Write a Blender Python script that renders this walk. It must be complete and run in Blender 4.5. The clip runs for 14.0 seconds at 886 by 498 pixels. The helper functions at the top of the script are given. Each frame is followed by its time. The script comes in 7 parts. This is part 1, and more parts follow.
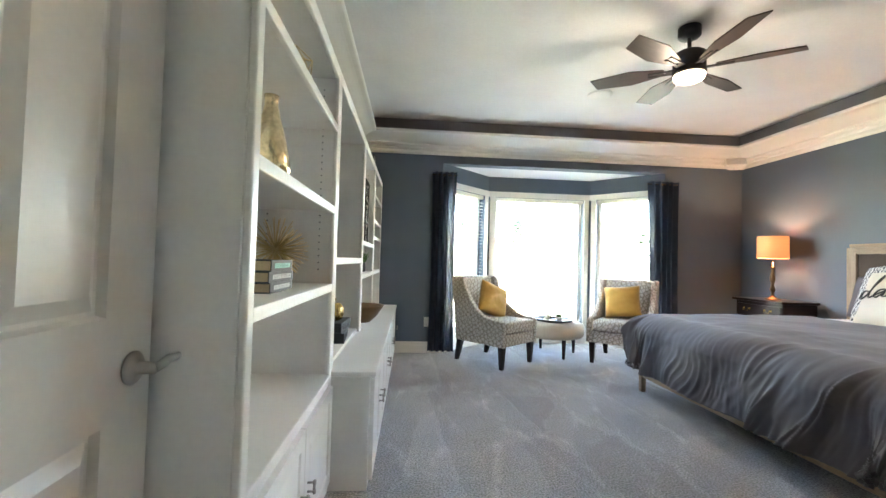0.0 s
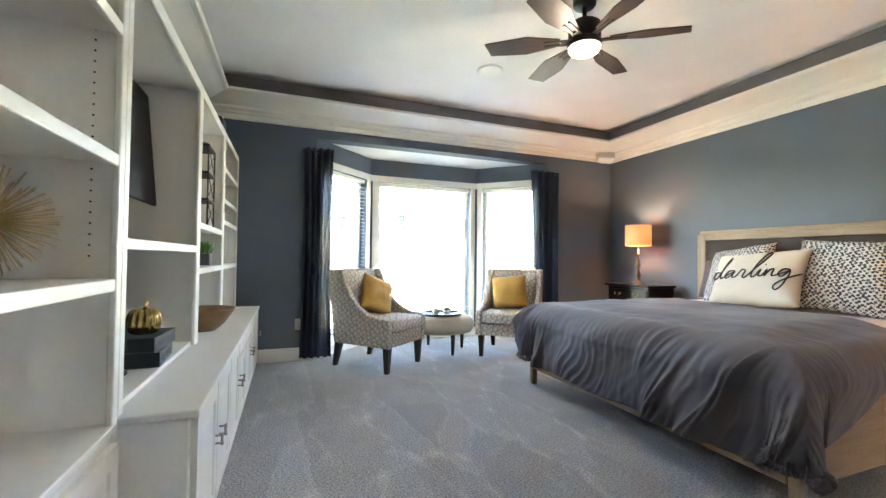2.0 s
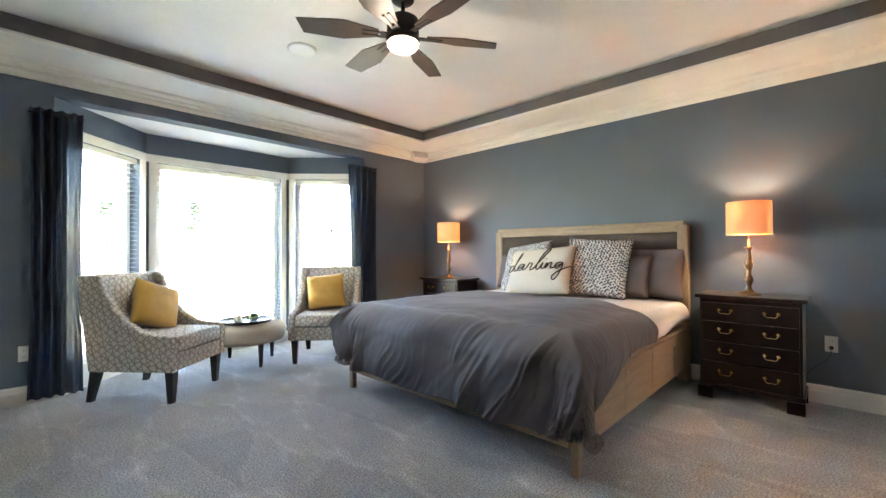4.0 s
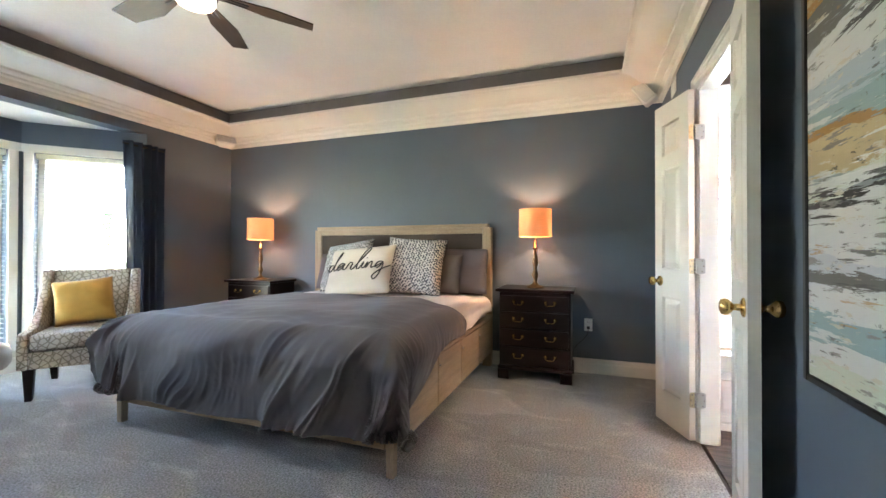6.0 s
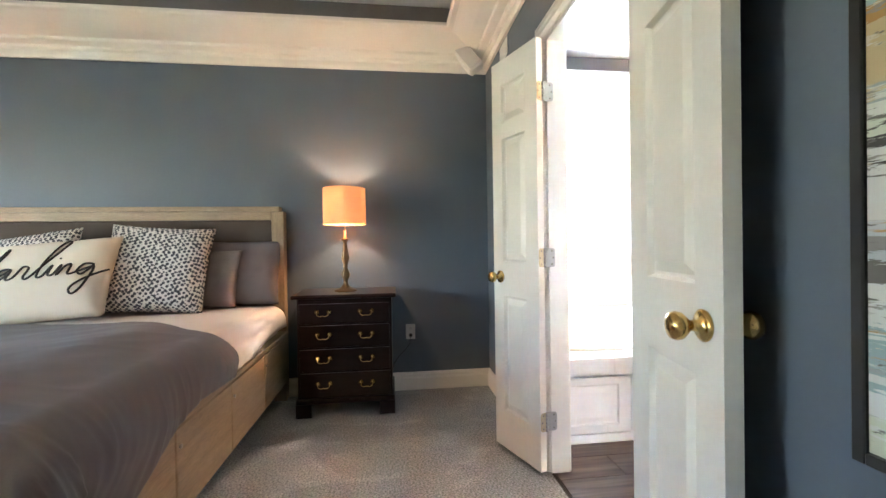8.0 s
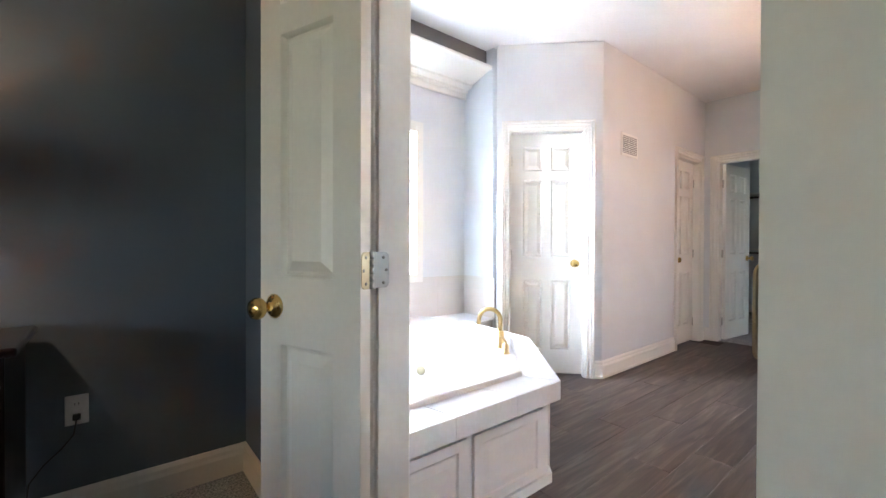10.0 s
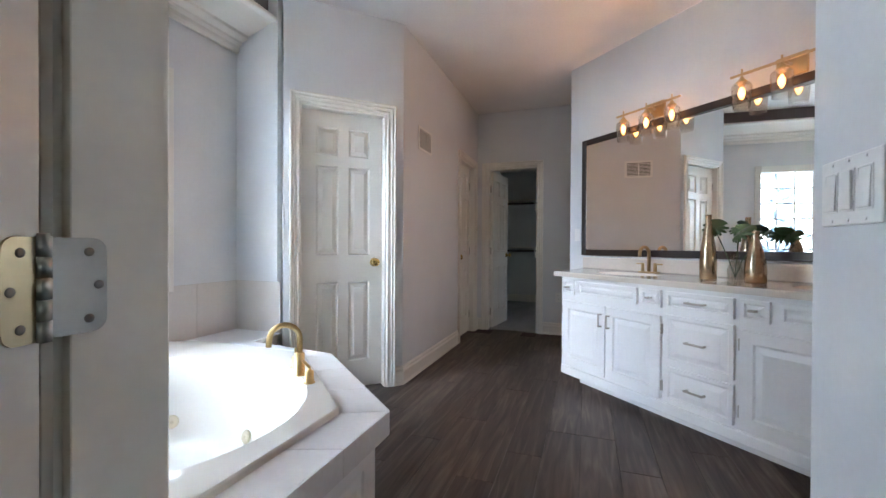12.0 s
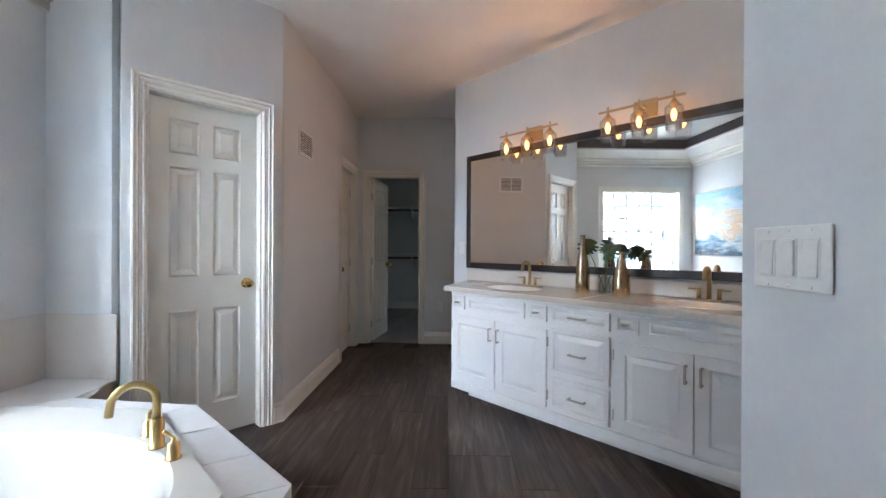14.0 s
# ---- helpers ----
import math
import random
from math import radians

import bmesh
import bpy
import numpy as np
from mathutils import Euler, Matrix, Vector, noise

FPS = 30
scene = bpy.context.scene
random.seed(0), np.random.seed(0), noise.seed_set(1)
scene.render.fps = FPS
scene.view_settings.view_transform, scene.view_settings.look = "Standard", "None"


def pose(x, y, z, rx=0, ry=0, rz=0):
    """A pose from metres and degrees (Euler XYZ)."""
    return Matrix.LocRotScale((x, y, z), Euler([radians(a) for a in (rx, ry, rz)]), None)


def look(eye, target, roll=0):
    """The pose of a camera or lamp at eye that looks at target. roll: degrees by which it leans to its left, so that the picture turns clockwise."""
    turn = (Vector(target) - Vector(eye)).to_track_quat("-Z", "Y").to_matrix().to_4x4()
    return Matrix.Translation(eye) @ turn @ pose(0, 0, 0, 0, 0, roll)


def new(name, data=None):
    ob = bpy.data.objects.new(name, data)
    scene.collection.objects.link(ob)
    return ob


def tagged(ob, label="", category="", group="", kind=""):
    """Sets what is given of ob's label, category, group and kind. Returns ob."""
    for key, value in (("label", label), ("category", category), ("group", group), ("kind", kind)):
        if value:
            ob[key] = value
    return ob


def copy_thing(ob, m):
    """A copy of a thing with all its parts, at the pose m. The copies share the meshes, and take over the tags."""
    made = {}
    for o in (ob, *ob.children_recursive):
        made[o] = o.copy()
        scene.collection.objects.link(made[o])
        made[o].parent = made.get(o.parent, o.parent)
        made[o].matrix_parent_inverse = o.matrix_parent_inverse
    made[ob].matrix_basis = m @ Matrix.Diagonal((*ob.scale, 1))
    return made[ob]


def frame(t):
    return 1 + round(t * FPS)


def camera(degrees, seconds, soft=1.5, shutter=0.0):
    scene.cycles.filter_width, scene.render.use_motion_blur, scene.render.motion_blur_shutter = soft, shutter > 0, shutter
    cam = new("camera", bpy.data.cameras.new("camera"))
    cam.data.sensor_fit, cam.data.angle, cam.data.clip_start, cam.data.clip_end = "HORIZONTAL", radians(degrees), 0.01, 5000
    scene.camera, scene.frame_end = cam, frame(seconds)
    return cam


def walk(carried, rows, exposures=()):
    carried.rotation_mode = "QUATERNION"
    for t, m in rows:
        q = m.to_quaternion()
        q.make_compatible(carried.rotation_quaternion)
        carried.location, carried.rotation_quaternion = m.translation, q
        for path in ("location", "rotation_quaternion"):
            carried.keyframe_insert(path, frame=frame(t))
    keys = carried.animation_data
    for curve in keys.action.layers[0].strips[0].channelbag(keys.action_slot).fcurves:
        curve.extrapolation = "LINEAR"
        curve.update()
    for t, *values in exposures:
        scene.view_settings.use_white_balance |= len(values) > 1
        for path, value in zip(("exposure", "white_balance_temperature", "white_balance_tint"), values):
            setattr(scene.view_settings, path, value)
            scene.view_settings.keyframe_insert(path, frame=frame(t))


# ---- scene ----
cam = camera(94.7, 14.0)
PATH = [
    (0, (-4.267, -0.069, 1.118), (-4.11, 1.924, 1.174), 1.6),
    (0.5, (-4.259, 0.13, 1.11), (-4.035, 2.117, 1.167), 1.3),
    (1, (-4.232, 0.281, 1.085), (-3.888, 2.25, 1.139), 1.1),
    (1.5, (-4.185, 0.376, 1.072), (-3.675, 2.309, 1.124), 0.8),
    (2, (-4.159, 0.435, 1.066), (-3.451, 2.305, 1.111), 0.7),
    (2.5, (-4.137, 0.486, 1.073), (-3.226, 2.266, 1.111), 0.5),
    (3, (-4.114, 0.54, 1.078), (-3.008, 2.206, 1.111), 0.5),
    (3.2, (-4.101, 0.553, 1.087), (-2.922, 2.169, 1.115), 0.3),
    (5.5, (-4.065, 0.594, 1.119), (-2.262, 1.46, 1.139), 0.1),
    (6, (-3.972, 0.601, 1.099), (-2.089, 1.275, 1.116), 0.1),
    (6.5, (-3.812, 0.626, 1.086), (-1.867, 1.092, 1.097), 0.1),
    (7, (-3.614, 0.689, 1.073), (-1.628, 0.923, 1.079), 0.1),
    (7.5, (-3.36, 0.747, 1.075), (-1.36, 0.747, 1.077), -0.0),
    (7.7, (-3.258, 0.74, 1.079), (-1.261, 0.645, 1.074), -0.4),
    (9.8, (-2.199, 0.553, 1.09), (-0.573, -0.611, 1.073), 0.1),
    (10, (-2.124, 0.509, 1.082), (-0.576, -0.757, 1.065), 0.2),
    (10.4, (-1.991, 0.445, 1.074), (-0.608, -1.0, 1.063), 0.1),
    (10.5, (-1.963, 0.439, 1.075), (-0.62, -1.042, 1.057), 0.4),
    (11, (-1.835, 0.38, 1.063), (-0.711, -1.275, 1.047), 0.4),
    (11.5, (-1.755, 0.312, 1.053), (-0.862, -1.478, 1.036), 0.4),
    (12, (-1.694, 0.237, 1.06), (-1.031, -1.649, 1.046), 0.3),
    (12.5, (-1.642, 0.168, 1.088), (-1.198, -1.781, 1.075), 0.4),
    (13, (-1.58, 0.13, 1.125), (-1.316, -1.852, 1.117), 0.5),
    (13.5, (-1.526, 0.13, 1.162), (-1.406, -1.866, 1.155), 0.5),
    (14, (-1.497, 0.119, 1.17), (-1.463, -1.881, 1.164), 0.3),
]
walk(cam, [(t, look(eye, target, roll)) for t, eye, target, roll in PATH],
     exposures=[(0.0, 6.25, 6500, 13), (2.5, 6.2, 6500, 13), (7.7, 6.0, 6500, 13), (9.8, 5.15, 6500, 13), (10.1, 4.65, 6500, 13), (10.5, 4.2, 6500, 13), (11.5, 3.8, 6500, 13), (12.5, 3.4, 6500, 13), (14.0, 3.35, 6500, 13)])

LAMP_W, FAN_W, VAN_W = 0.43, 0.25, 0.31

# ---- world and sun ----
world = bpy.data.worlds.new("sky")
scene.world = world
world.use_nodes = True
wn = world.node_tree
wn.nodes.clear()
sky = wn.nodes.new("ShaderNodeTexSky")
sky.sky_type = "NISHITA"
sky.sun_disc = False
sky.sun_elevation = radians(40)
sky.sun_rotation = radians(122)
bg = wn.nodes.new("ShaderNodeBackground")
bg.inputs["Strength"].default_value = 0.13
wo = wn.nodes.new("ShaderNodeOutputWorld")
wn.links.new(sky.outputs[0], bg.inputs[0])
wn.links.new(bg.outputs[0], wo.inputs[0])
sun_data = bpy.data.lights.new("sun", "SUN")
sun_data.energy, sun_data.angle, sun_data.color = 4.2, radians(0.6), (1.0, 0.95, 0.88)
sun = new("sun", sun_data)
sun.matrix_world = look((8.0, -5.0, 7.9), (0, 0, 0))


# ---- helpers for meshes ----
def box(bm, x0, y0, z0, x1, y1, z1, bevel=0.0, seg=2):
    r = bmesh.ops.create_cube(bm, size=1.0, matrix=Matrix.Translation(((x0 + x1) / 2, (y0 + y1) / 2, (z0 + z1) / 2)) @ Matrix.Diagonal((abs(x1 - x0), abs(y1 - y0), abs(z1 - z0), 1)))
    if bevel:
        es = list({e for v in r["verts"] for e in v.link_edges})
        bmesh.ops.bevel(bm, geom=es, offset=bevel, segments=seg, affect="EDGES", profile=0.5)
    return bm


def mbox(x0, y0, z0, x1, y1, z1, bevel=0.0, seg=2):
    return box(bmesh.new(), x0, y0, z0, x1, y1, z1, bevel, seg)


def prism(bm, pts, z0, z1):
    """An upright prism over a plan polygon."""
    lo = [bm.verts.new((x, y, z0)) for x, y in pts]
    hi = [bm.verts.new((x, y, z1)) for x, y in pts]
    n = len(pts)
    fs = [bm.faces.new(lo), bm.faces.new(hi)]
    for i in range(n):
        fs.append(bm.faces.new((lo[i], lo[(i + 1) % n], hi[(i + 1) % n], hi[i])))
    bmesh.ops.recalc_face_normals(bm, faces=fs)
    return bm


def lathe(bm, prof, seg=24, m=None):
    """A turned body: prof is a list of (radius, height)."""
    rings = []
    for r, z in prof:
        if r < 1e-5:
            rings.append([bm.verts.new((0, 0, z))])
        else:
            rings.append([bm.verts.new((r * math.cos(2 * math.pi * i / seg), r * math.sin(2 * math.pi * i / seg), z)) for i in range(seg)])
    fs = []
    for a, b in zip(rings, rings[1:]):
        for i in range(seg):
            j = (i + 1) % seg
            if len(a) == 1 and len(b) == 1:
                continue
            if len(a) == 1:
                fs.append(bm.faces.new((a[0], b[j], b[i])))
            elif len(b) == 1:
                fs.append(bm.faces.new((a[i], a[j], b[0])))
            else:
                fs.append(bm.faces.new((a[i], a[j], b[j], b[i])))
    for end in (rings[0], rings[-1]):
        if len(end) > 2:
            fs.append(bm.faces.new(end))
    bmesh.ops.recalc_face_normals(bm, faces=fs)
    vs = [v for ring in rings for v in ring]
    if m is not None:
        bmesh.ops.transform(bm, matrix=m, verts=vs)
    for f in fs:
        f.smooth = True
    return bm


def tube(bm, pts, r, seg=8, closed=False, taper=None):
    """A round rod along points."""
    pts = [Vector(p) for p in pts]
    rings = []
    n = len(pts)
    ref = None
    for i, p in enumerate(pts):
        if closed:
            d = pts[(i + 1) % n] - pts[i - 1]
        else:
            d = pts[min(i + 1, n - 1)] - pts[max(i - 1, 0)]
        d.normalize()
        if ref is None:
            ref = d.orthogonal().normalized()
        else:
            ref = (ref - d * ref.dot(d))
            ref = ref.normalized() if ref.length > 1e-6 else d.orthogonal().normalized()
        s = d.cross(ref)
        rr = r if taper is None else r * taper[i]
        rings.append([bm.verts.new(p + (ref * math.cos(2 * math.pi * k / seg) + s * math.sin(2 * math.pi * k / seg)) * rr) for k in range(seg)])
    fs = []
    m = n if closed else n - 1
    for i in range(m):
        a, b = rings[i], rings[(i + 1) % n]
        for k in range(seg):
            fs.append(bm.faces.new((a[k], a[(k + 1) % seg], b[(k + 1) % seg], b[k])))
    if not closed:
        fs.append(bm.faces.new(rings[0]))
        fs.append(bm.faces.new(rings[-1]))
    bmesh.ops.recalc_face_normals(bm, faces=fs)
    for f in fs:
        f.smooth = True
    return bm


def mesh_of(name, bm, material, smooth=False):
    me = bpy.data.meshes.new(name)
    if smooth:
        for f in bm.faces:
            f.smooth = True
    bm.to_mesh(me)
    bm.free()
    for m in (material if isinstance(material, (list, tuple)) else [material]):
        me.materials.append(m)
    return me


def part(name, bm, material, parent, label="", smooth=False):
    ob = new(name, mesh_of(name, bm, material, smooth))
    ob.parent = parent
    if label:
        ob["label"] = label
    return ob


def struct(name, bm, material, label="", parent=None):
    ob = new(name, mesh_of(name, bm, material))
    if parent:
        ob.parent = parent
    else:
        tagged(ob, label, "", "", "structure")
    return ob


def thing(name, m, label, category, group=""):
    ob = new(name)
    ob.empty_display_size = 0.05
    ob.matrix_basis = m
    return tagged(ob, label, category, group)


def lone(name, bm, material, m, label, category, group="", smooth=False):
    ob = new(name, mesh_of(name, bm, material, smooth))
    ob.matrix_basis = m
    return tagged(ob, label, category, group)


# ---- materials ----
def mat(name, color, rough=0.5, metal=0.0, var=0.06, scale=3.0, fine=60.0, finevar=0.04, bump=0.0, bumpscale=200.0, coat=0.0, rand=0.0, sheen=0.0, stretch=(1, 1, 1), spec=0.5):
    m = bpy.data.materials.new(name)
    m.use_nodes = True
    nt = m.node_tree
    b = nt.nodes["Principled BSDF"]
    b.inputs["Roughness"].default_value = rough
    b.inputs["Metallic"].default_value = metal
    b.inputs["Coat Weight"].default_value = coat
    b.inputs["Specular IOR Level"].default_value = spec
    if sheen:
        b.inputs["Sheen Weight"].default_value = sheen
    tc = nt.nodes.new("ShaderNodeTexCoord")
    mp = nt.nodes.new("ShaderNodeMapping")
    mp.inputs["Scale"].default_value = stretch
    nt.links.new(tc.outputs["Object"], mp.inputs["Vector"])
    base = None
    col = nt.nodes.new("ShaderNodeRGB")
    col.outputs[0].default_value = (*color, 1)
    value = None
    for sc, amt, det in ((scale, var, 3), (fine, finevar, 2)):
        n = nt.nodes.new("ShaderNodeTexNoise")
        n.inputs["Scale"].default_value = sc
        n.inputs["Detail"].default_value = det
        nt.links.new(mp.outputs[0], n.inputs["Vector"])
        r = nt.nodes.new("ShaderNodeMapRange")
        r.inputs["From Min"].default_value, r.inputs["From Max"].default_value = 0.25, 0.75
        r.inputs["To Min"].default_value, r.inputs["To Max"].default_value = 1 - amt, 1 + amt
        nt.links.new(n.outputs["Fac"], r.inputs["Value"])
        if value is None:
            value = r.outputs[0]
        else:
            mu = nt.nodes.new("ShaderNodeMath")
            mu.operation = "MULTIPLY"
            nt.links.new(value, mu.inputs[0])
            nt.links.new(r.outputs[0], mu.inputs[1])
            value = mu.outputs[0]
    if rand:
        oi = nt.nodes.new("ShaderNodeObjectInfo")
        r = nt.nodes.new("ShaderNodeMapRange")
        r.inputs["To Min"].default_value, r.inputs["To Max"].default_value = 1 - rand, 1 + rand
        nt.links.new(oi.outputs["Random"], r.inputs["Value"])
        mu = nt.nodes.new("ShaderNodeMath")
        mu.operation = "MULTIPLY"
        nt.links.new(value, mu.inputs[0])
        nt.links.new(r.outputs[0], mu.inputs[1])
        value = mu.outputs[0]
    vm = nt.nodes.new("ShaderNodeVectorMath")
    vm.operation = "SCALE"
    nt.links.new(col.outputs[0], vm.inputs[0])
    nt.links.new(value, vm.inputs["Scale"])
    nt.links.new(vm.outputs[0], b.inputs["Base Color"])
    if bump:
        n = nt.nodes.new("ShaderNodeTexNoise")
        n.inputs["Scale"].default_value = bumpscale
        n.inputs["Detail"].default_value = 2
        nt.links.new(mp.outputs[0], n.inputs["Vector"])
        bp = nt.nodes.new("ShaderNodeBump")
        bp.inputs["Strength"].default_value = bump
        bp.inputs["Distance"].default_value = 0.002
        nt.links.new(n.outputs["Fac"], bp.inputs["Height"])
        nt.links.new(bp.outputs[0], b.inputs["Normal"])
    return m


def emitter(name, color, strength):
    m = bpy.data.materials.new(name)
    m.use_nodes = True
    b = m.node_tree.nodes["Principled BSDF"]
    b.inputs["Base Color"].default_value = (*color, 1)
    b.inputs["Emission Color"].default_value = (*color, 1)
    b.inputs["Emission Strength"].default_value = strength
    return m


def clear_glass(name, tint=(1, 1, 1), gloss=0.08, rough=0.0):
    m = bpy.data.materials.new(name)
    m.use_nodes = True
    nt = m.node_tree
    nt.nodes.clear()
    out = nt.nodes.new("ShaderNodeOutputMaterial")
    tr = nt.nodes.new("ShaderNodeBsdfTransparent")
    tr.inputs[0].default_value = (*tint, 1)
    gl = nt.nodes.new("ShaderNodeBsdfGlossy")
    gl.inputs["Roughness"].default_value = rough
    mx = nt.nodes.new("ShaderNodeMixShader")
    mx.inputs[0].default_value = gloss
    nt.links.new(tr.outputs[0], mx.inputs[1])
    nt.links.new(gl.outputs[0], mx.inputs[2])
    nt.links.new(mx.outputs[0], out.inputs[0])
    return m


def carpet_material():
    """Cut pile: tufts, and broad brushed streaks left by a vacuum cleaner."""
    m = mat("grey_carpet", (0.32, 0.316, 0.318), 0.95, var=0.07, scale=5, fine=105, finevar=0.68, bump=1.0, bumpscale=120, sheen=0.15)
    nt = m.node_tree
    b = nt.nodes["Principled BSDF"]
    for n in nt.nodes:
        if n.type == "BUMP":
            n.inputs["Distance"].default_value = 0.006
    old = b.inputs["Base Color"].links[0].from_socket
    tc = nt.nodes.new("ShaderNodeTexCoord")
    total = old
    for turn, sc, amt, line in ((18, 1.0, 0.15, 0.26), (-40, 0.8, 0.12, 0.22), (62, 1.6, 0.09, 0.16)):
        mp = nt.nodes.new("ShaderNodeMapping")
        mp.inputs["Rotation"].default_value = (0, 0, radians(turn))
        mp.inputs["Scale"].default_value = (1.9, 0.75, 1)
        nt.links.new(tc.outputs["Object"], mp.inputs[0])
        wob = nt.nodes.new("ShaderNodeTexNoise")
        wob.inputs["Scale"].default_value, wob.inputs["Detail"].default_value = 5.0, 3
        nt.links.new(mp.outputs[0], wob.inputs["Vector"])
        sh = nt.nodes.new("ShaderNodeVectorMath")
        sh.operation = "MULTIPLY_ADD"
        sh.inputs[1].default_value = (0.16, 0.16, 0.0)
        nt.links.new(wob.outputs["Color"], sh.inputs[0])
        nt.links.new(mp.outputs[0], sh.inputs[2])
        cell, edge = nt.nodes.new("ShaderNodeTexVoronoi"), nt.nodes.new("ShaderNodeTexVoronoi")
        edge.feature = "DISTANCE_TO_EDGE"
        for v in (cell, edge):
            v.voronoi_dimensions = "2D"
            v.inputs["Scale"].default_value = sc
            nt.links.new(sh.outputs[0], v.inputs["Vector"])
        tone = nt.nodes.new("ShaderNodeSeparateColor")
        nt.links.new(cell.outputs["Color"], tone.inputs[0])
        r = nt.nodes.new("ShaderNodeMapRange")
        r.inputs["To Min"].default_value, r.inputs["To Max"].default_value = 1 - amt, 1 + amt
        nt.links.new(tone.outputs[0], r.inputs["Value"])
        # pale ridge where two strokes meet, broken up
        e = nt.nodes.new("ShaderNodeMapRange")
        e.inputs["From Min"].default_value, e.inputs["From Max"].default_value = 0.0, 0.06
        e.inputs["To Min"].default_value, e.inputs["To Max"].default_value = line, 0.0
        nt.links.new(edge.outputs["Distance"], e.inputs["Value"])
        gap = nt.nodes.new("ShaderNodeMapRange")
        gap.inputs["From Min"].default_value, gap.inputs["From Max"].default_value = 0.48, 0.58
        nt.links.new(wob.outputs["Fac"], gap.inputs["Value"])
        ma = nt.nodes.new("ShaderNodeMath")
        ma.operation = "MULTIPLY_ADD"
        nt.links.new(e.outputs[0], ma.inputs[0])
        nt.links.new(gap.outputs[0], ma.inputs[1])
        nt.links.new(r.outputs[0], ma.inputs[2])
        v = nt.nodes.new("ShaderNodeVectorMath")
        v.operation = "SCALE"
        nt.links.new(total, v.inputs[0])
        nt.links.new(ma.outputs[0], v.inputs["Scale"])
        total = v.outputs[0]
    nt.links.new(total, b.inputs["Base Color"])
    return m


BLUE = mat("blue_grey_wall_paint", (0.094, 0.118, 0.150), 0.55, var=0.03, finevar=0.02, bump=0.12, bumpscale=350)
GREY = mat("pale_grey_wall_paint", (0.64, 0.65, 0.655), 0.55, var=0.03, finevar=0.02, bump=0.12, bumpscale=350)
WHITE = mat("white_trim_paint", (0.74, 0.715, 0.66), 0.32, var=0.03, finevar=0.02, bump=0.05, bumpscale=120)
CABWHITE = mat("white_cabinet_paint", (0.83, 0.81, 0.765), 0.35, var=0.03, finevar=0.02, bump=0.05, bumpscale=120)
VANWHITE = mat("white_vanity_paint", (0.80, 0.80, 0.80), 0.32, var=0.02, finevar=0.02)
CEIL = mat("white_ceiling_paint", (0.78, 0.765, 0.755), 0.8, var=0.03, finevar=0.03, bump=0.3, bumpscale=160)
# tray paint and the shade of the recess mixed into one colour
BAND = mat("shaded_tray_paint", (0.135, 0.125, 0.125), 0.6, var=0.05)
CARPET = carpet_material()
SUBFLOOR = mat("floor_base", (0.05, 0.04, 0.035), 0.8)
PANE = clear_glass("window_glass")
GRASS = mat("lawn", (0.10, 0.16, 0.05), 0.9, var=0.3, scale=0.4, fine=9, finevar=0.3)

# ---- structure: bedroom ----
CEIL_Z = 2.74


def wall(name, a, b, thick, z1, holes=(), material=None, label="", z0=0.0):
    """A wall from a to b in plan; its thickness lies to the right of the way from a to b; holes are (s0, s1, z0, z1)."""
    a, b = Vector(a), Vector(b)
    d = (b - a)
    L = d.length
    d.normalize()
    r = Vector((d.y, -d.x)) * thick
    ss = sorted({0.0, L, *[h[0] for h in holes], *[h[1] for h in holes]})
    zs = sorted({z0, z1, *[h[2] for h in holes], *[h[3] for h in holes]})
    bm = bmesh.new()
    for s0, s1 in zip(ss, ss[1:]):
        for q0, q1 in zip(zs, zs[1:]):
            sm, qm = (s0 + s1) / 2, (q0 + q1) / 2
            if any(h[0] < sm < h[1] and h[2] < qm < h[3] for h in holes):
                continue
            p = [a + d * s0, a + d * s1, a + d * s1 + r, a + d * s0 + r]
            prism(bm, [(v.x, v.y) for v in p], q0, q1)
    bmesh.ops.remove_doubles(bm, verts=bm.verts, dist=1e-5)
    # drop the faces shared by two cells
    seen = {}
    for f in bm.faces:
        seen.setdefault(tuple(sorted(v.index for v in f.verts)), []).append(f)
    return struct(name, bm, material, label)


XW, YN = -5.04, 4.89
floor_b = struct("floor", mbox(XW, 0.0, -0.12, 0.0, 5.60, 0.0), CARPET, "grey cut-pile wall-to-wall carpet with vacuum streaks")
wall("wall_east", (0, 0), (0, YN), 0.15, 2.9, material=BLUE, label="blue-grey painted wall behind the bed")
wall("wall_north", (XW, YN), (-3.9, YN), -0.15, 2.9, material=BLUE, label="blue-grey painted wall beside the bay window")
wall("wall_north_2", (-1.05, YN), (0.15, YN), -0.15, 2.9, material=BLUE, label="blue-grey painted wall beside the bay window")
wall("wall_north_3", (-3.9, YN), (-1.05, YN), -0.15, 2.9, material=BLUE, label="blue-grey painted lintel over the bay window", z0=2.31)
wall("wall_west", (XW, -0.09), (XW, YN + 0.15), -0.15, 2.9, material=BLUE, label="blue-grey painted wall behind the bookcases")
# south wall, bedroom side: entry door at the west end, double door near the east corner
ENTRY = (-4.78, -3.86)
DBL = (-2.03, -1.235)
wall("wall_south", (XW, 0), (0.15, 0), 0.046, 2.9, [(ENTRY[0] - XW, ENTRY[1] - XW, 0, 2.05), (DBL[0] - XW, DBL[1] - XW, 0, 2.06)], BLUE, "blue-grey painted wall with the bathroom double door")
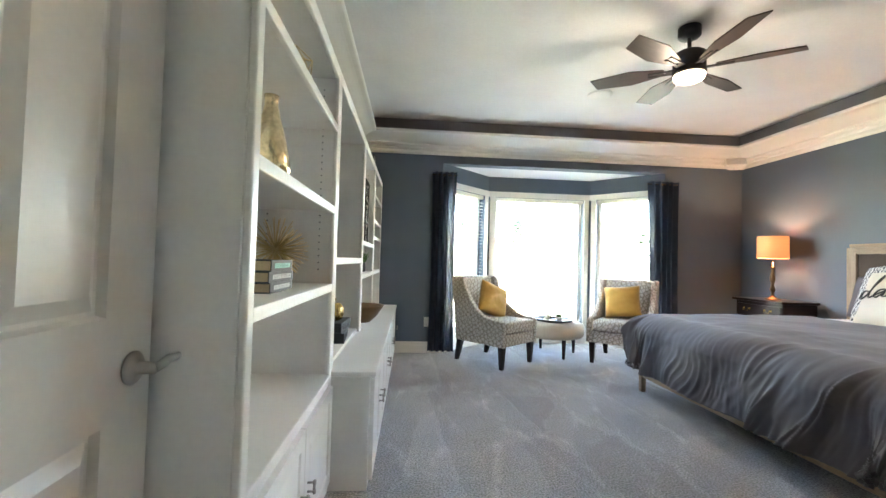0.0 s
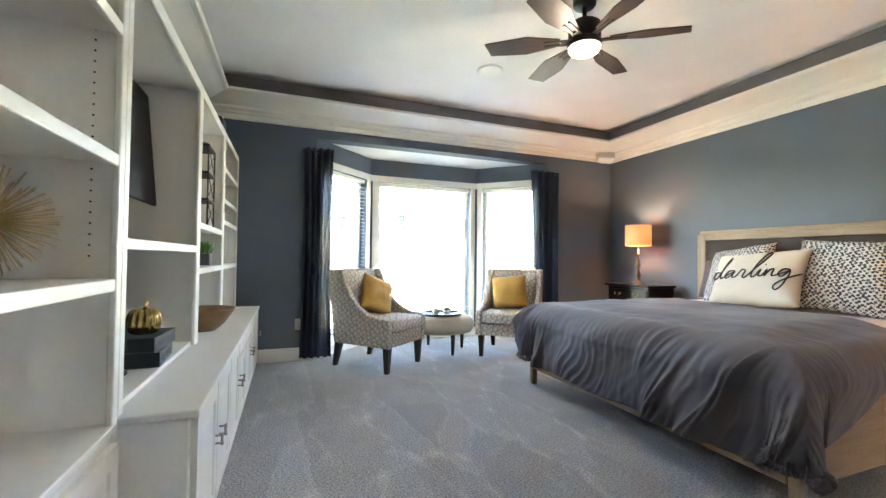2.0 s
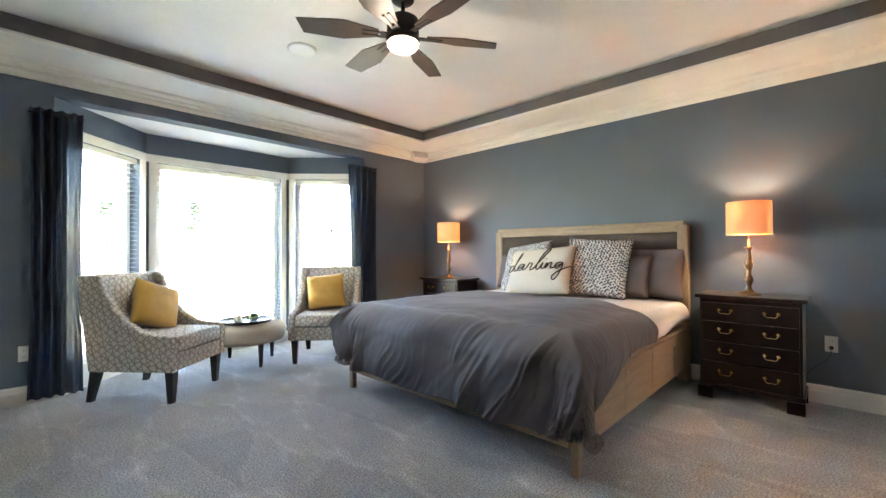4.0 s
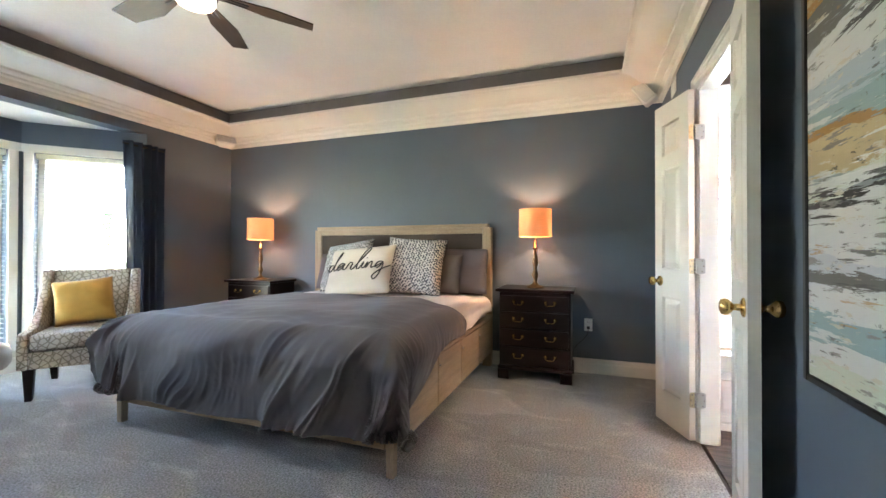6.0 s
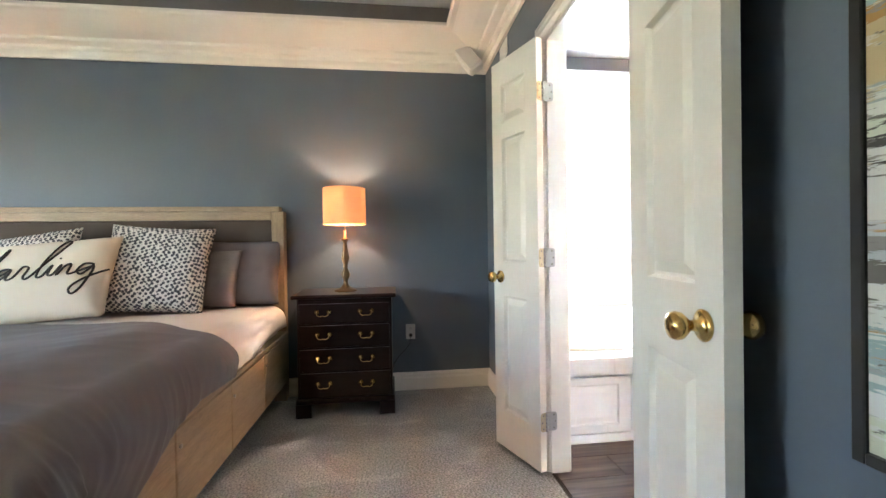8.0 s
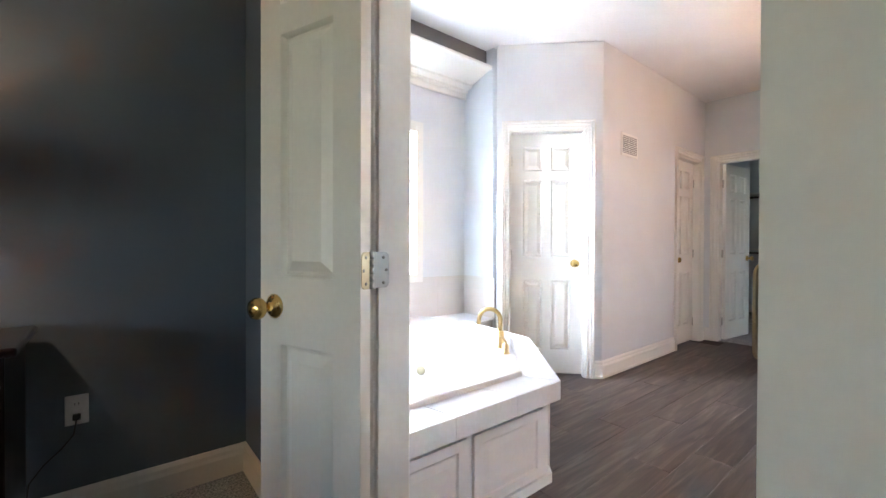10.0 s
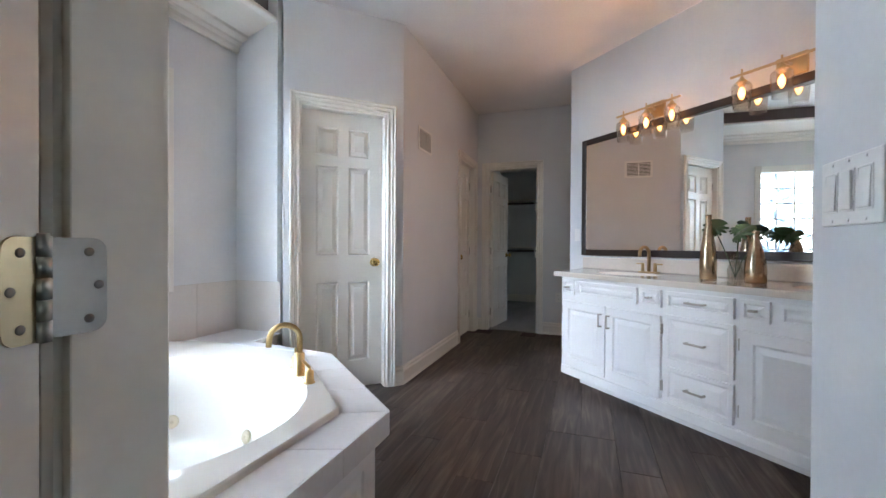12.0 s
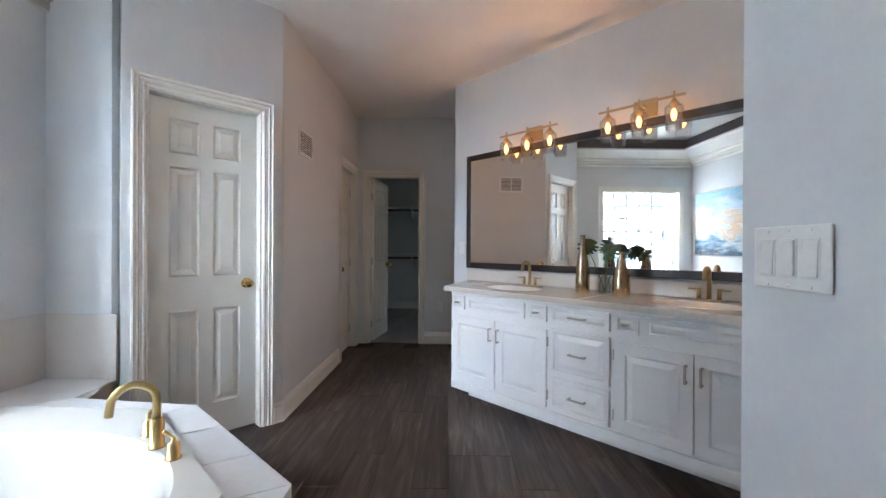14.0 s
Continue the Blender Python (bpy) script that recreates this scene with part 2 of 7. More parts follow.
# bay
BAY = [(-3.9, YN), (-3.2, 5.57), (-1.73, 5.57), (-1.05, YN)]
WZ0, WZ1 = 0.20, 2.03
for k in range(3):
    a, b = Vector(BAY[k]), Vector(BAY[k + 1])
    L = (b - a).length
    wall("wall_bay_%d" % (k + 1), a, b, -0.15, 2.5, [(0.09, L - 0.09, WZ0, WZ1)], BLUE, "blue-grey painted bay wall round a tall window")
bm = bmesh.new()
prism(bm, [(-3.85, YN + 0.1), (-3.3, 5.65), (-1.6, 5.65), (-1.1, YN + 0.1)], 2.312, 2.45)
struct("ceiling_bay", bm, CEIL, "white painted bay ceiling")
struct("ceiling", mbox(XW - 0.1, -0.06, CEIL_Z, 0.1, YN + 0.1, CEIL_Z + 0.1), CEIL, "white textured tray ceiling")


def sweep(bm, path, prof, closed=False):
    """Sweeps a section along a level path in plan with mitred corners; prof: (inset to the left of the way, height)."""
    n = len(path)
    rings = []
    for i in range(n):
        p = Vector(path[i])
        if closed or 0 < i < n - 1:
            d0 = (p - Vector(path[i - 1])).normalized()
            d1 = (Vector(path[(i + 1) % n]) - p).normalized()
        elif i == 0:
            d0 = d1 = (Vector(path[1]) - p).normalized()
        else:
            d0 = d1 = (p - Vector(path[i - 1])).normalized()
        n0, n1 = Vector((-d0.y, d0.x)), Vector((-d1.y, d1.x))
        mid = (n0 + n1)
        mid = mid / (mid.length_squared / 2) if mid.length > 1e-6 else n0
        rings.append([bm.verts.new((p.x + mid.x * o, p.y + mid.y * o, z)) for o, z in prof])
    fs = []
    k = len(prof)
    for i in range(n if closed else n - 1):
        a, b = rings[i], rings[(i + 1) % n]
        for j in range(k):
            fs.append(bm.faces.new((a[j], a[(j + 1) % k], b[(j + 1) % k], b[j])))
    if not closed:
        fs += [bm.faces.new(rings[0]), bm.faces.new(rings[-1])]
    bmesh.ops.recalc_face_normals(bm, faces=fs)
    return bm


CROWN = [(0.0, 2.404), (0.018, 2.404), (0.024, 2.425), (0.024, 2.452), (0.045, 2.462), (0.050, 2.478), (0.085, 2.486), (0.10, 2.492),
         (0.105, 2.510), (0.14, 2.518), (0.185, 2.530), (0.235, 2.548), (0.28, 2.566), (0.30, 2.572), (0.335, 2.574), (0.345, 2.582), (0.345, 2.602), (0.27, 2.606), (0.0, 2.606)]
ROOM = [(XW, 0.0), (0.0, 0.0), (0.0, YN), (XW, YN)]
struct("trim_crown", sweep(bmesh.new(), ROOM, CROWN, True), WHITE, "deep white crown moulding round the tray ceiling")
struct("trim_tray", sweep(bmesh.new(), ROOM, [(0.255, 2.607), (0.275, 2.607), (0.275, CEIL_Z - 0.001), (0.255, CEIL_Z - 0.001)], True), BAND, "painted band of the tray ceiling, recess shade put into its colour")
BASE = [(0.0, 0.0), (0.016, 0.0), (0.016, 0.085), (0.012, 0.10), (0.012, 0.115), (0.006, 0.13), (0.0, 0.133)]
for k, pth in enumerate([[(DBL[1] + 0.07, 0.0), (0, 0), (0, YN), (BAY[3][0], YN), (-1.70, 5.555), (-3.21, 5.555), (BAY[0][0], YN), (-4.43, YN)], [(-3.78, 0.0), (DBL[0] - 0.07, 0.0)]]):
    struct("baseboard_%d" % (k + 1), sweep(bmesh.new(), pth, BASE), WHITE, "white moulded baseboard")

# ---- structure: bathroom, hall and closet ----
BZ = 2.75
NB, EB, SB = -0.092, 0.64, -2.0
DG0, DG1 = (0.235, SB), (-0.37, -2.605)
HX, HY = -0.37, -4.85
HC = Vector((-1.546, -3.885))
U, NV = Vector((-0.70711, 0.70711)), Vector((0.70711, 0.70711))
struct("floor_base", mbox(-5.0, -7.8, -0.12, 0.9, 0.0, -0.012), SUBFLOOR, "dark floor under the bathroom planks")
wall("wall_bath_north", (XW - 0.15, NB), (EB + 0.15, NB), -0.046, 2.9, [(ENTRY[0] - XW + 0.15, ENTRY[1] - XW + 0.15, 0, 2.05), (DBL[0] - XW + 0.15, DBL[1] - XW + 0.15, 0, 2.06)], GREY, "pale grey painted bathroom wall with the double door")
GW = (-1.455, -0.30, 0.845, 2.02)
wall("wall_bath_east", (EB, SB - 0.1), (EB, NB), 0.15, 2.9, [(GW[0] - SB + 0.1, GW[1] - SB + 0.1, GW[2], GW[3])], GREY, "pale grey painted wall with the glass block window")
wall("wall_bath_south", (DG0[0] + 0.05, SB), (EB, SB), 0.1, 2.9, material=GREY, label="pale grey painted wall at the end of the tub")
WC0, WCW = 0.104, 0.625
wall("wall_bath_diagonal", DG1, DG0, 0.1, 2.9, [(0.856 - WC0 - WCW, 0.856 - WC0, 0, 2.045)], GREY, "pale grey painted diagonal wall with a panelled door")
wall("wall_hall_east", (HX, HY), (HX, DG1[1]), 0.1, 2.9, [(0.15, 0.77, 0, 2.045)], GREY, "pale grey painted hall wall with a vent")
wall("wall_hall_south", (-1.70, HY), (HX + 0.1, HY), 0.1, 2.9, [(1.70 - 1.13, 1.70 - 0.50, 0, 2.045)], GREY, "pale grey painted wall with the closet doorway")
wall("wall_hall_west", (HC.x, HC.y), (HC.x, HY), 0.1, 2.9, material=GREY, label="pale grey painted hall wall")
DE = HC + U * 4.5
wall("wall_vanity", DE, HC, 0.1, 2.9, material=GREY, label="pale grey painted diagonal wall behind the vanity")
wall("wall_switch", (-2.106, NB), (-2.106, -0.741), 0.12, 2.9, material=GREY, label="pale grey painted short wall with light switches")
wall("wall_bath_west", (-5.0, -0.741), (-2.226, -0.741), -0.12, 2.9, material=GREY, label="pale grey painted wall closing the vanity bay")
struct("ceiling_bath", mbox(-5.0, -5.0, BZ, 0.8, -0.062, BZ + 0.1), CEIL, "white painted bathroom ceiling")
struct("trim_crown_bath", sweep(bmesh.new(), [(EB, SB), (EB, NB), (-2.1, NB)], CROWN), WHITE, "deep white crown moulding over the tub")
struct("trim_tray_bath", sweep(bmesh.new(), [(EB, SB), (EB, NB), (-2.1, NB)], [(0.255, 2.607), (0.275, 2.607), (0.275, BZ - 0.001), (0.255, BZ - 0.001)]), BAND, "band above the bathroom crown, dark for the shade in the recess")
# closet beyond the hall
wall("wall_closet_east", (-0.10, -7.7), (-0.10, HY - 0.1), 0.1, 2.6, material=GREY, label="white closet wall")
wall("wall_closet_west", (-1.9, HY - 0.1), (-1.9, -7.7), 0.1, 2.6, material=GREY, label="white closet wall")
wall("wall_closet_south", (-2.0, -7.7), (0.0, -7.7), 0.1, 2.6, material=GREY, label="white closet back wall")
struct("ceiling_closet", mbox(-2.0, -7.8, 2.5, 0.0, HY - 0.1, 2.6), CEIL, "white closet ceiling")
struct("floor_closet", mbox(-2.0, -7.8, -0.011, 0.0, HY - 0.05, 0.004), CARPET, "grey closet carpet")
# unseen walls added behind the closed doors so no outside light leaks in
wall("wall_leak_stop_east", (0.80, -5.0), (0.80, SB - 0.1), 0.1, 2.9, material=GREY, label="unseen pale grey wall stopping light leaks behind the door")
wall("wall_leak_stop_south", (HX + 0.1, -5.0), (0.9, -5.0), 0.1, 2.9, material=GREY, label="unseen pale grey wall stopping light leaks behind the door")
wall("wall_leak_stop_north", (0.38, SB - 0.1), (0.9, SB - 0.1), -0.05, 2.9, material=GREY, label="unseen pale grey wall stopping light leaks behind the door")
# unseen wall added to close off the hall behind the first doorway
wall("wall_entry_west", (-4.9, -2.3), (-4.9, NB), -0.1, 2.6, material=GREY, label="unseen pale grey wall closing off the entry hall")

# ---- more materials ----
BRASS = mat("polished_brass", (0.62, 0.43, 0.16), 0.22, 1.0, var=0.1, finevar=0.05)
CHAMP = mat("brushed_champagne_bronze", (0.50, 0.36, 0.20), 0.32, 1.0, var=0.08)
NICKEL = mat("satin_nickel", (0.42, 0.40, 0.37), 0.3, 1.0, var=0.06)
STEEL = mat("bright_hinge_steel", (0.42, 0.41, 0.38), 0.35, 1.0, var=0.06)
AGEDBR = mat("aged_brass_plate", (0.50, 0.42, 0.27), 0.35, 1.0, var=0.1)
GUNMETAL = mat("dull_screw_steel", (0.20, 0.19, 0.17), 0.4, 1.0)
BLACK = mat("black_metal", (0.018, 0.017, 0.017), 0.45, var=0.1)
BLACKWOOD = mat("black_stained_wood", (0.016, 0.013, 0.012), 0.4, var=0.15)
MAHOG = mat("dark_mahogany", (0.014, 0.0055, 0.0045), 0.28, var=0.25, scale=5, fine=40, finevar=0.15, stretch=(1, 1, 6), coat=0.1, spec=0.3)
OAK = mat("weathered_oak", (0.30, 0.215, 0.135), 0.55, var=0.15, scale=4, fine=30, finevar=0.16, bump=0.2, bumpscale=60, stretch=(8, 1, 8))
OAKY = mat("weathered_oak_upright", (0.30, 0.215, 0.135), 0.55, var=0.15, scale=4, fine=30, finevar=0.16, bump=0.2, bumpscale=60, stretch=(8, 8, 1))
OAKS = mat("weathered_oak_lengthwise", (0.30, 0.215, 0.135), 0.55, var=0.15, scale=4, fine=30, finevar=0.16, bump=0.2, bumpscale=60, stretch=(1, 8, 8))
UPHOL = mat("brown_linen", (0.075, 0.055, 0.042), 0.9, var=0.08, fine=400, finevar=0.2, bump=0.4, bumpscale=500)
DUVET = mat("grey_cotton_duvet", (0.112, 0.098, 0.103), 0.8, var=0.06, fine=300, finevar=0.05, bump=0.15, bumpscale=400, sheen=0.15)
SHEET = mat("white_cotton", (0.72, 0.69, 0.66), 0.8, var=0.04, fine=300, finevar=0.03, bump=0.1, bumpscale=300)
CREAM = mat("cream_canvas", (0.60, 0.53, 0.43), 0.85, var=0.05, fine=500, finevar=0.08, bump=0.3, bumpscale=600)
GREYPIL = mat("grey_pillow_cotton", (0.125, 0.105, 0.108), 0.8, var=0.06, fine=300, finevar=0.05)
TAUPE = mat("taupe_pillow_cotton", (0.14, 0.122, 0.115), 0.85, var=0.06)
MUSTARD = mat("mustard_velvet", (0.52, 0.29, 0.05), 0.85, var=0.1, scale=8, fine=300, finevar=0.06, bump=0.2, bumpscale=300, sheen=0.3)
NAVY = mat("navy_curtain", (0.048, 0.066, 0.104), 0.85, var=0.12, scale=6, fine=300, finevar=0.15, bump=0.3, bumpscale=500)
_nt = NAVY.node_tree
_tl, _tr = _nt.nodes.new("ShaderNodeBsdfTranslucent"), _nt.nodes.new("ShaderNodeBsdfTransparent")
_tl.inputs[0].default_value = (0.05, 0.07, 0.12, 1)
_m1, _m2 = _nt.nodes.new("ShaderNodeMixShader"), _nt.nodes.new("ShaderNodeMixShader")
_m1.inputs[0].default_value, _m2.inputs[0].default_value = 0.3, 0.10
_nt.links.new(_nt.nodes["Principled BSDF"].outputs[0], _m1.inputs[1])
_nt.links.new(_tl.outputs[0], _m1.inputs[2])
_nt.links.new(_m1.outputs[0], _m2.inputs[1])
_nt.links.new(_tr.outputs[0], _m2.inputs[2])
_nt.links.new(_m2.outputs[0], _nt.nodes["Material Output"].inputs[0])
GOLD = mat("mercury_glass_gold", (0.60, 0.42, 0.14), 0.2, 1.0, var=0.35, scale=14, fine=60, finevar=0.2, bump=0.1, bumpscale=40)
PALEGOLD = mat("pale_mercury_glass", (0.80, 0.68, 0.43), 0.16, 0.85, var=0.22, scale=16, fine=70, finevar=0.25, bump=0.25, bumpscale=45, coat=0.5)
GOLDWIRE = mat("gold_wire", (0.66, 0.52, 0.28), 0.3, 1.0)
BOOKBLK = mat("black_book_cloth", (0.02, 0.022, 0.024), 0.6, var=0.1)
PAGES = mat("book_pages", (0.50, 0.36, 0.22), 0.85, var=0.1, fine=200, finevar=0.2, stretch=(1, 1, 12))
MINT = mat("mint_book_lettering", (0.15, 0.33, 0.29), 0.6)
SILVERTXT = mat("pale_book_lettering", (0.28, 0.28, 0.27), 0.6)
TVBLK = mat("tv_black_plastic", (0.006, 0.005, 0.005), 0.35, spec=0.08)
BOWLW = mat("bronze_bowl", (0.20, 0.115, 0.05), 0.35, 0.6, var=0.25, scale=9)
LEAFG = mat("green_leaf", (0.07, 0.17, 0.03), 0.5, var=0.3, scale=12)
POT = mat("grey_glazed_pot", (0.10, 0.11, 0.12), 0.4)
WALNUT = mat("dark_fan_blade", (0.040, 0.026, 0.020), 0.45, var=0.25, scale=6, fine=50, finevar=0.2, stretch=(1, 12, 12))
PLASTIC = mat("white_plastic", (0.74, 0.73, 0.70), 0.4, var=0.02)
GRILL = mat("pale_speaker_grille", (0.55, 0.54, 0.53), 0.7, fine=600, finevar=0.3)
OTTO = mat("cream_boucle", (0.50, 0.44, 0.37), 0.95, var=0.08, fine=150, finevar=0.15, bump=0.5, bumpscale=220)
FLOWER = mat("white_candle_wax", (0.72, 0.70, 0.62), 0.6)
TRAYD = mat("dark_tray_lacquer", (0.03, 0.025, 0.022), 0.35)
SLAT = mat("white_blind_slat", (0.72, 0.70, 0.65), 0.5)
_nt = SLAT.node_tree
_tl, _mx = _nt.nodes.new("ShaderNodeBsdfTranslucent"), _nt.nodes.new("ShaderNodeMixShader")
_tl.inputs[0].default_value = (0.72, 0.70, 0.65, 1)
_mx.inputs[0].default_value = 0.45
_nt.links.new(_nt.nodes["Principled BSDF"].outputs[0], _mx.inputs[1])
_nt.links.new(_tl.outputs[0], _mx.inputs[2])
_nt.links.new(_mx.outputs[0], _nt.nodes["Material Output"].inputs[0])
CASEGLASS = clear_glass("clear_thin_glass", (0.93, 0.94, 0.92))


def shade_material():
    m = bpy.data.materials.new("amber_lampshade_fabric")
    m.use_nodes = True
    nt = m.node_tree
    nt.nodes.clear()
    out = nt.nodes.new("ShaderNodeOutputMaterial")
    df = nt.nodes.new("ShaderNodeBsdfDiffuse")
    tl = nt.nodes.new("ShaderNodeBsdfTranslucent")
    mx = nt.nodes.new("ShaderNodeMixShader")
    n = nt.nodes.new("ShaderNodeTexNoise")
    n.inputs["Scale"].default_value = 300
    cr = nt.nodes.new("ShaderNodeValToRGB")
    cr.color_ramp.elements[0].color = (0.74, 0.37, 0.18, 1)
    cr.color_ramp.elements[1].color = (0.82, 0.43, 0.22, 1)
    nt.links.new(n.outputs["Fac"], cr.inputs[0])
    nt.links.new(cr.outputs[0], df.inputs[0])
    nt.links.new(cr.outputs[0], tl.inputs[0])
    mx.inputs[0].default_value = 0.034
    nt.links.new(df.outputs[0], mx.inputs[1])
    nt.links.new(tl.outputs[0], mx.inputs[2])
    nt.links.new(mx.outputs[0], out.inputs[0])
    return m


SHADE = shade_material()
LAMPBR = mat("antique_lamp_brass", (0.24, 0.165, 0.09), 0.35, 1.0, var=0.15)


def two_tone(name, c0, c1, kind, scale, rough=0.85, edge=(0.4, 0.5)):
    """A woven pattern of two colours."""
    m = bpy.data.materials.new(name)
    m.use_nodes = True
    nt = m.node_tree
    b = nt.nodes["Principled BSDF"]
    b.inputs["Roughness"].default_value = rough
    tc = nt.nodes.new("ShaderNodeTexCoord")
    mp = nt.nodes.new("ShaderNodeMapping")
    mp.inputs["Rotation"].default_value = (radians(33), radians(21), radians(45))
    nt.links.new(tc.outputs["Object"], mp.inputs[0])
    vo = nt.nodes.new("ShaderNodeTexVoronoi")
    vo.feature = "F1" if kind == "spots" else "DISTANCE_TO_EDGE"
    vo.inputs["Scale"].default_value = scale
    vo.inputs["Randomness"].default_value = 0.35 if kind == "spots" else 0.35
    nt.links.new(mp.outputs[0], vo.inputs["Vector"])
    cr = nt.nodes.new("ShaderNodeValToRGB")
    cr.color_ramp.elements[0].position, cr.color_ramp.elements[1].position = edge
    cr.color_ramp.elements[0].color, cr.color_ramp.elements[1].color = (*c0, 1), (*c1, 1)
    nt.links.new(vo.outputs["Distance"], cr.inputs[0])
    nt.links.new(cr.outputs[0], b.inputs["Base Color"])
    no = nt.nodes.new("ShaderNodeTexNoise")
    no.inputs["Scale"].default_value = 500
    bp = nt.nodes.new("ShaderNodeBump")
    bp.inputs["Strength"].default_value, bp.inputs["Distance"].default_value = 0.3, 0.002
    nt.links.new(no.outputs[0], bp.inputs["Height"])
    nt.links.new(bp.outputs[0], b.inputs["Normal"])
    return m


SPOTS = two_tone("spotted_pillow_cotton", (0.045, 0.05, 0.065), (0.62, 0.59, 0.55), "spots", 52, edge=(0.45, 0.52))
TRELLIS = two_tone("cream_trellis_upholstery", (0.30, 0.265, 0.22), (0.60, 0.55, 0.48), "cells", 27, edge=(0.06, 0.11))


# ---- doors ----
def panel_slab(bm, w, h, t, panels, y0=0.0, both=True, groove=0.015):
    """A slab with raised panels; width along x from 0, height along z from 0; front face at y0, back at y0 + t."""
    xs = sorted({0.0, w, *[p[0] for p in panels], *[p[1] for p in panels]})
    zs = sorted({0.0, h, *[p[2] for p in panels], *[p[3] for p in panels]})
    for side in (0, 1):
        yy = y0 if side == 0 else y0 + t
        s = 1 if side == 0 else -1
        for xa, xb in zip(xs, xs[1:]):
            for za, zb in zip(zs, zs[1:]):
                xm, zm = (xa + xb) / 2, (za + zb) / 2
                hit = [p for p in panels if p[0] < xm < p[1] and p[2] < zm < p[3]] if (side == 0 or both) else []
                if not hit:
                    bm.faces.new([bm.verts.new((x, yy, z)) for x, z in ((xa, za), (xb, za), (xb, zb), (xa, zb))])
        if side == 0 or both:
            for xa, xb, za, zb in panels:
                loops = []
                k = min(1.0, (xb - xa) / 0.12, (zb - za) / 0.12)
                for ins, dep in ((0, 0), (0.007 * k, groove), (0.015 * k, groove), (0.042 * k, 0.002)):
                    loops.append([bm.verts.new((x, yy + s * dep, z)) for x, z in ((xa + ins, za + ins), (xb - ins, za + ins), (xb - ins, zb - ins), (xa + ins, zb - ins))])
                for a, b in zip(loops, loops[1:]):
                    for i in range(4):
                        j = (i + 1) % 4
                        bm.faces.new((a[i], a[j], b[j], b[i]))
                bm.faces.new(loops[-1])
    for a, b in (((0, 0), (w, 0)), ((w, 0), (w, h)), ((w, h), (0, h)), ((0, h), (0, 0))):
        bm.faces.new([bm.verts.new(c) for c in ((a[0], y0, a[1]), (b[0], y0, b[1]), (b[0], y0 + t, b[1]), (a[0], y0 + t, a[1]))])
    bmesh.ops.remove_doubles(bm, verts=bm.verts, dist=1e-5)
    bmesh.ops.recalc_face_normals(bm, faces=bm.faces)
    return bm


def six_panels(w):
    a, g = w * 0.17, w * 0.13
    m = w / 2
    out = []
    for za, zb in ((0.20, 0.78), (0.98, 1.62), (1.70, 1.90)):
        out += [(a, m - g / 2, za, zb), (m + g / 2, w - a, za, zb)]
    return out


def knob(parent, x, z, y, sgn, material=None):
    """A round door knob on its rose, standing off the face at y in the direction sgn of local y."""
    material = material or BRASS
    m = pose(x, y, z, -90 * sgn, 0, 0)
    return part("knob", lathe(bmesh.new(), [(0, 0), (0.032, 0), (0.033, 0.004), (0.026, 0.009), (0.012, 0.012), (0.011, 0.030), (0.018, 0.036), (0.027, 0.046), (0.029, 0.056), (0.025, 0.066), (0.012, 0.071), (0, 0.072)], 20, m), material, parent, "polished brass knob" if material is BRASS else "")


def hinge(parent, x, y, z, m_leaf, m_jamb, w_jamb=0.034):
    """A butt hinge: a five-part knuckle with a cap, two plates with rounded outer corners, three screws in each."""
    bm = bmesh.new()
    for k in range(5):
        tube(bm, [(x, y, z - 0.045 + 0.018 * k + 0.0005), (x, y, z - 0.045 + 0.018 * k + 0.0175)], 0.006, 10)
    tube(bm, [(x, y, z - 0.045), (x, y, z + 0.047)], 0.0045, 8)
    hg = part("hinge", bm, STEEL, parent, "steel butt hinge")
    for m, w in ((m_leaf, 0.034), (m_jamb, w_jamb)):
        r = 0.012
        pts = [(0.003, -0.044)] + [(w - r + r * math.sin(a), -0.044 + r - r * math.cos(a)) for a in (0, 0.4, 0.8, 1.2, 1.5708)] + [(w - r + r * math.cos(a), 0.044 - r + r * math.sin(a)) for a in (0, 0.4, 0.8, 1.2, 1.5708)] + [(0.003, 0.044)]
        b2 = bmesh.new()
        prism(b2, pts, -0.0012, 0.0012)
        bmesh.ops.transform(b2, matrix=pose(x, y, z) @ m @ pose(0, 0, 0, 90), verts=b2.verts)
        bmesh.ops.recalc_face_normals(b2, faces=b2.faces)
        part("plate", b2, AGEDBR if m is m_leaf else STEEL, hg)
        for sx, sz in ((w - 0.015, 0.031), (w - 0.007, 0.0), (w - 0.015, -0.031)):
            b3 = lathe(bmesh.new(), [(0, 0.0024), (0.0016, 0.0018), (0.0040, 0.0020), (0.0044, 0.0), (0.0040, -0.0020), (0.0016, -0.0018), (0, -0.0024)], 12, pose(0, 0, 0))
            bmesh.ops.transform(b3, matrix=pose(x, y, z) @ m @ pose(sx, 0, sz, 90), verts=b3.verts)
            part("screw", b3, GUNMETAL, hg)
    return hg


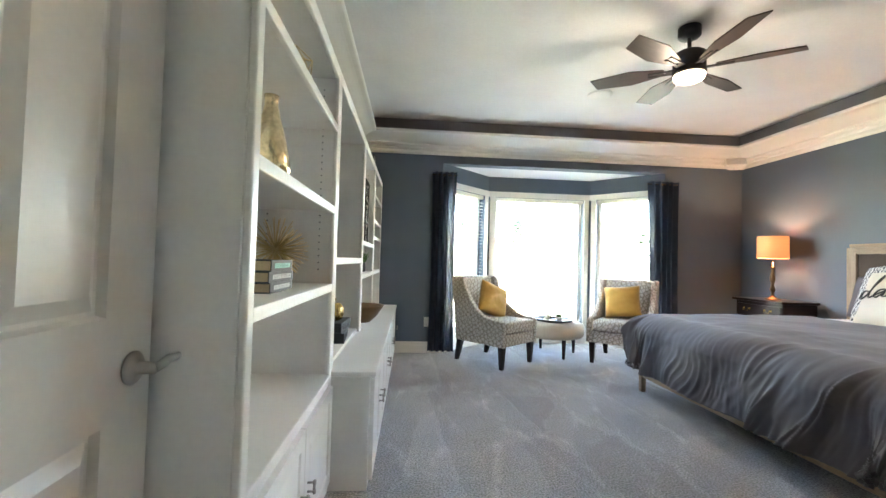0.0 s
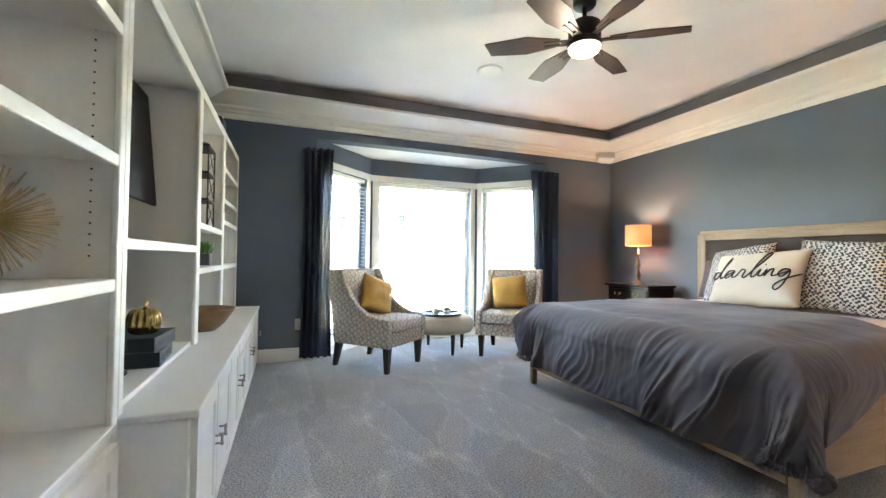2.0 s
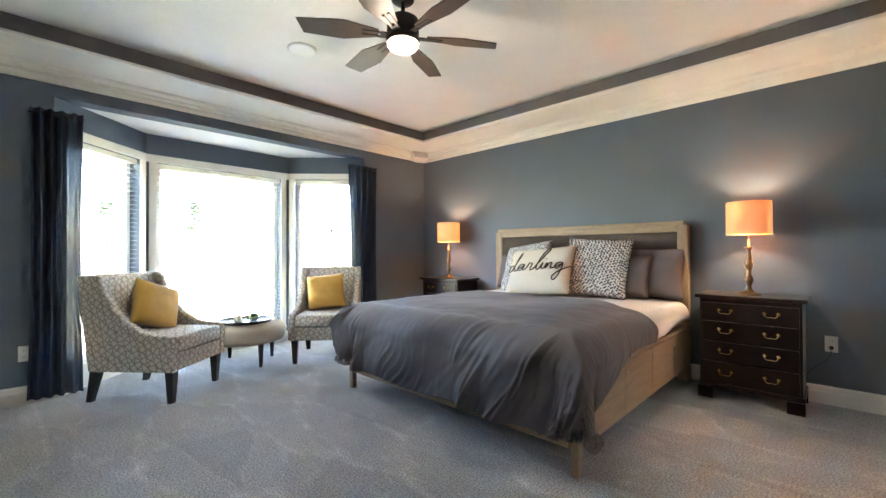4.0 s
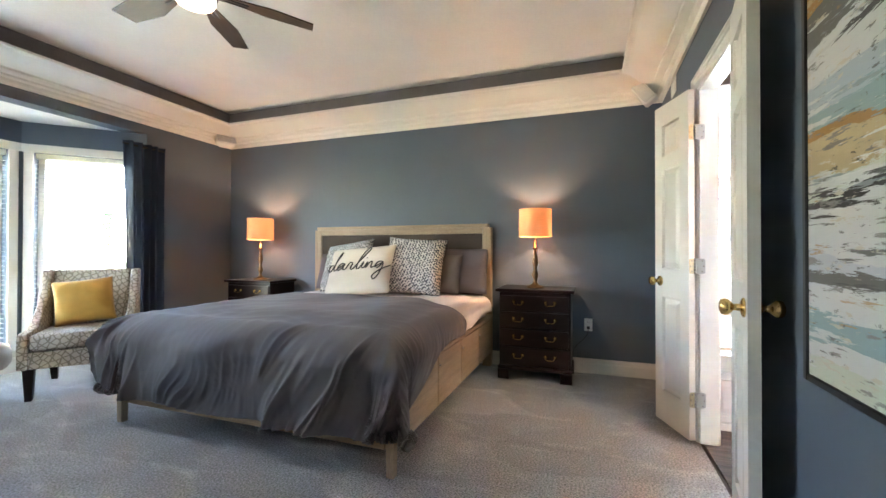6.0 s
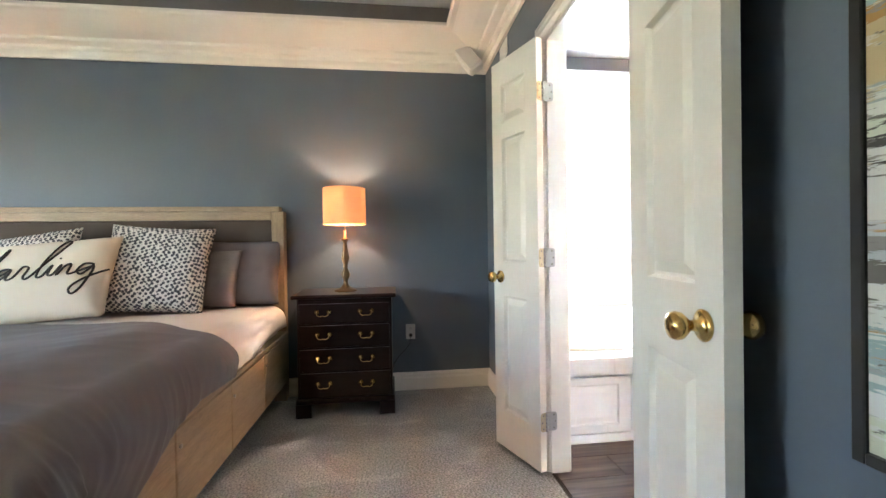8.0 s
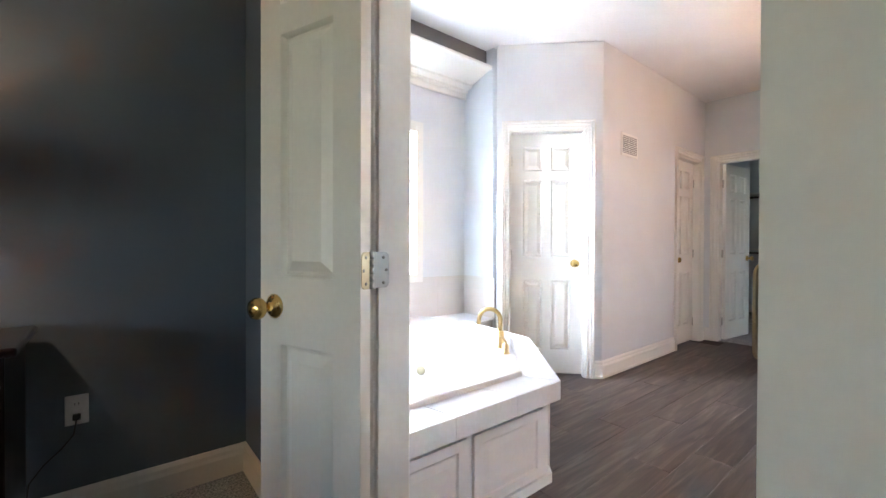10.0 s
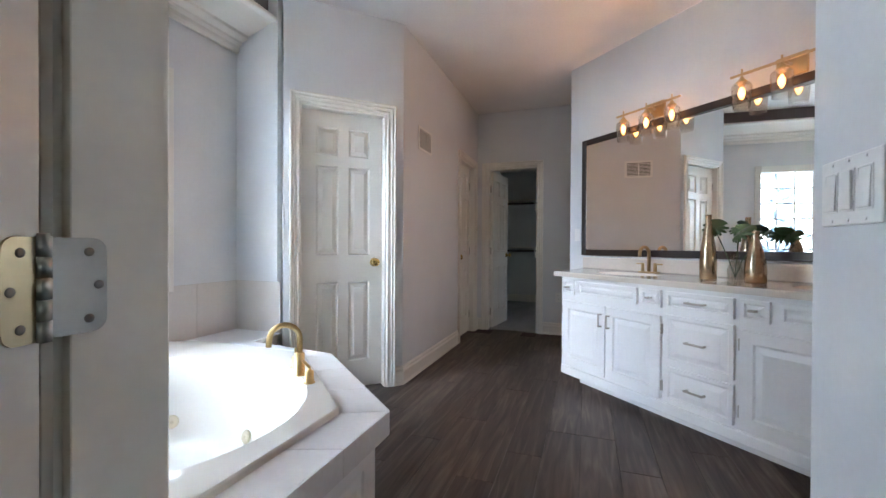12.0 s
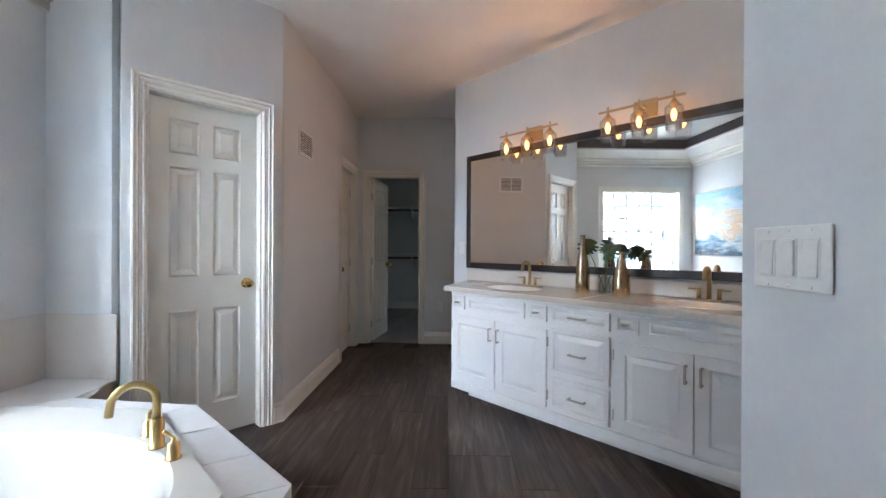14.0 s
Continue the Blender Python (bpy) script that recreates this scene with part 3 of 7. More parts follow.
def casing(parent, x0, x1, h, y, sgn, wid=0.07):
    """A moulded casing round an opening, on the face at y (local), standing off in sgn; three mitred lengths as one trim."""
    prof = [(0.0, 0.0), (wid, 0.0), (wid, 0.025), (wid - 0.009, 0.027), (wid - 0.014, 0.018), (wid - 0.022, 0.015), (wid - 0.030, 0.021), (wid - 0.035, 0.013), (0.020, 0.011), (0.014, 0.016), (0.005, 0.013), (0.0, 0.007)]
    bm = bmesh.new()
    rings = []
    for px, pz, dx, dz in ((x0, 0, -1, 0), (x0, h, -1, 1), (x1, h, 1, 1), (x1, 0, 1, 0)):
        rings.append([bm.verts.new((px + dx * o, y + sgn * q, pz + dz * o)) for o, q in prof])
    k = len(prof)
    for a, b in zip(rings, rings[1:]):
        for j in range(k):
            bm.faces.new((a[j], a[(j + 1) % k], b[(j + 1) % k], b[j]))
    bm.faces.new(rings[0])
    bm.faces.new(rings[-1])
    bmesh.ops.recalc_face_normals(bm, faces=bm.faces)
    return part("casing", bm, WHITE, parent)


def jambs(parent, x0, x1, h, ya, yb, t=0.018, stop=None):
    for nm, c in (("jamb", (x0, ya, 0, x0 + t, yb, h)), ("jamb", (x1 - t, ya, 0, x1, yb, h)), ("head_jamb", (x0 + t, ya, h - t, x1 - t, yb, h))):
        part(nm, mbox(*c, 0.001, 1), WHITE, parent)
    if stop is not None:
        for c in ((x0 + t, stop, 0, x0 + t + 0.01, stop + 0.035, h - t), (x1 - t - 0.01, stop, 0, x1 - t, stop + 0.035, h - t)):
            part("door_stop", mbox(*c), WHITE, parent)


# double door between bedroom and bathroom
dd = thing("door_1", pose(0, 0, 0), "white panelled double door, both leaves standing open", "")
dd["kind"] = "structure"
jambs(dd, DBL[0], DBL[1], 2.06, 0.0, NB)
casing(dd, DBL[0] + 0.006, DBL[1] - 0.006, 2.056, 0.0, 1)
casing(dd, DBL[0] + 0.006, DBL[1] - 0.006, 2.056, NB, -1)
LW, RW = 0.365, 0.41
for nm, w, hx, hy, ang, vis in (("left", LW, -1.262, 0.024, 20.8, 1), ("right", RW, -2.022, 0.024, 170.5, -1)):
    m = pose(hx, hy, 0.018, 0, 0, ang)
    a = w * 0.24
    bm = panel_slab(bmesh.new(), w - 0.006, 2.03, 0.035, [(a, w - a, 0.20, 0.80), (a, w - a, 0.98, 1.62), (a, w - a, 1.70, 1.90)], 0.0 if vis > 0 else -0.035)
    bmesh.ops.translate(bm, verts=bm.verts, vec=(0.004, 0, 0))
    leaf = part("leaf", bm, WHITE, dd)
    leaf.matrix_basis = m
    for sgn, yy in ((1, 0.035 if vis > 0 else 0.0), (-1, 0.0 if vis > 0 else -0.035)):
        knob(leaf, w - 0.062, 0.90, yy, sgn)
for z in (0.25, 1.022, 1.80):
    hinge(dd, -1.262, 0.024, z, pose(0.0023, 0.0009, 0, 0, 0, 112), pose(0.0075, 0, 0, 0, 0, -90), 0.052)
    hinge(dd, -2.02, 0.024, z, pose(-0.0025, 0.0004, 0, 0, 0, 80.5), pose(-0.0085, 0, 0, 0, 0, -90), 0.052)

# entry door, standing open against the bookcase end
ed = thing("door_2", pose(0, 0, 0), "white panelled entry door standing wide open with a nickel lever", "")
ed["kind"] = "structure"
jambs(ed, ENTRY[0], ENTRY[1], 2.05, 0.0, NB)
casing(ed, ENTRY[0] + 0.006, ENTRY[1] - 0.006, 2.046, 0.0, 1, 0.06)
leaf = part("leaf", panel_slab(bmesh.new(), 0.845, 2.03, 0.035, six_panels(0.845), 0.0), WHITE, ed)
leaf.matrix_basis = pose(-4.785, 0.022, 0.015, 0, 0, 92.5)
bm = lathe(bmesh.new(), [(0, 0), (0.033, 0), (0.034, 0.005), (0.028, 0.010), (0.013, 0.014), (0.012, 0.045), (0, 0.048)], 20, pose(0.782, 0, 0.87, 90, 0, 0))
tube(bm, [(0.782, -0.045, 0.87), (0.795, -0.05, 0.874), (0.82, -0.05, 0.88), (0.85, -0.05, 0.876), (0.872, -0.048, 0.88)], 0.010, 8, taper=[1, 1.05, 1, 0.8, 0.7])
part("lever", bm, NICKEL, leaf, "satin nickel lever handle")

# ---- bay windows with blinds ----
for k in range(3):
    a, b = Vector(BAY[k]), Vector(BAY[k + 1])
    L = (b - a).length
    ang = math.degrees(math.atan2((b - a).y, (b - a).x))
    wn_ = thing("window_%d" % (k + 1), pose(a.x, a.y, 0, 0, 0, ang), "tall white window with open horizontal blinds", "")
    wn_["kind"] = "structure"
    s0, s1 = 0.09, L - 0.09
    for nm, c in (("window_casing", (s0 - 0.068, -0.016, WZ0 - 0.06, s0, -0.001, WZ1)), ("window_casing", (s1, -0.016, WZ0 - 0.06, s1 + 0.068, -0.001, WZ1)),
                  ("head_casing", (s0 - 0.085, -0.022, WZ1, s1 + 0.085, -0.001, WZ1 + 0.075)), ("window_sill", (s0 - 0.07, -0.035, WZ0 - 0.02, s1 + 0.07, 0.10, WZ0)),
                  ("apron", (s0 - 0.066, -0.014, WZ0 - 0.09, s1 + 0.066, -0.001, WZ0 - 0.021))):
        part(nm, mbox(*c, 0.003, 1), WHITE, wn_)
    fw = 0.05
    for c in ((s0, 0.09, WZ0, s0 + fw, 0.13, WZ1), (s1 - fw, 0.09, WZ0, s1, 0.13, WZ1), (s0 + fw, 0.09, WZ0, s1 - fw, 0.13, WZ0 + fw), (s0 + fw, 0.09, WZ1 - fw, s1 - fw, 0.13, WZ1)):
        part("window_frame", mbox(*c, 0.003, 1), WHITE, wn_)
    pn = part("pane", mbox(s0 + fw, 0.108, WZ0 + fw, s1 - fw, 0.112, WZ1 - fw), PANE, wn_)
    pn.visible_shadow = False
    part("head_rail", mbox(s0 + 0.004, 0.02, WZ1 - 0.05, s1 - 0.004, 0.07, WZ1 - 0.002, 0.002, 1), SLAT, wn_)
    me = mesh_of("slat", mbox(s0 + 0.006, 0.022, -0.0012, s1 - 0.006, 0.068, 0.0012), SLAT)
    for i in range(40):
        sl = new("slat", me)
        sl.parent = wn_
        sl.matrix_basis = pose(0, 0, WZ0 + 0.03 + i * 0.0435, 1.5, 0, 0)
    for sx in (s0 + 0.12, s1 - 0.12):
        part("ladder_cord", tube(bmesh.new(), [(sx, 0.02, WZ0 + 0.02), (sx, 0.02, WZ1 - 0.04)], 0.0012, 5), SLAT, wn_)
    part("bottom_rail", mbox(s0 + 0.006, 0.02, WZ0 + 0.004, s1 - 0.006, 0.07, WZ0 + 0.018, 0.002, 1), SLAT, wn_)


# ---- bookcase wall ----
FX, BX, TOPZ = -4.63, -5.03, 2.03
CZ, CX = 0.57, -4.415


def pull(parent, m, kind="knob"):
    """A small double-post nickel pull."""
    bm = bmesh.new()
    for s in (-0.016, 0.016):
        tube(bm, [(s, 0, 0), (s, -0.022, 0)], 0.004, 8)
        lathe(bm, [(0, 0), (0.008, 0), (0.010, 0.004), (0.008, 0.010), (0, 0.011)], 10, pose(s, -0.020, 0, 90, 0, 0))
    tube(bm, [(-0.02, -0.024, 0), (0.02, -0.024, 0)], 0.005, 8)
    ob = part("pull", bm, NICKEL, parent, "satin nickel pull")
    ob.matrix_basis = m
    return ob


def cab_door(parent, x, y0, y1, z0, z1, pull_at=None):
    """A raised panel cabinet door that faces +x."""
    w, h = y1 - y0, z1 - z0
    d = part("cabinet_door", panel_slab(bmesh.new(), w, h, 0.02, [(0.055, w - 0.055, 0.055, h - 0.055)], -0.02, both=False, groove=0.006), CABWHITE, parent)
    d.matrix_basis = pose(x, y0, z0, 0, 0, 90)
    if pull_at:
        pull(d, pose(pull_at[0] - y0, -0.021, pull_at[1] - z0, 0, 90, 0))
    return d


def bookcase(y0, y1, shelves, label, deep, back=True, south_end=False, low=None):
    bc = thing("bookcase", pose(0, 0, 0), label, "bookcase", "built-in bookcases along the wall")
    part("side_panel", mbox(BX, y0, 0 if not deep else CZ + 0.001, FX - 0.02, y0 + 0.02, TOPZ, 0.002, 1), CABWHITE, bc)
    part("side_panel", mbox(BX, y1 - 0.02, 0 if not deep else CZ + 0.001, FX - 0.02, y1, TOPZ, 0.002, 1), CABWHITE, bc)
    part("top_panel", mbox(BX, y0 + 0.0205, TOPZ - 0.05, FX - 0.02, y1 - 0.0205, TOPZ - 0.03, 0.002, 1), CABWHITE, bc)
    zb = CZ + 0.001
    for a, b in ((y0, y0 + 0.042), (y1 - 0.042, y1)):
        part("stile", mbox(FX - 0.0195, a, zb if deep else 0, FX, b, TOPZ, 0.006, 3), CABWHITE, bc)
    part("top_rail", mbox(FX - 0.0195, y0 + 0.0425, TOPZ - 0.055, FX - 0.001, y1 - 0.0425, TOPZ, 0.003, 1), CABWHITE, bc)
    if back:
        part("back_panel", mbox(BX, y0 + 0.0205, zb, BX + 0.012, y1 - 0.0205, TOPZ - 0.051), CABWHITE, bc)
    for z, front in shelves:
        part("shelf", mbox(BX + 0.013, y0 + 0.0205, z - 0.022, FX - 0.022, y1 - 0.0205, z, 0.002, 1), CABWHITE, bc)
        part("shelf_edge", mbox(FX - 0.0215, y0 + (0.0425 if front else 0.022), z - 0.036, FX - 0.002, y1 - (0.0425 if front else 0.022), z + 0.001, 0.004, 2), CABWHITE, bc)
    for yy, s in ((y0 + 0.0202, 1), (y1 - 0.0202, -1)) if back else ():
        for hx in (FX - 0.075, BX + 0.08):
            # flat black discs on the panel stand for the shade inside the pin holes
            bm = bmesh.new()
            for i in range(40):
                z = 1.06 + i * 0.032
                if z < TOPZ - 0.1:
                    bmesh.ops.create_circle(bm, cap_ends=True, segments=6, radius=0.0035, matrix=pose(hx, yy + s * 0.0008, z, 90, 0, 0))
            tagged(part("pin_hole_shade", bm, BLACK, bc, "row of flat black discs for the shade in shelf pin holes"), kind="stuff")
    return bc


ua = bookcase(0.885, 1.94, [(1.36, True), (0.993, True), (1.752, False)], "white built-in bookcase with books and gold decor, cupboards below", False)
part("counter", mbox(BX + 0.013, 0.906, CZ - 0.03, FX + 0.004, 1.9195, CZ - 0.005, 0.004, 2), CABWHITE, ua)
part("back_cleat", mbox(BX + 0.0125, 0.91, CZ - 0.004, BX + 0.03, 1.915, CZ + 0.07, 0.002, 1), CABWHITE, ua)
part("cabinet_front", mbox(FX - 0.0195, 0.9275, 0.0, FX - 0.004, 1.8975, CZ - 0.031), CABWHITE, ua)
cab_door(ua, FX - 0.003, 0.925, 1.408, 0.07, 0.515, (1.36, 0.29))
cab_door(ua, FX - 0.003, 1.413, 1.90, 0.07, 0.515, (1.455, 0.29))
ub = bookcase(1.94, 3.06, [(1.118, False)], "white built-in bookcase bay holding a television, open to the wall", True, back=False)
part("ledge", mbox(BX, 1.962, CZ + 0.001, FX - 0.022, 3.038, CZ + 0.022, 0.003, 1), CABWHITE, ub)
uc = bookcase(3.06, 3.97, [(1.255, False), (0.993, True)], "white built-in bookcase with a metal stand, plant and bowl", True)
ud = bookcase(3.97, 4.885, [(1.76, False), (1.515, False), (1.345, False), (0.993, True)], "white built-in bookcase with small ornaments", True)
# low cabinets under one long counter
cab = thing("base_cabinet", pose(0, 0, 0), "white low cabinets with raised panel doors under the bookcases", "cabinet")
part("end_panel", mbox(BX, 1.945, 0, CX - 0.03, 1.965, CZ - 0.026, 0.002, 1), CABWHITE, cab)
part("cabinet_front", mbox(CX - 0.05, 1.965, 0.0, CX - 0.03, 4.885, CZ - 0.026, 0.002, 1), CABWHITE, cab)
part("counter_top", mbox(BX, 1.942, CZ - 0.025, CX, 4.888, CZ, 0.006, 2), CABWHITE, cab, "white painted counter")
edges = [1.975, 2.395, 2.815, 3.20, 3.61, 4.02, 4.44, 4.86]
for i, (a, b) in enumerate(zip(edges, edges[1:])):
    part("drawer_front", mbox(CX - 0.03, a + 0.008, 0.445, CX - 0.008, b - 0.008, 0.53, 0.006, 2), CABWHITE, cab) if i in (3, 4) else None
    top = 0.435 if i in (3, 4) else 0.53
    cab_door(cab, CX - 0.03, a + 0.006, b - 0.006, 0.035, top, ((b - 0.05 if i % 2 == 0 else a + 0.05), 0.31))

# television on its arm
tv = thing("television", pose(-4.80, 2.20, 1.53, 0, 0, 0), "black flat television on a wall mount, tilted down", "television")
tv.matrix_basis = pose(-4.86, 2.49, 1.61, -5, 0, 90)
part("screen", mbox(-0.49, -0.022, -0.29, 0.49, 0.0, 0.29, 0.006, 2), TVBLK, tv)
part("back_cover", mbox(-0.33, 0.0005, -0.2, 0.33, 0.035, 0.2, 0.012, 2), TVBLK, tv)
part("wall_arm", tube(bmesh.new(), [(0, 0.036, 0), (0.0, 0.09, -0.005), (0.0, 0.165, -0.012)], 0.018, 8), BLACK, tv)


# ---- ornaments on the shelves ----
def vase(m, prof, label, material, category="vase", seg=28):
    return lone("vase", lathe(bmesh.new(), prof, seg), material, m, label, category)


vase(pose(-4.70, 1.19, 1.361), [(0, 0), (0.055, 0), (0.060, 0.008), (0.061, 0.03), (0.053, 0.08), (0.038, 0.14), (0.025, 0.185), (0.020, 0.21), (0.020, 0.225), (0.023, 0.24), (0.018, 0.239), (0.014, 0.21), (0, 0.2)], "tall mottled gold glass vase on a bookcase shelf", PALEGOLD)


def book(w, d, h, m, label, txt, group, pages=PAGES):
    b = thing("book", m, label, "book", group)
    part("page_block", mbox(-w / 2 + 0.006, -d / 2 + 0.006, 0.004, w / 2 - 0.004, d / 2 - 0.004, h - 0.004), pages, b)
    bm = bmesh.new()
    box(bm, -w / 2, -d / 2, 0, w / 2, d / 2, 0.0035, 0.001, 1)
    box(bm, -w / 2, -d / 2, h - 0.0035, w / 2, d / 2, h, 0.001, 1)
    box(bm, w / 2 - 0.0035, -d / 2, 0.0036, w / 2, d / 2, h - 0.0036, 0.001, 1)
    part("cover", bm, BOOKBLK, b)
    rng = random.Random(int(h * 1e5))
    bm = bmesh.new()
    y = -d * 0.36
    while y < d * 0.36:
        s = rng.uniform(0.008, 0.02)
        box(bm, w / 2 + 0.0002, y, h * 0.28, w / 2 + 0.0008, y + s * 0.8, h * 0.72)
        y += s
    part("lettering", bm, txt, b, "plain bars of spine lettering")
    return b


z = 0.9945
for h, txt, r in ((0.034, SILVERTXT, 1), (0.036, SILVERTXT, -1), (0.038, MINT, 1.5)):
    book(0.19, 0.255, h, pose(-4.812, 1.415, z, 0, 0, r), "black cloth-bound book lying in a stack", txt, "stack of books on the shelf")
    z += h + 0.0005
star = thing("starburst_ornament", pose(-4.86, 1.775, 0.9945), "gold wire starburst ornament on a bookcase shelf", "ornament")
rng = random.Random(5)
bm = bmesh.new()
bmesh.ops.create_icosphere(bm, subdivisions=1, radius=0.02, matrix=pose(0, 0, 0.15))
part("core", bm, GOLDWIRE, star)
bm = bmesh.new()
for i in range(150):
    zz = 1 - 2 * (i + 0.5) / 150
    ph = i * 2.39996
    rr = math.sqrt(1 - zz * zz)
    d = Vector((rr * math.cos(ph), rr * math.sin(ph), zz))
    tube(bm, [Vector((0, 0, 0.15)) + d * 0.015, Vector((0, 0, 0.15)) + d * rng.uniform(0.125, 0.149)], 0.0020, 4)
part("burst", bm, GOLDWIRE, star, "thin gold wire rays")
# wire polyhedron
bm = bmesh.new()
b2 = bmesh.new()
bmesh.ops.create_icosphere(b2, subdivisions=1, radius=0.075, matrix=pose(0, 0, 0.064, 20, 10, 0))
for e in b2.edges:
    tube(bm, [e.verts[0].co, e.verts[1].co], 0.002, 5)
b2.free()
lone("wire_polyhedron", bm, GOLDWIRE, pose(-4.72, 1.46, 1.7545), "gold wire polyhedron on the top shelf", "ornament")
# pumpkin on two black books
z = CZ + 0.0235
for h, r in ((0.062, 4), (0.062, -3)):
    book(0.20, 0.28, h, pose(-4.765, 2.60, z, 0, 0, r), "large black book lying in a stack of two", BOOKBLK, "two black books in the television bay", BOOKBLK)
    z += h + 0.001
pk = thing("gold_pumpkin", pose(-4.745, 2.575, z - 0.001), "ribbed gold metal pumpkin standing on black books", "ornament")
for k in range(12):
    a = 2 * math.pi * k / 12
    bm = bmesh.new()
    bmesh.ops.create_uvsphere(bm, u_segments=10, v_segments=10, radius=1, matrix=Matrix.Translation((0.032 * math.cos(a), 0.032 * math.sin(a), 0.056)) @ Matrix.Rotation(a, 4, "Z") @ Matrix.Diagonal((0.036, 0.021, 0.056, 1)))
    part("rib", bm, GOLD, pk, smooth=True)
part("stem", tube(bmesh.new(), [(0, 0, 0.10), (0.003, 0, 0.125), (0.012, 0, 0.14)], 0.007, 8, taper=[1.2, 1, 0.8]), GOLD, pk)
# black wire lantern and cable in the television bay
ln = thing("desk_lantern", pose(-4.80, 2.385, CZ + 0.0225), "black wire lantern with a round foot", "lantern")
part("foot", lathe(bmesh.new(), [(0, 0), (0.055, 0), (0.055, 0.012), (0.02, 0.022), (0, 0.024)], 20), BLACK, ln)
bm = bmesh.new()
for k in range(8):
    a = math.pi * 2 * k / 8
    tube(bm, [(0.02 * math.cos(a), 0.02 * math.sin(a), 0.02), (0.05 * math.cos(a), 0.05 * math.sin(a), 0.10), (0.05 * math.cos(a), 0.05 * math.sin(a), 0.2), (0.012 * math.cos(a), 0.012 * math.sin(a), 0.30)], 0.003, 5)
part("cage", bm, BLACK, ln)
part("cap", lathe(bmesh.new(), [(0, 0.29), (0.03, 0.295), (0.012, 0.33), (0, 0.335)], 14), BLACK, ln)
# bowl
lone("bowl", lathe(bmesh.new(), [(0, 0), (0.075, 0), (0.08, 0.005), (0.13, 0.05), (0.185, 0.135), (0.190, 0.145), (0.182, 0.143), (0.125, 0.058), (0.075, 0.012), (0, 0.010)], 36), BOWLW, pose(-4.675, 3.52, CZ + 0.001), "wide bronze-coloured bowl on the counter", "bowl")
# metal stand with three tiers
st = thing("metal_stand", pose(-4.735, 3.72, 1.2565), "black metal three-tier ornament stand on a shelf", "stand")
for z in (0.0, 0.185, 0.37, 0.555):
    bm = bmesh.new()
    prism(bm, [(-0.06, -0.13), (0.06, -0.13), (0.06, 0.13), (-0.06, 0.13)], z, z + 0.014)
    part("tier", bm, BLACK, st)
for sx in (-0.054, 0.054):
    for sy in (-0.122, 0.122):
        part("post", tube(bmesh.new(), [(sx, sy, 0.012), (sx, sy, 0.56)], 0.006, 6), BLACK, st)
for z in (0.014, 0.199, 0.384):
    for sx in (-0.054, 0.054):
        for q in (1, -1):
            part("cross_brace", tube(bmesh.new(), [(sx, -0.122 * q, z), (sx, 0.122 * q, z + 0.17)], 0.003, 5), BLACK, st)
bm = bmesh.new()
prism(bm, [(-0.06, -0.13), (0.06, -0.13), (0.06, 0.13), (-0.06, 0.13)], 0.570, 0.60)
for v in bm.verts:
    if v.co.z > 0.58:
        v.co.x *= 0.4
        v.co.y *= 0.4
part("roof", bm, BLACK, st)


def grass_plant(m, label, w=0.05, n=160, h=0.10, pot_h=0.085):
    p = thing("potted_plant", m, label, "plant")
    part("pot", mbox(-w, -w, 0, w, w, pot_h, 0.006, 2), POT, p)
    rng = random.Random(3)
    bm = bmesh.new()
    for i in range(n):
        x, y = rng.uniform(-w, w) * 0.85, rng.uniform(-w, w) * 0.85
        dx, dy = rng.uniform(-0.03, 0.03) + x * 0.3, rng.uniform(-0.03, 0.03) + y * 0.3
        hh = rng.uniform(0.6, 1) * h
        a = rng.uniform(0, 6.28)
        px, py = 0.003 * math.cos(a), 0.003 * math.sin(a)
        v = [bm.verts.new(c) for c in ((x - px, y - py, pot_h - 0.004), (x + px, y + py, pot_h - 0.004), (x + dx * 0.5 + px, y + dy * 0.5 + py, pot_h + hh * 0.6), (x + dx, y + dy, pot_h + hh), (x + dx * 0.5 - px, y + dy * 0.5 - py, pot_h + hh * 0.6))]
        bm.faces.new(v)
    part("leaves", bm, LEAFG, p, "thin green blades")
    return p


grass_plant(pose(-4.735, 3.80, 0.9945), "green grass plant in a dark square pot on a shelf")
lone("speaker_box", mbox(-0.06, -0.10, 0, 0.06, 0.10, 0.13, 0.008, 2), BLACK, pose(-4.72, 4.12, TOPZ + 0.0005), "small black loudspeaker on top of the bookcase", "speaker")
for y, z, r in ((4.40, 1.761, 20), (4.35, 1.516, 50), (4.30, 0.9945, -10)):
    bm = bmesh.new()
    prism(bm, [(-0.045, -0.012), (0.045, -0.012), (0.03, 0.02), (-0.03, 0.02)], 0, 0.075)
    bmesh.ops.bevel(bm, geom=bm.edges[:], offset=0.004, segments=1, affect="EDGES")
    lone("ornament", bm, BLACK if z > 1.6 else BOWLW, pose(-4.76, y, z, 0, 0, r), "small dark ornament on a bookcase shelf", "ornament")

# ---- bed ----
BC, BXF, BXH = 2.485, -2.19, -0.02
bed = thing("bed", pose(0, 0, 0), "king bed frame of weathered oak with an upholstered headboard and drawers", "bed")
hy0, hy1, hz = BC - 0.99, BC + 1.045, 1.38
bm = bmesh.new()
part("headboard_stile", mbox(-0.10, hy0, 0.0, BXH, hy0 + 0.085, hz - 0.035, 0.006, 2), OAKY, bed)
part("headboard_stile", mbox(-0.10, hy1 - 0.085, 0.0, BXH, hy1, hz - 0.035, 0.006, 2), OAKY, bed)
part("headboard_rail", mbox(-0.105, hy0 + 0.03, hz - 0.0345, BXH, hy1 - 0.03, hz, 0.006, 2), OAK, bed)
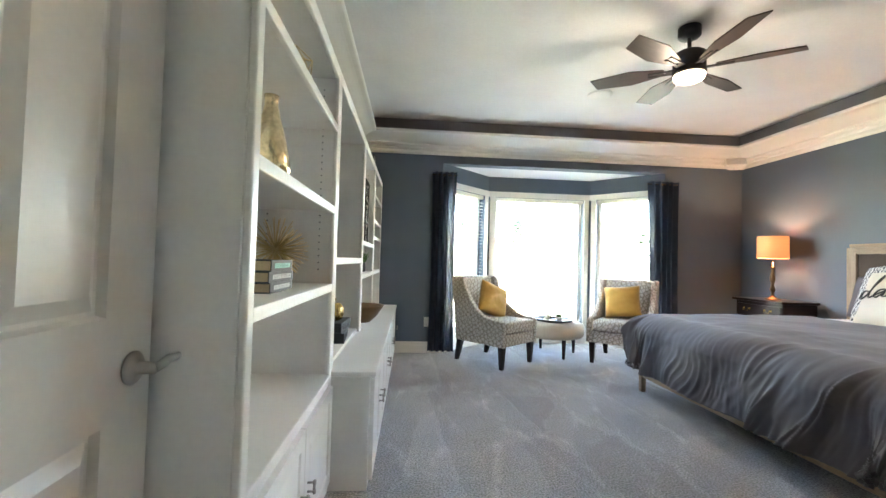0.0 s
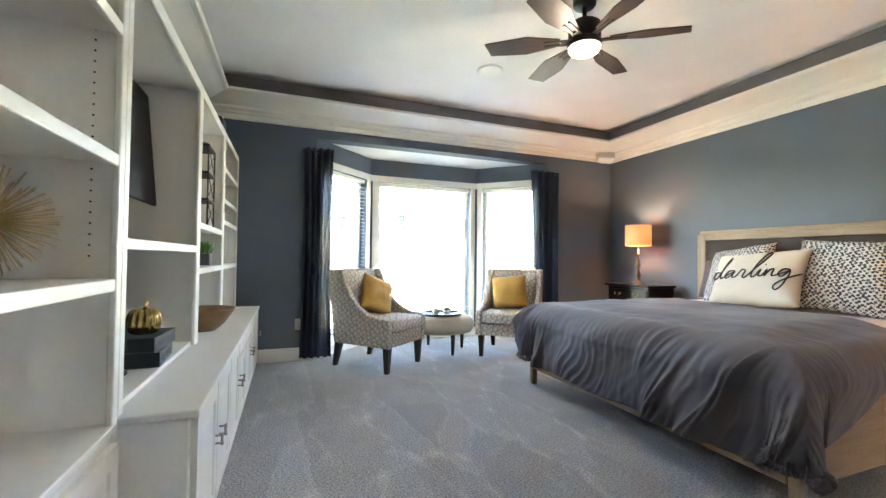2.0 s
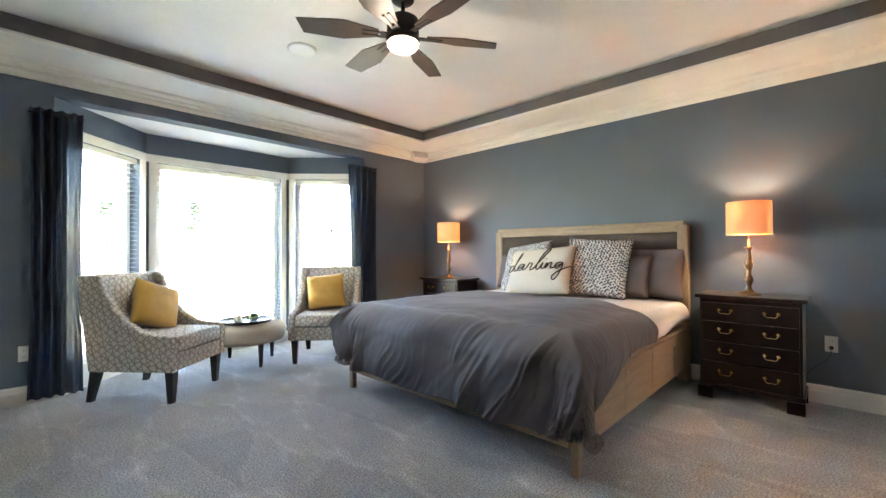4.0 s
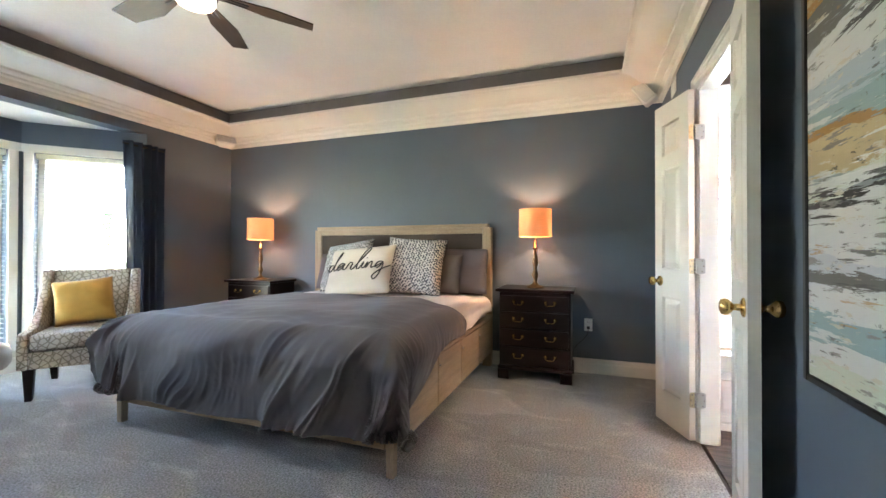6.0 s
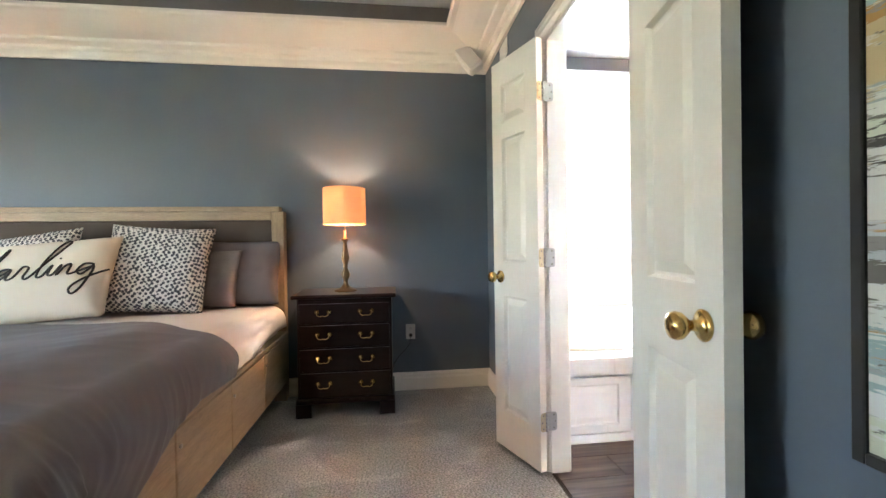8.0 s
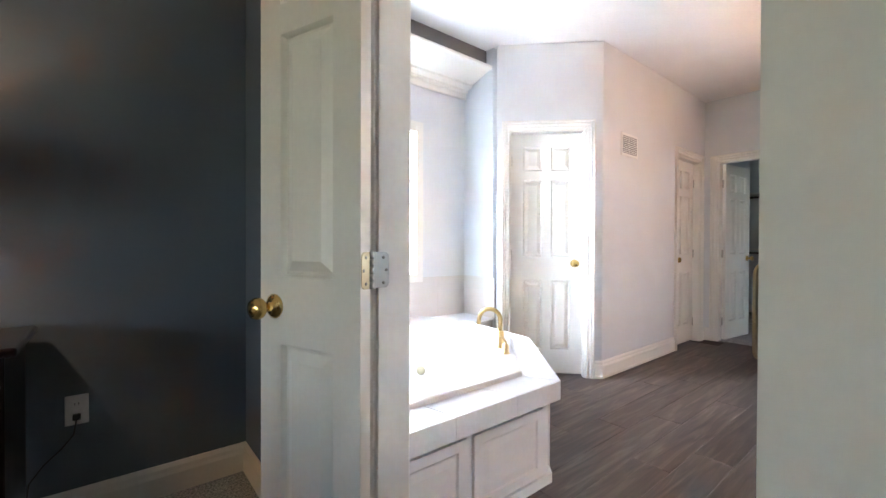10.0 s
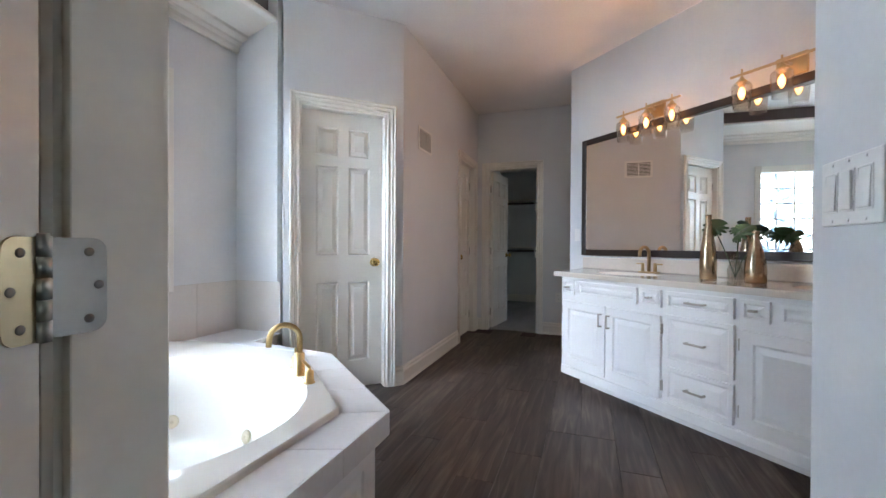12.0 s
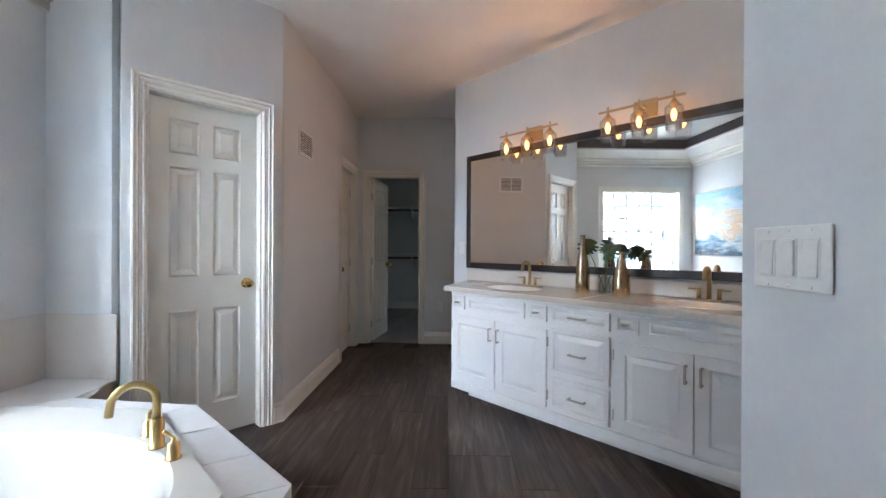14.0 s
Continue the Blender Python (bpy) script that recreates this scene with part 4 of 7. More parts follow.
part("headboard_rail", mbox(-0.10, hy0 + 0.0855, hz - 0.095, BXH, hy1 - 0.0855, hz - 0.035, 0.004, 2), OAK, bed)
part("headboard_panel", mbox(-0.085, hy0 + 0.086, 0.30, BXH - 0.01, hy1 - 0.086, hz - 0.0955, 0.008, 2), UPHOL, bed, "brown upholstered panel")
for y, s in ((BC - 1.0, 1), (BC + 1.0, -1)):
    part("side_rail", mbox(BXF + 0.055, min(y, y + s * 0.03), 0.14, -0.101, max(y, y + s * 0.03), 0.475, 0.004, 1), OAKS, bed)
    part("rail_cap", mbox(BXF + 0.055, min(y - s * 0.012, y + s * 0.05), 0.4755, -0.101, max(y - s * 0.012, y + s * 0.05), 0.50, 0.004, 1), OAKS, bed)
    for i in range(4):
        xa = BXF + 0.10 + i * 0.485
        d = part("drawer_front", mbox(xa, y - s * 0.009, 0.155, xa + 0.478, y - s * 0.0005, 0.465, 0.003, 1), OAKS, bed)
        part("drawer_knob", lathe(bmesh.new(), [(0, 0), (0.006, 0), (0.008, 0.008), (0, 0.012)], 10, pose(xa + 0.02, y - s * 0.009, 0.40, 90 * s, 0, 0)), NICKEL, d)
part("foot_rail", mbox(BXF, BC - 0.945, 0.135, BXF + 0.05, BC + 0.945, 0.42, 0.005, 2), OAK, bed)
for y in (BC - 1.0, BC + 0.945):
    bm = mbox(BXF - 0.005, y, 0.0, BXF + 0.05, y + 0.055, 0.45, 0.004, 2)
    for v in bm.verts:
        if v.co.z < 0.06:
            v.co.x += (BXF + 0.022 - v.co.x) * 0.25
            v.co.y += (y + 0.027 - v.co.y) * 0.25
    part("leg", bm, OAKY, bed)
part("slat_base", mbox(BXF + 0.06, BC - 0.96, 0.33, -0.11, BC + 0.96, 0.37), OAK, bed)
lone("mattress", mbox(BXF + 0.07, BC - 0.955, 0.371, -0.115, BC + 0.955, 0.655, 0.06, 4), SHEET, pose(0, 0, 0), "thick mattress in a white fitted sheet", "mattress", smooth=True)


def smoothstep(a, b, x):
    x = min(1, max(0, (x - a) / (b - a)))
    return x * x * (3 - 2 * x)


def cloth(x_head, x_foot, over_foot, over_side, top, puff, wrinkle, seed, nu=110, nv=150, thick=0.02, y_mid=BC, half=0.985, skew=None, round_=0.07, tuck=0.0):
    """A cloth laid over the bed: a grid that lies on top and drops over foot and sides with folds."""
    bm = bmesh.new()
    grid = []
    Lt = x_head - x_foot
    for i in range(nu + 1):
        row = []
        for j in range(nv + 1):
            uu = i / nu
            os_ = over_side(uu)
            sv = -1 + 2 * j / nv
            v = sv * (half + os_)
            u = uu * (Lt + over_foot * (1 + 0.16 * sv ** 6))
            if skew:
                u += skew(sv) * (1 - uu)
            du = max(0.0, u - Lt)
            dv = max(0.0, abs(v) - half)
            sgn = 1 if v > 0 else -1
            drop = (du ** 4 + dv ** 4) ** 0.25 if (du > 0 and dv > 0) else du + dv
            if du > 0 and dv > 0:
                drop = min(drop, over_foot * 0.90)
            r = round_
            # rounded turn-down at the edge, then a slight tuck towards the hem
            if drop < r * math.pi / 2:
                out, dn = r * math.sin(drop / r), r * (1 - math.cos(drop / r))
            else:
                out, dn = r - 0.12 * tuck * (drop - r * math.pi / 2), r + (drop - r * math.pi / 2)
            out += 0.06 * smoothstep(0.0, 0.35, min(du, dv))
            ax, ay = (du, dv)
            n = (ax ** 4 + ay ** 4) ** 0.25
            nx, ny = ((ax / n), (ay / n)) if n > 0 else (0, 0)
            x = x_head - min(u, Lt)
            y = y_mid + sgn * min(abs(v), half)
            flat = 1 - smoothstep(0, 0.12, drop)
            edge = min(Lt - min(u, Lt), half - min(abs(v), half))
            z = top + puff * smoothstep(0, 0.30, edge) - dn
            # folds on the hanging part run down the drop and lean
            wide = math.atan2(dv, du + 1e-6) * 0.30 * sgn
            peri = (y + wide if du > 0 else x + 0.3) + 0.5 * drop * (-1 if du > dv else 1) + 0.15 * noise.noise((x * 1.8, y * 1.8, z * 1.5)) + 0.02 * noise.noise((x * 5, y * 5, z * 5))
            hang = smoothstep(0.0, 0.22, drop) * (1.0 if du > 0 else 0.9)
            f1 = noise.noise((peri * 2.6, drop * 1.8, seed))
            f2 = noise.noise((peri * 8.0, drop * 0.9, seed + 7))
            f3 = noise.noise((peri * 17, drop * 1.6, seed + 13))
            some = 0.12 + 0.88 * smoothstep(-0.2, 0.35, noise.noise((peri * 2.2, drop * 1.0, seed + 21)))
            crease = max(0.0, 1 - abs(f2) * 4.5) ** 1.4
            fine = max(0.0, 1 - abs(f3) * 5.0) ** 1.3
            f4 = noise.noise((peri * 30 + drop * 9, drop * 4.0, seed + 17))
            brk = 0.15 + 0.85 * smoothstep(-0.15, 0.3, noise.noise((peri * 5.0, drop * 1.8, seed + 31)))
            ridge = f1 * 0.042 + some * brk * (crease * 0.044 + fine * 0.030) + 0.003 * noise.noise((peri * 12 - drop * 10, drop * 6, seed + 41)) + 0.003 * f4
            out2 = out + hang * wrinkle * ridge
            near = max(0.0, 1 - edge / 0.45)
            top_w = wrinkle * max(flat, 0.35) * (0.014 * noise.noise((x * 2.4, y * 2.4, seed)) + 0.004 * noise.noise((x * 8 + y * 5, y * 7, seed + 3)) + near * (0.003 * max(0.0, 1 - abs(noise.noise((peri * 8.0, edge * 2, seed + 7))) * 4.5) + 0.001 * f3))
            x -= out2 * nx
            y += out2 * ny * sgn
            z += top_w + (0.03 * noise.noise((peri * 2.2, 0, seed + 9)) * hang * smoothstep(0.2, 0.5, drop))
            row.append(bm.verts.new((x, y, z)))
        grid.append(row)
    for i in range(nu):
        for j in range(nv):
            bm.faces.new((grid[i][j], grid[i][j + 1], grid[i + 1][j + 1], grid[i + 1][j]))
    bmesh.ops.recalc_face_normals(bm, faces=bm.faces)
    for f in bm.faces:
        f.smooth = True
    return bm


def add_cloth(name, bm, material, label, category, thick):
    ob = lone(name, bm, material, pose(0, 0, 0), label, category)
    md = ob.modifiers.new("thickness", "SOLIDIFY")
    md.thickness = thick
    md.offset = -1
    return ob


add_cloth("sheet", cloth(-0.13, -1.30, 0.0, lambda u: 0.20 + 0.06 * smoothstep(0.3, 0.75, u), 0.682, 0.010, 0.35, 2.0, 50, 110, round_=0.10, half=0.90), SHEET, "white top sheet folded back over the bed", "sheet", 0.012)
add_cloth("duvet", cloth(-0.90, BXF + 0.10, 0.62, lambda u: 0.27 + 0.35 * smoothstep(0.12, 0.85, u), 0.700, 0.035, 1.0, 4.0, 230, 290, skew=lambda s: (0.34 if s < 0 else 0.10) * s * s, half=0.885, round_=0.17, tuck=1.0), DUVET, "rumpled grey cotton duvet hanging over the foot of the bed", "duvet", 0.03)


def pillow(name, w, h, t, material, m, label, group="", seed=0, n=26, sag=0.0):
    bm = bmesh.new()
    top, bot = [], []
    for side, store in ((1, top), (-1, bot)):
        for i in range(n + 1):
            row = []
            for j in range(n + 1):
                a, b = -1 + 2 * i / n, -1 + 2 * j / n
                pin = 1 - 0.055 * (1 - a * a) * abs(b) ** 3 - 0.0
                pin2 = 1 - 0.055 * (1 - b * b) * abs(a) ** 3
                x, z = a * w / 2 * pin2, b * h / 2 * pin
                th = t / 2 * ((1 - a ** 4) * (1 - b ** 4)) ** 0.55
                th *= 1 + 0.16 * noise.noise((a * 1.7 + seed, b * 1.7, side))
                th += 0.006 * noise.noise((a * 4, b * 4, seed + 9)) * (1 - max(abs(a), abs(b)) ** 6)
                row.append(bm.verts.new((x, -side * th, z + h / 2)))
            store.append(row)
    for g in (top, bot):
        for i in range(n):
            for j in range(n):
                bm.faces.new((g[i][j], g[i + 1][j], g[i + 1][j + 1], g[i][j + 1]))
    bmesh.ops.remove_doubles(bm, verts=bm.verts, dist=1e-4)
    bmesh.ops.recalc_face_normals(bm, faces=bm.faces)
    return lone(name, bm, material, m, label, "pillow", group, smooth=True)


PZ = 0.70
# pillow faces look along local -y; turned so that they face the foot of the bed
for y, x, mt_, lb, w, h, tilt in ((1.79, -0.20, GREYPIL, "grey cotton pillow leaning on the headboard", 0.56, 0.46, 16), (2.00, -0.31, TAUPE, "taupe cotton pillow leaning on the headboard", 0.50, 0.40, 20),
                                  (3.12, -0.20, GREYPIL, "grey cotton pillow leaning on the headboard", 0.66, 0.40, 18)):
    pillow("pillow", w, h, 0.16, mt_, pose(x, y, PZ, -tilt, 0, -90), lb, "pillows on the bed", y)
pillow("patterned_pillow", 0.60, 0.58, 0.17, SPOTS, pose(-0.46, 2.20, PZ, -22, 3, -84), "large white pillow with dark blue-grey spots", "spotted pillows", 1)
pillow("patterned_pillow", 0.60, 0.56, 0.17, SPOTS, pose(-0.40, 2.98, PZ, -26, -8, -96), "large white pillow with dark blue-grey spots", "spotted pillows", 2)
cush = pillow("cushion", 0.70, 0.52, 0.17, CREAM, pose(-0.66, 2.66, PZ - 0.005, -30, -5, -88), "cream cushion with the word darling in black cord", "", 5)


def strokes(word):
    """A joined handwriting line, letter by letter, on a unit height."""
    hump = {"d": [(0.55, 0.42), (0.2, 0.5), (0.02, 0.2), (0.25, 0.0), (0.55, 0.3), (0.85, 1.25), (0.78, 1.5), (0.62, 0.5), (0.7, 0.05), (0.95, 0.1)],
            "a": [(0.6, 0.45), (0.25, 0.5), (0.05, 0.2), (0.25, 0.0), (0.55, 0.25), (0.62, 0.45), (0.6, 0.05), (0.85, 0.1)],
            "r": [(0.15, 0.5), (0.25, 0.58), (0.45, 0.48), (0.42, 0.1), (0.65, 0.05)],
            "l": [(0.5, 0.8), (0.85, 1.6), (0.62, 1.72), (0.35, 0.9), (0.32, 0.1), (0.6, 0.05)],
            "i": [(0.2, 0.5), (0.22, 0.08), (0.45, 0.06)],
            "n": [(0.12, 0.48), (0.16, 0.02), (0.3, 0.42), (0.5, 0.48), (0.56, 0.06), (0.8, 0.1)],
            "g": [(0.55, 0.46), (0.2, 0.5), (0.05, 0.2), (0.3, 0.02), (0.58, 0.4), (0.6, -0.5), (0.35, -0.85), (0.15, -0.6), (0.6, -0.1), (1.2, 0.35)]}
    x, pts = 0.0, []
    for c in word:
        pts += [(x + p[0], p[1]) for p in hump[c]]
        x += max(p[0] for p in hump[c][-2:])
    return pts, x


pts, wid = strokes("darling")
sm = []
for i in range(len(pts) - 1):
    p0, p1, p2, p3 = (Vector(pts[max(0, min(len(pts) - 1, k))]) for k in (i - 1, i, i + 1, i + 2))
    for k in range(6):
        t = k / 6
        sm.append(0.5 * ((2 * p1) + (p2 - p0) * t + (2 * p0 - 5 * p1 + 4 * p2 - p3) * t * t + (3 * p1 - p0 - 3 * p2 + p3) * t ** 3))
S = 0.66 / wid


def on_cushion(px, pz):
    a, b = px / 0.35, (pz - 0.26) / 0.26
    th = 0.085 * max(0.0, (1 - a ** 4) * (1 - b ** 4)) ** 0.55 * (1 + 0.16 * noise.noise((a * 1.7 + 5, b * 1.7, 1)))
    return Vector((px, -th - 0.003, pz))


bm = bmesh.new()
tube(bm, [on_cushion(-0.325 + p.x * S + 0.03 * p.y, 0.235 + p.y * 0.135) for p in sm], 0.0058, 6)
ix = -0.325 + S * 3.35
bmesh.ops.create_icosphere(bm, subdivisions=1, radius=0.006, matrix=Matrix.Translation(on_cushion(ix + 0.03, 0.235 + 0.11)))
part("cord_lettering", bm, BLACK, cush, "black cord spelling darling")

# ---- nightstands and lamps ----


def bail(parent, m):
    """A brass bail handle with two round plates."""
    bm = bmesh.new()
    for s in (-0.038, 0.038):
        lathe(bm, [(0, 0), (0.015, 0), (0.016, 0.003), (0.008, 0.006), (0.005, 0.016), (0, 0.017)], 12, pose(s, 0, 0, 90, 0, 0))
    tube(bm, [(-0.038, -0.014, 0), (-0.034, -0.018, -0.018), (-0.018, -0.02, -0.026), (0, -0.02, -0.022), (0.018, -0.02, -0.026), (0.034, -0.018, -0.018), (0.038, -0.014, 0)], 0.0035, 6)
    ob = part("handle", bm, BRASS, parent, "brass bail handle")
    ob.matrix_basis = m
    return ob


def nightstand(m, label):
    ns = thing("nightstand", m, label, "nightstand", "nightstands beside the bed")
    w, d, h = 0.60, 0.40, 0.785
    part("body", mbox(-w / 2, -d / 2 + 0.012, 0.10, w / 2, d / 2, h - 0.028, 0.003, 1), MAHOG, ns)
    part("top", mbox(-w / 2 - 0.03, -d / 2 - 0.025, h - 0.0275, w / 2 + 0.03, d / 2 + 0.005, h, 0.009, 3), MAHOG, ns)
    part("base_moulding", mbox(-w / 2 - 0.012, -d / 2 - 0.004, 0.085, w / 2 + 0.012, d / 2, 0.118, 0.008, 2), MAHOG, ns)
    for s in (-1, 1):
        for yb, yf in ((-d / 2 - 0.004, -d / 2 + 0.05), (d / 2 - 0.055, d / 2 - 0.001)):
            bm = bmesh.new()
            prism(bm, [(s * (w / 2 + 0.012), yb), (s * (w / 2 - 0.085), yb), (s * (w / 2 - 0.07), yf), (s * (w / 2 + 0.012), yf)], 0.0, 0.0845)
            part("bracket_foot", bm, MAHOG, ns)
    z = 0.125
    for hh in (0.165, 0.148, 0.148, 0.135):
        dr = part("drawer", mbox(-w / 2 + 0.015, -d / 2 - 0.004, z, w / 2 - 0.015, -d / 2 + 0.0115, z + hh - 0.008, 0.004, 2), MAHOG, ns)
        for s in (-0.135, 0.135):
            bail(dr, pose(s, -d / 2 - 0.0045, z + hh / 2 + 0.008))
        z += hh + 0.004
    return ns


n1 = nightstand(pose(-0.225, 1.045, 0, 0, 0, -90), "dark mahogany four-drawer nightstand with brass handles beside the bed")
copy_thing(n1, pose(-0.225, 4.175, 0, 0, 0, -90))


def table_lamp(m):
    lp = thing("table_lamp", m, "turned brass table lamp with glowing amber drum shade on a nightstand", "lamp", "bedside lamps")
    part("base", lathe(bmesh.new(), [(r * 1.2, h) for r, h in [(0, 0), (0.062, 0), (0.065, 0.006), (0.058, 0.014), (0.035, 0.022), (0.022, 0.034), (0.014, 0.05), (0.012, 0.075), (0.020, 0.095), (0.024, 0.115), (0.018, 0.14), (0.011, 0.16), (0.015, 0.168), (0.011, 0.176),
                                     (0.017, 0.20), (0.023, 0.225), (0.019, 0.255), (0.012, 0.31), (0.010, 0.335), (0.020, 0.352), (0.023, 0.358), (0.009, 0.363), (0.008, 0.42), (0, 0.421)]], 20), LAMPBR, lp)
    bm = bmesh.new()
    seg, r, z0, z1 = 40, 0.142, 0.455, 0.70
    for rr, flip in ((r, False), (r - 0.0025, True)):
        lo = [bm.verts.new((rr * 1.01 * math.cos(6.28318 * i / seg), rr * 1.01 * math.sin(6.28318 * i / seg), z0)) for i in range(seg)]
        hi = [bm.verts.new((rr * math.cos(6.28318 * i / seg), rr * math.sin(6.28318 * i / seg), z1)) for i in range(seg)]
        for i in range(seg):
            f = bm.faces.new((lo[i], lo[(i + 1) % seg], hi[(i + 1) % seg], hi[i]))
            f.smooth = True
            if flip:
                f.normal_flip()
        if not flip:
            break
    part("shade", bm, SHADE, lp, "amber fabric drum shade, lit from inside")
    bm = bmesh.new()
    for k in range(3):
        a = k * 2.0944
        tube(bm, [(0, 0, 0.66), (0.141 * math.cos(a), 0.141 * math.sin(a), 0.69)], 0.0018, 5)
    tube(bm, [(0, 0, 0.42), (0, 0, 0.67)], 0.003, 6)
    part("harp", bm, CHAMP, lp)
    return lp


BULBCOL = (1.0, 0.71, 0.46)
for y in (1.055, 4.17):
    if y < 2:
        lp1 = table_lamp(pose(-0.25, y, 0.7855))
    else:
        copy_thing(lp1, pose(-0.25, y, 0.7855))
    ld = bpy.data.lights.new("bedside_bulb", "POINT")
    ld.energy, ld.color, ld.shadow_soft_size = LAMP_W, BULBCOL, 0.035
    lo = new("bedside_bulb", ld)
    lo.location = (-0.25 + 0.02, y, 0.7855 + 0.60)


def plate(name, m, label, w=0.07, h=0.115, kind="outlet", n=1):
    p = thing(name, m, label, "outlet" if kind == "outlet" else "light switch")
    part("cover_plate", mbox(-w / 2, -0.006, -h / 2, w / 2, -0.0005, h / 2, 0.003, 2), PLASTIC, p)
    if kind == "outlet":
        for s in (-0.024, 0.024):
            q = part("socket", mbox(-0.017, -0.0085, s - 0.014, 0.017, -0.0062, s + 0.014, 0.002, 1), PLASTIC, p)
            # thin black bars on the socket stand for the shade inside its slots
            bm = bmesh.new()
            for x in (-0.006, 0.006):
                box(bm, x - 0.0012, -0.0092, s - 0.004, x + 0.0012, -0.0087, s + 0.005)
            part("slot_shade", bm, BLACK, q)
    else:
        for k in range(n):
            x = (k - (n - 1) / 2) * 0.046
            part("rocker_frame", mbox(x - 0.0185, -0.0078, -0.035, x + 0.0185, -0.0062, 0.035, 0.0008, 1), PLASTIC, p)
            bm = mbox(x - 0.0155, -0.0115, -0.0315, x + 0.0155, -0.0080, 0.0315, 0.001, 1)
            for v in bm.verts:
                if v.co.z > 0 and v.co.y < -0.0095:
                    v.co.y += 0.003 if k != 1 else -0.001
            part("rocker", bm, PLASTIC, p)
            for zz in (-0.049, 0.049):
                part("screw", lathe(bmesh.new(), [(0, 0), (0.003, 0), (0.002, 0.0012), (0, 0.0014)], 8, pose(x, -0.006, zz, 90, 0, 0)), PLASTIC, p)
    return p


plate("wall_outlet", pose(0, 0.608, 0.44, 0, 0, -90), "white wall outlet with a black plug, beside the nightstand")
cord = thing("lamp_cord", pose(0, 0, 0), "black lamp cord hanging from the outlet", "cable")
part("plug", mbox(-0.03, 0.596, 0.405, -0.0095, 0.62, 0.428, 0.004, 2), BLACK, cord)
part("cable", tube(bmesh.new(), [(-0.028, 0.608, 0.41), (-0.045, 0.615, 0.36), (-0.03, 0.65, 0.31), (-0.02, 0.70, 0.26), (-0.012, 0.74, 0.20), (-0.02, 0.76, 0.01)], 0.003, 6), BLACK, cord)
plate("wall_outlet", pose(-4.05, YN, 0.37, 0, 0, 0), "white wall outlet with a night light, beside the curtain")


# ---- chairs, ottoman ----
def slipper_chair(m):
    ch = thing("accent_chair", m, "cream trellis-patterned accent chair with sloping arms and black legs", "chair", "accent chairs in the bay")
    zb = 0.235
    prof = [(-0.335, zb), (-0.345, 0.46), (-0.335, 0.49), (-0.30, 0.505), (-0.22, 0.505), (-0.10, 0.53), (0.02, 0.60), (0.12, 0.71), (0.18, 0.82), (0.215, 0.92), (0.24, 0.945), (0.385, 0.945), (0.40, 0.92), (0.36, 0.6), (0.31, zb)]
    for s in (-1, 1):
        bm = bmesh.new()
        xa, xb = s * 0.265, s * 0.325
        A = [bm.verts.new((xa, y, z)) for y, z in prof]
        B = [bm.verts.new((xb, y, z)) for y, z in prof]
        bm.faces.new(A)
        bm.faces.new(B)
        for i in range(len(prof)):
            j = (i + 1) % len(prof)
            bm.faces.new((A[i], A[j], B[j], B[i]))
        bmesh.ops.recalc_face_normals(bm, faces=bm.faces)
        bmesh.ops.bevel(bm, geom=[e for e in bm.edges if abs(e.verts[0].co.x - e.verts[1].co.x) < 1e-6], offset=0.016, segments=3, affect="EDGES", profile=0.5)
        part("arm", bm, TRELLIS, ch)
    bm = mbox(-0.2645, -0.33, zb + 0.002, 0.2645, 0.30, 0.36, 0.006, 2)
    part("seat_frame", bm, TRELLIS, ch)
    bm = mbox(-0.2635, -0.345, 0.361, 0.2635, 0.20, 0.485, 0.035, 4)
    for v in bm.verts:
        if v.co.z > 0.43:
            v.co.z += 0.02 * (1 - (v.co.x / 0.27) ** 2)
    part("seat_cushion", bm, TRELLIS, ch, smooth=True)
    bm = bmesh.new()
    box(bm, -0.2635, 0.205, 0.362, 0.2635, 0.325, 0.945, 0.03, 3)
    for v in bm.verts:
        v.co.y += (v.co.z - 0.37) * 0.115
    part("backrest", bm, TRELLIS, ch, smooth=True)
    for sx in (-0.265, 0.265):
        for sy, lean in ((-0.288, 0.0), (0.288, 0.05)):
            bm = mbox(sx - 0.032, sy - 0.032, 0.0, sx + 0.032, sy + 0.032, zb, 0.003, 1)
            for v in bm.verts:
                if v.co.z < 0.1:
                    v.co.x += (sx - v.co.x) * 0.38
                    v.co.y += (sy - v.co.y) * 0.38 + lean
            part("leg", bm, BLACKWOOD, ch, "black tapered leg")
    return ch


def chair_pose(cx, cy, fx, fy):
    return pose(cx, cy, 0, 0, 0, math.degrees(math.atan2(fx, -fy)))


mA = chair_pose(-3.285, 4.515, 0.655, -0.755)
mB = chair_pose(-1.775, 4.535, -0.64, -0.77)
chA = slipper_chair(mA)
copy_thing(chA, mB)
for k, m in enumerate((mA, mB)):
    pillow("throw_cushion", 0.40, 0.38, 0.15, MUSTARD, m @ pose(0.0, 0.03 if k else 0.06, 0.505, -17, -6 if k else 20, 6 if k else -14), "mustard yellow velvet cushion on an accent chair", "mustard cushions", 11 + k)

